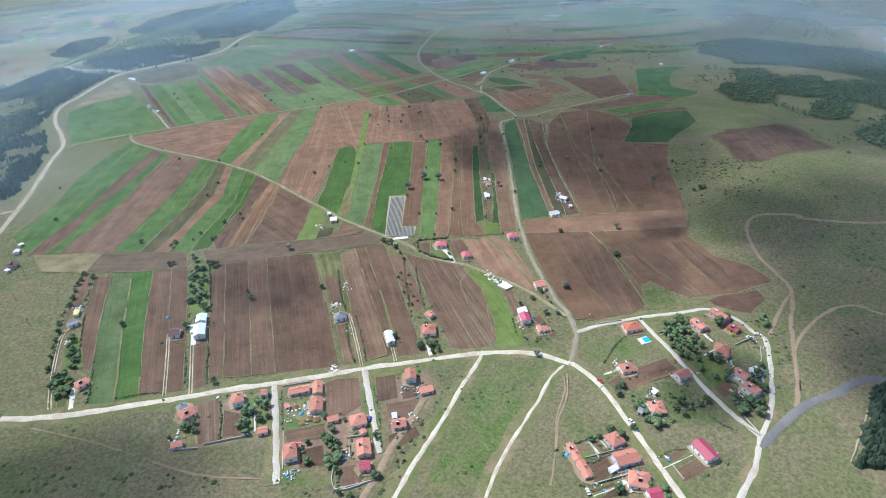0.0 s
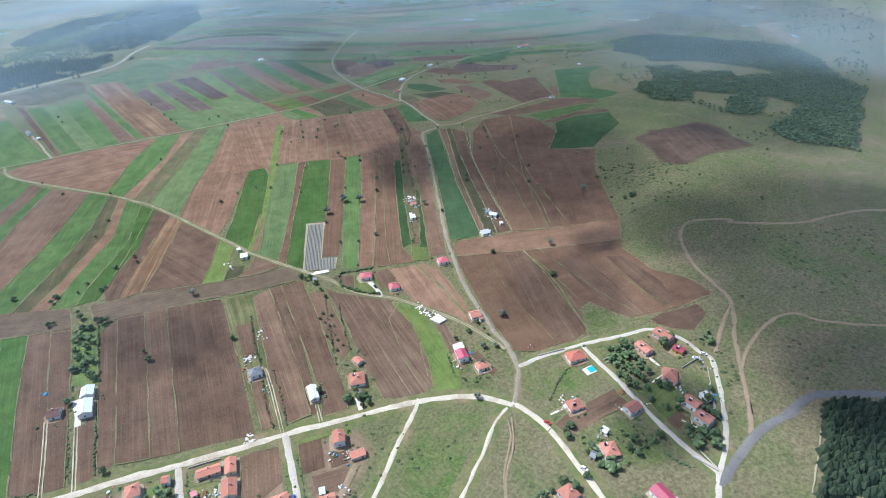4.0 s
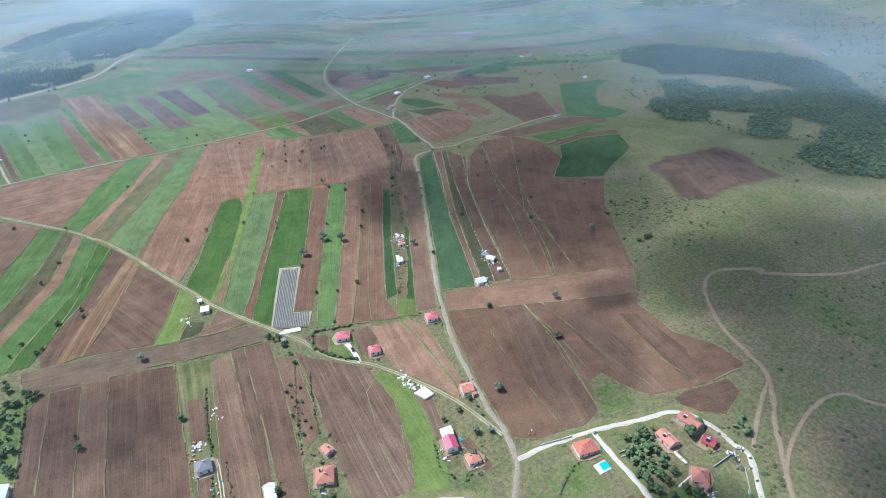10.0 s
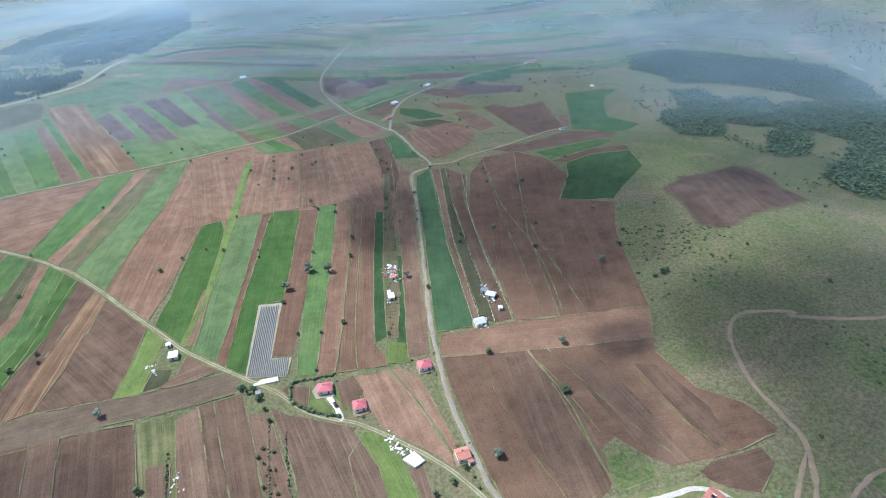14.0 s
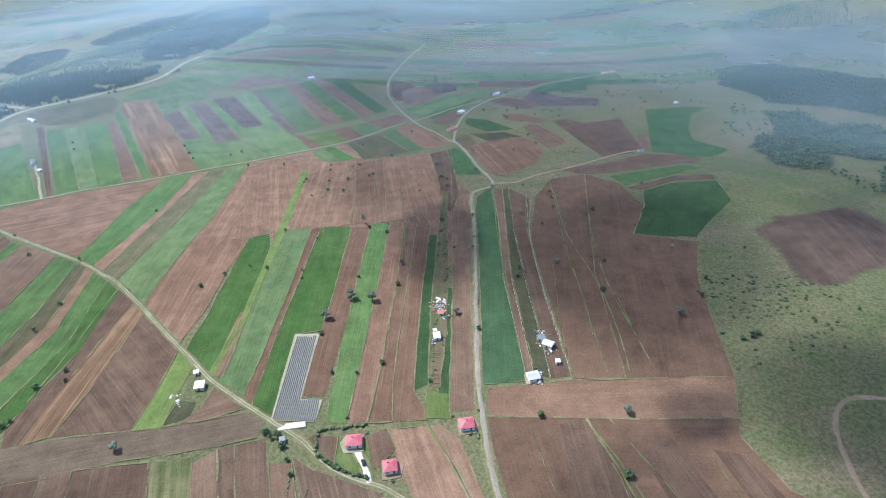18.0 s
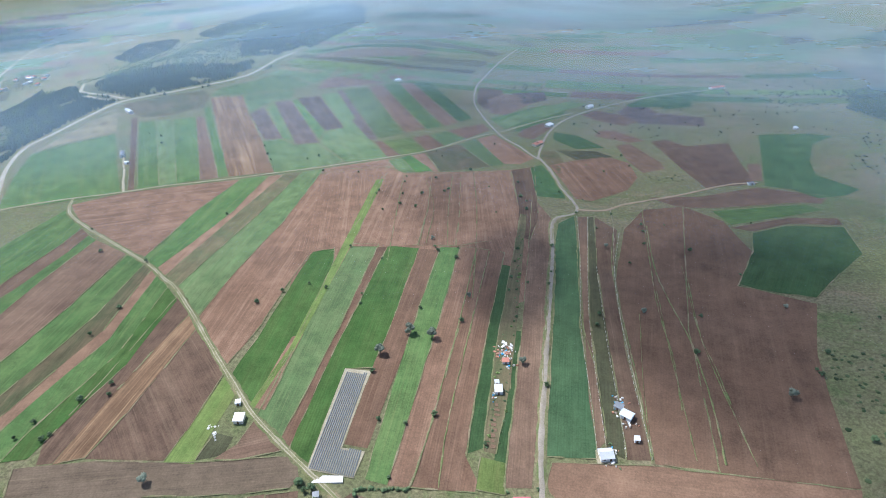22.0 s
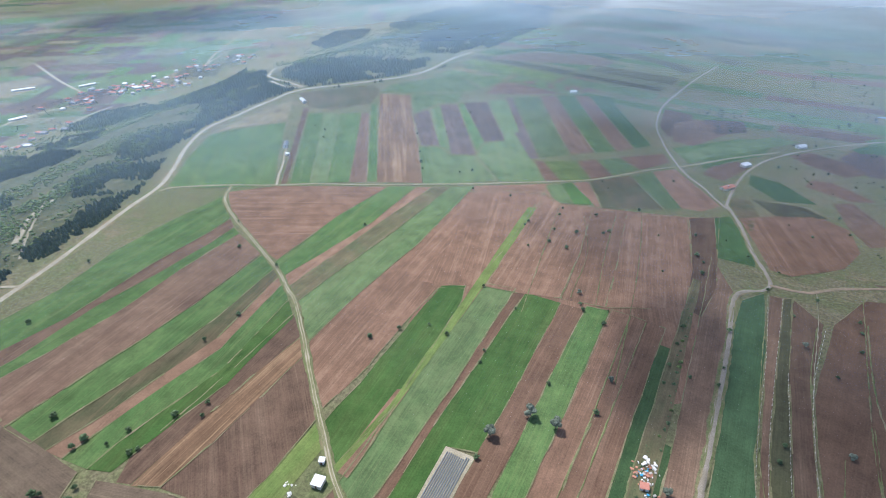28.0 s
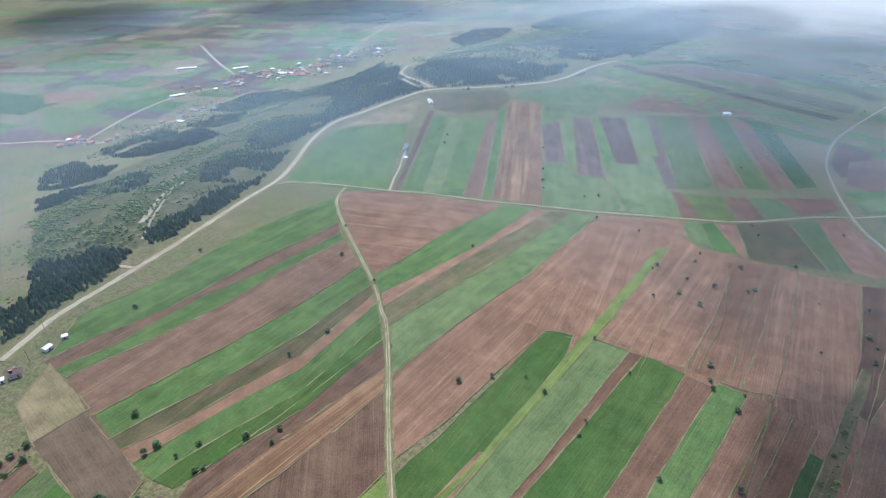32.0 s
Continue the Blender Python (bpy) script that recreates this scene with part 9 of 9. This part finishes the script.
def cloud(name, label, x, y, z, rx, ry, rz, mat, seed):
    bm = bmesh.new()
    bmesh.ops.create_icosphere(bm, subdivisions=4, radius=1.0)
    for v in bm.verts:
        k = 1 + 0.22 * noise.noise(v.co * 1.7 + Vector((seed, 0, 0))) + 0.1 * noise.noise(v.co * 5 + Vector((seed, 3, 0)))
        v.co.z *= k
    bmesh.ops.bisect_plane(bm, geom=bm.verts[:] + bm.edges[:] + bm.faces[:], plane_co=(0, 0, 0.02), plane_no=(0, 0, 1), clear_inner=True)
    ob = new(name, mesh_of(name, bm, mat, True))
    ob.location, ob.scale, ob.rotation_euler = (x, y, z), (rx, ry, rz), (0, 0, 0.35 * math.sin(seed * 7))
    return tagged(ob, label, "cloud", "broken fair-weather clouds")


CLOUD_BASE = 1000.0
reach = sun_dir / sun_dir.z
# Ground spots to darken; unseen half-shell clouds are set up-sun of each.
SHADES = (
    (34, 640, 70, 140, MID), (195, 595, 205, 225, MID), (130, 385, 90, 80, THIN), (180, 436, 52, 28, MID),
    (370, 360, 290, 250, MID), (430, 620, 170, 150, THIN), (-230, 180, 180, 90, MID), (290, 245, 120, 92, CLOUD),
    (-40, 1150, 150, 80, THIN), (1300, 1500, 380, 230, MID), (-2300, 2300, 900, 560, CLOUD), (-3000, 1500, 900, 560, CLOUD),
    (-600, 1600, 260, 150, MID), (-160, 372, 80, 56, THIN), (150, 262, 64, 56, MID), (262, 432, 110, 84, MID),
)
for i, (x, y, rx, ry, mat) in enumerate(SHADES):
    c = Vector((x, y, 0)) + reach * CLOUD_BASE
    cloud("cloud", "cloud shell out of view, placed to shade the fields", c.x, c.y, CLOUD_BASE - 40, rx, ry, 60, mat, i * 1.37)


def veil_sheet(name, label, x0, x1, y0, y1, low, high, mat):
    """A wavy open sheet, for haze and thin cloud, that sinks at its rim."""
    bm = bmesh.new()
    n = 28
    tops = []
    for j in range(n + 1):
        for i in range(n + 1):
            u, v = i / n, j / n
            x, y = x0 + (x1 - x0) * u, y0 + (y1 - y0) * v
            rim = min(1.0, 6 * min(u, 1 - u, v, 1 - v))
            w = noise.noise((x * 0.002, y * 0.002, high)) * 18
            tops.append(bm.verts.new((x, y, low + (high - low + w) * rim)))
    k = n + 1
    for j in range(n):
        for i in range(n):
            a = j * k + i
            bm.faces.new((tops[a], tops[a + 1], tops[a + k + 1], tops[a + k]))
    return tagged(new(name, mesh_of(name, bm, mat, True)), label, "mist", kind="structure")


def haze_opacity(n, p):
    """Distance haze put into the sheet's opacity: clear over the near fields, denser with every hundred metres outward.
    """
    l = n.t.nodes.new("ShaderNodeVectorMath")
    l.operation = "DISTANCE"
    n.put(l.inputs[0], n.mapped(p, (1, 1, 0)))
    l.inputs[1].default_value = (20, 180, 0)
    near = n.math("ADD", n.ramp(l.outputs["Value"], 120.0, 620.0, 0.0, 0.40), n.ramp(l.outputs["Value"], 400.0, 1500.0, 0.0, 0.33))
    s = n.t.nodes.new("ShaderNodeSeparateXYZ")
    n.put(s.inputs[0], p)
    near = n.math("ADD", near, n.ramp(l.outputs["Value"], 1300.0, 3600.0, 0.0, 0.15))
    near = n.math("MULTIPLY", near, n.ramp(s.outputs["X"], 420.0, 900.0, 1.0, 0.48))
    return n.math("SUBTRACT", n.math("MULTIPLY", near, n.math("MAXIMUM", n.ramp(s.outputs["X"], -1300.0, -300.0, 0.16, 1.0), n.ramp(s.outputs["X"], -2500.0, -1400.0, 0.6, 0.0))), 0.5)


# Sheet added below the eye; its blue veil stands in for distance haze.
veil_sheet("haze", "translucent blue sheet standing in for distance haze", -4600, 4600, -1200, 4600, 96, 112, vapour("haze_sheet_blue", (0.52, 0.74, 1.0), 0.38, -0.02, 1.12, 0.0016, haze_opacity))


def drift_fade(n, p):
    """Thicker with distance beyond the plateau's middle, gone towards the valley."""
    s = n.t.nodes.new("ShaderNodeSeparateXYZ")
    n.put(s.inputs[0], p)
    far = n.math("MULTIPLY", n.ramp(s.outputs["Y"], 470.0, 860.0), n.ramp(n.math("ADD", s.outputs["X"], n.math("MULTIPLY", s.outputs["Y"], 0.25)), -150.0, 130.0))
    return n.math("SUBTRACT", far, 0.75)


veil_sheet("cloud_drift", "thin drifting white cloud below the hilltops", -420, 900, 440, 1500, 186, 204, vapour("drift_vapour", (0.95, 0.96, 0.98), 0.28, 0.0, 0.75, 0.0075, drift_fade))
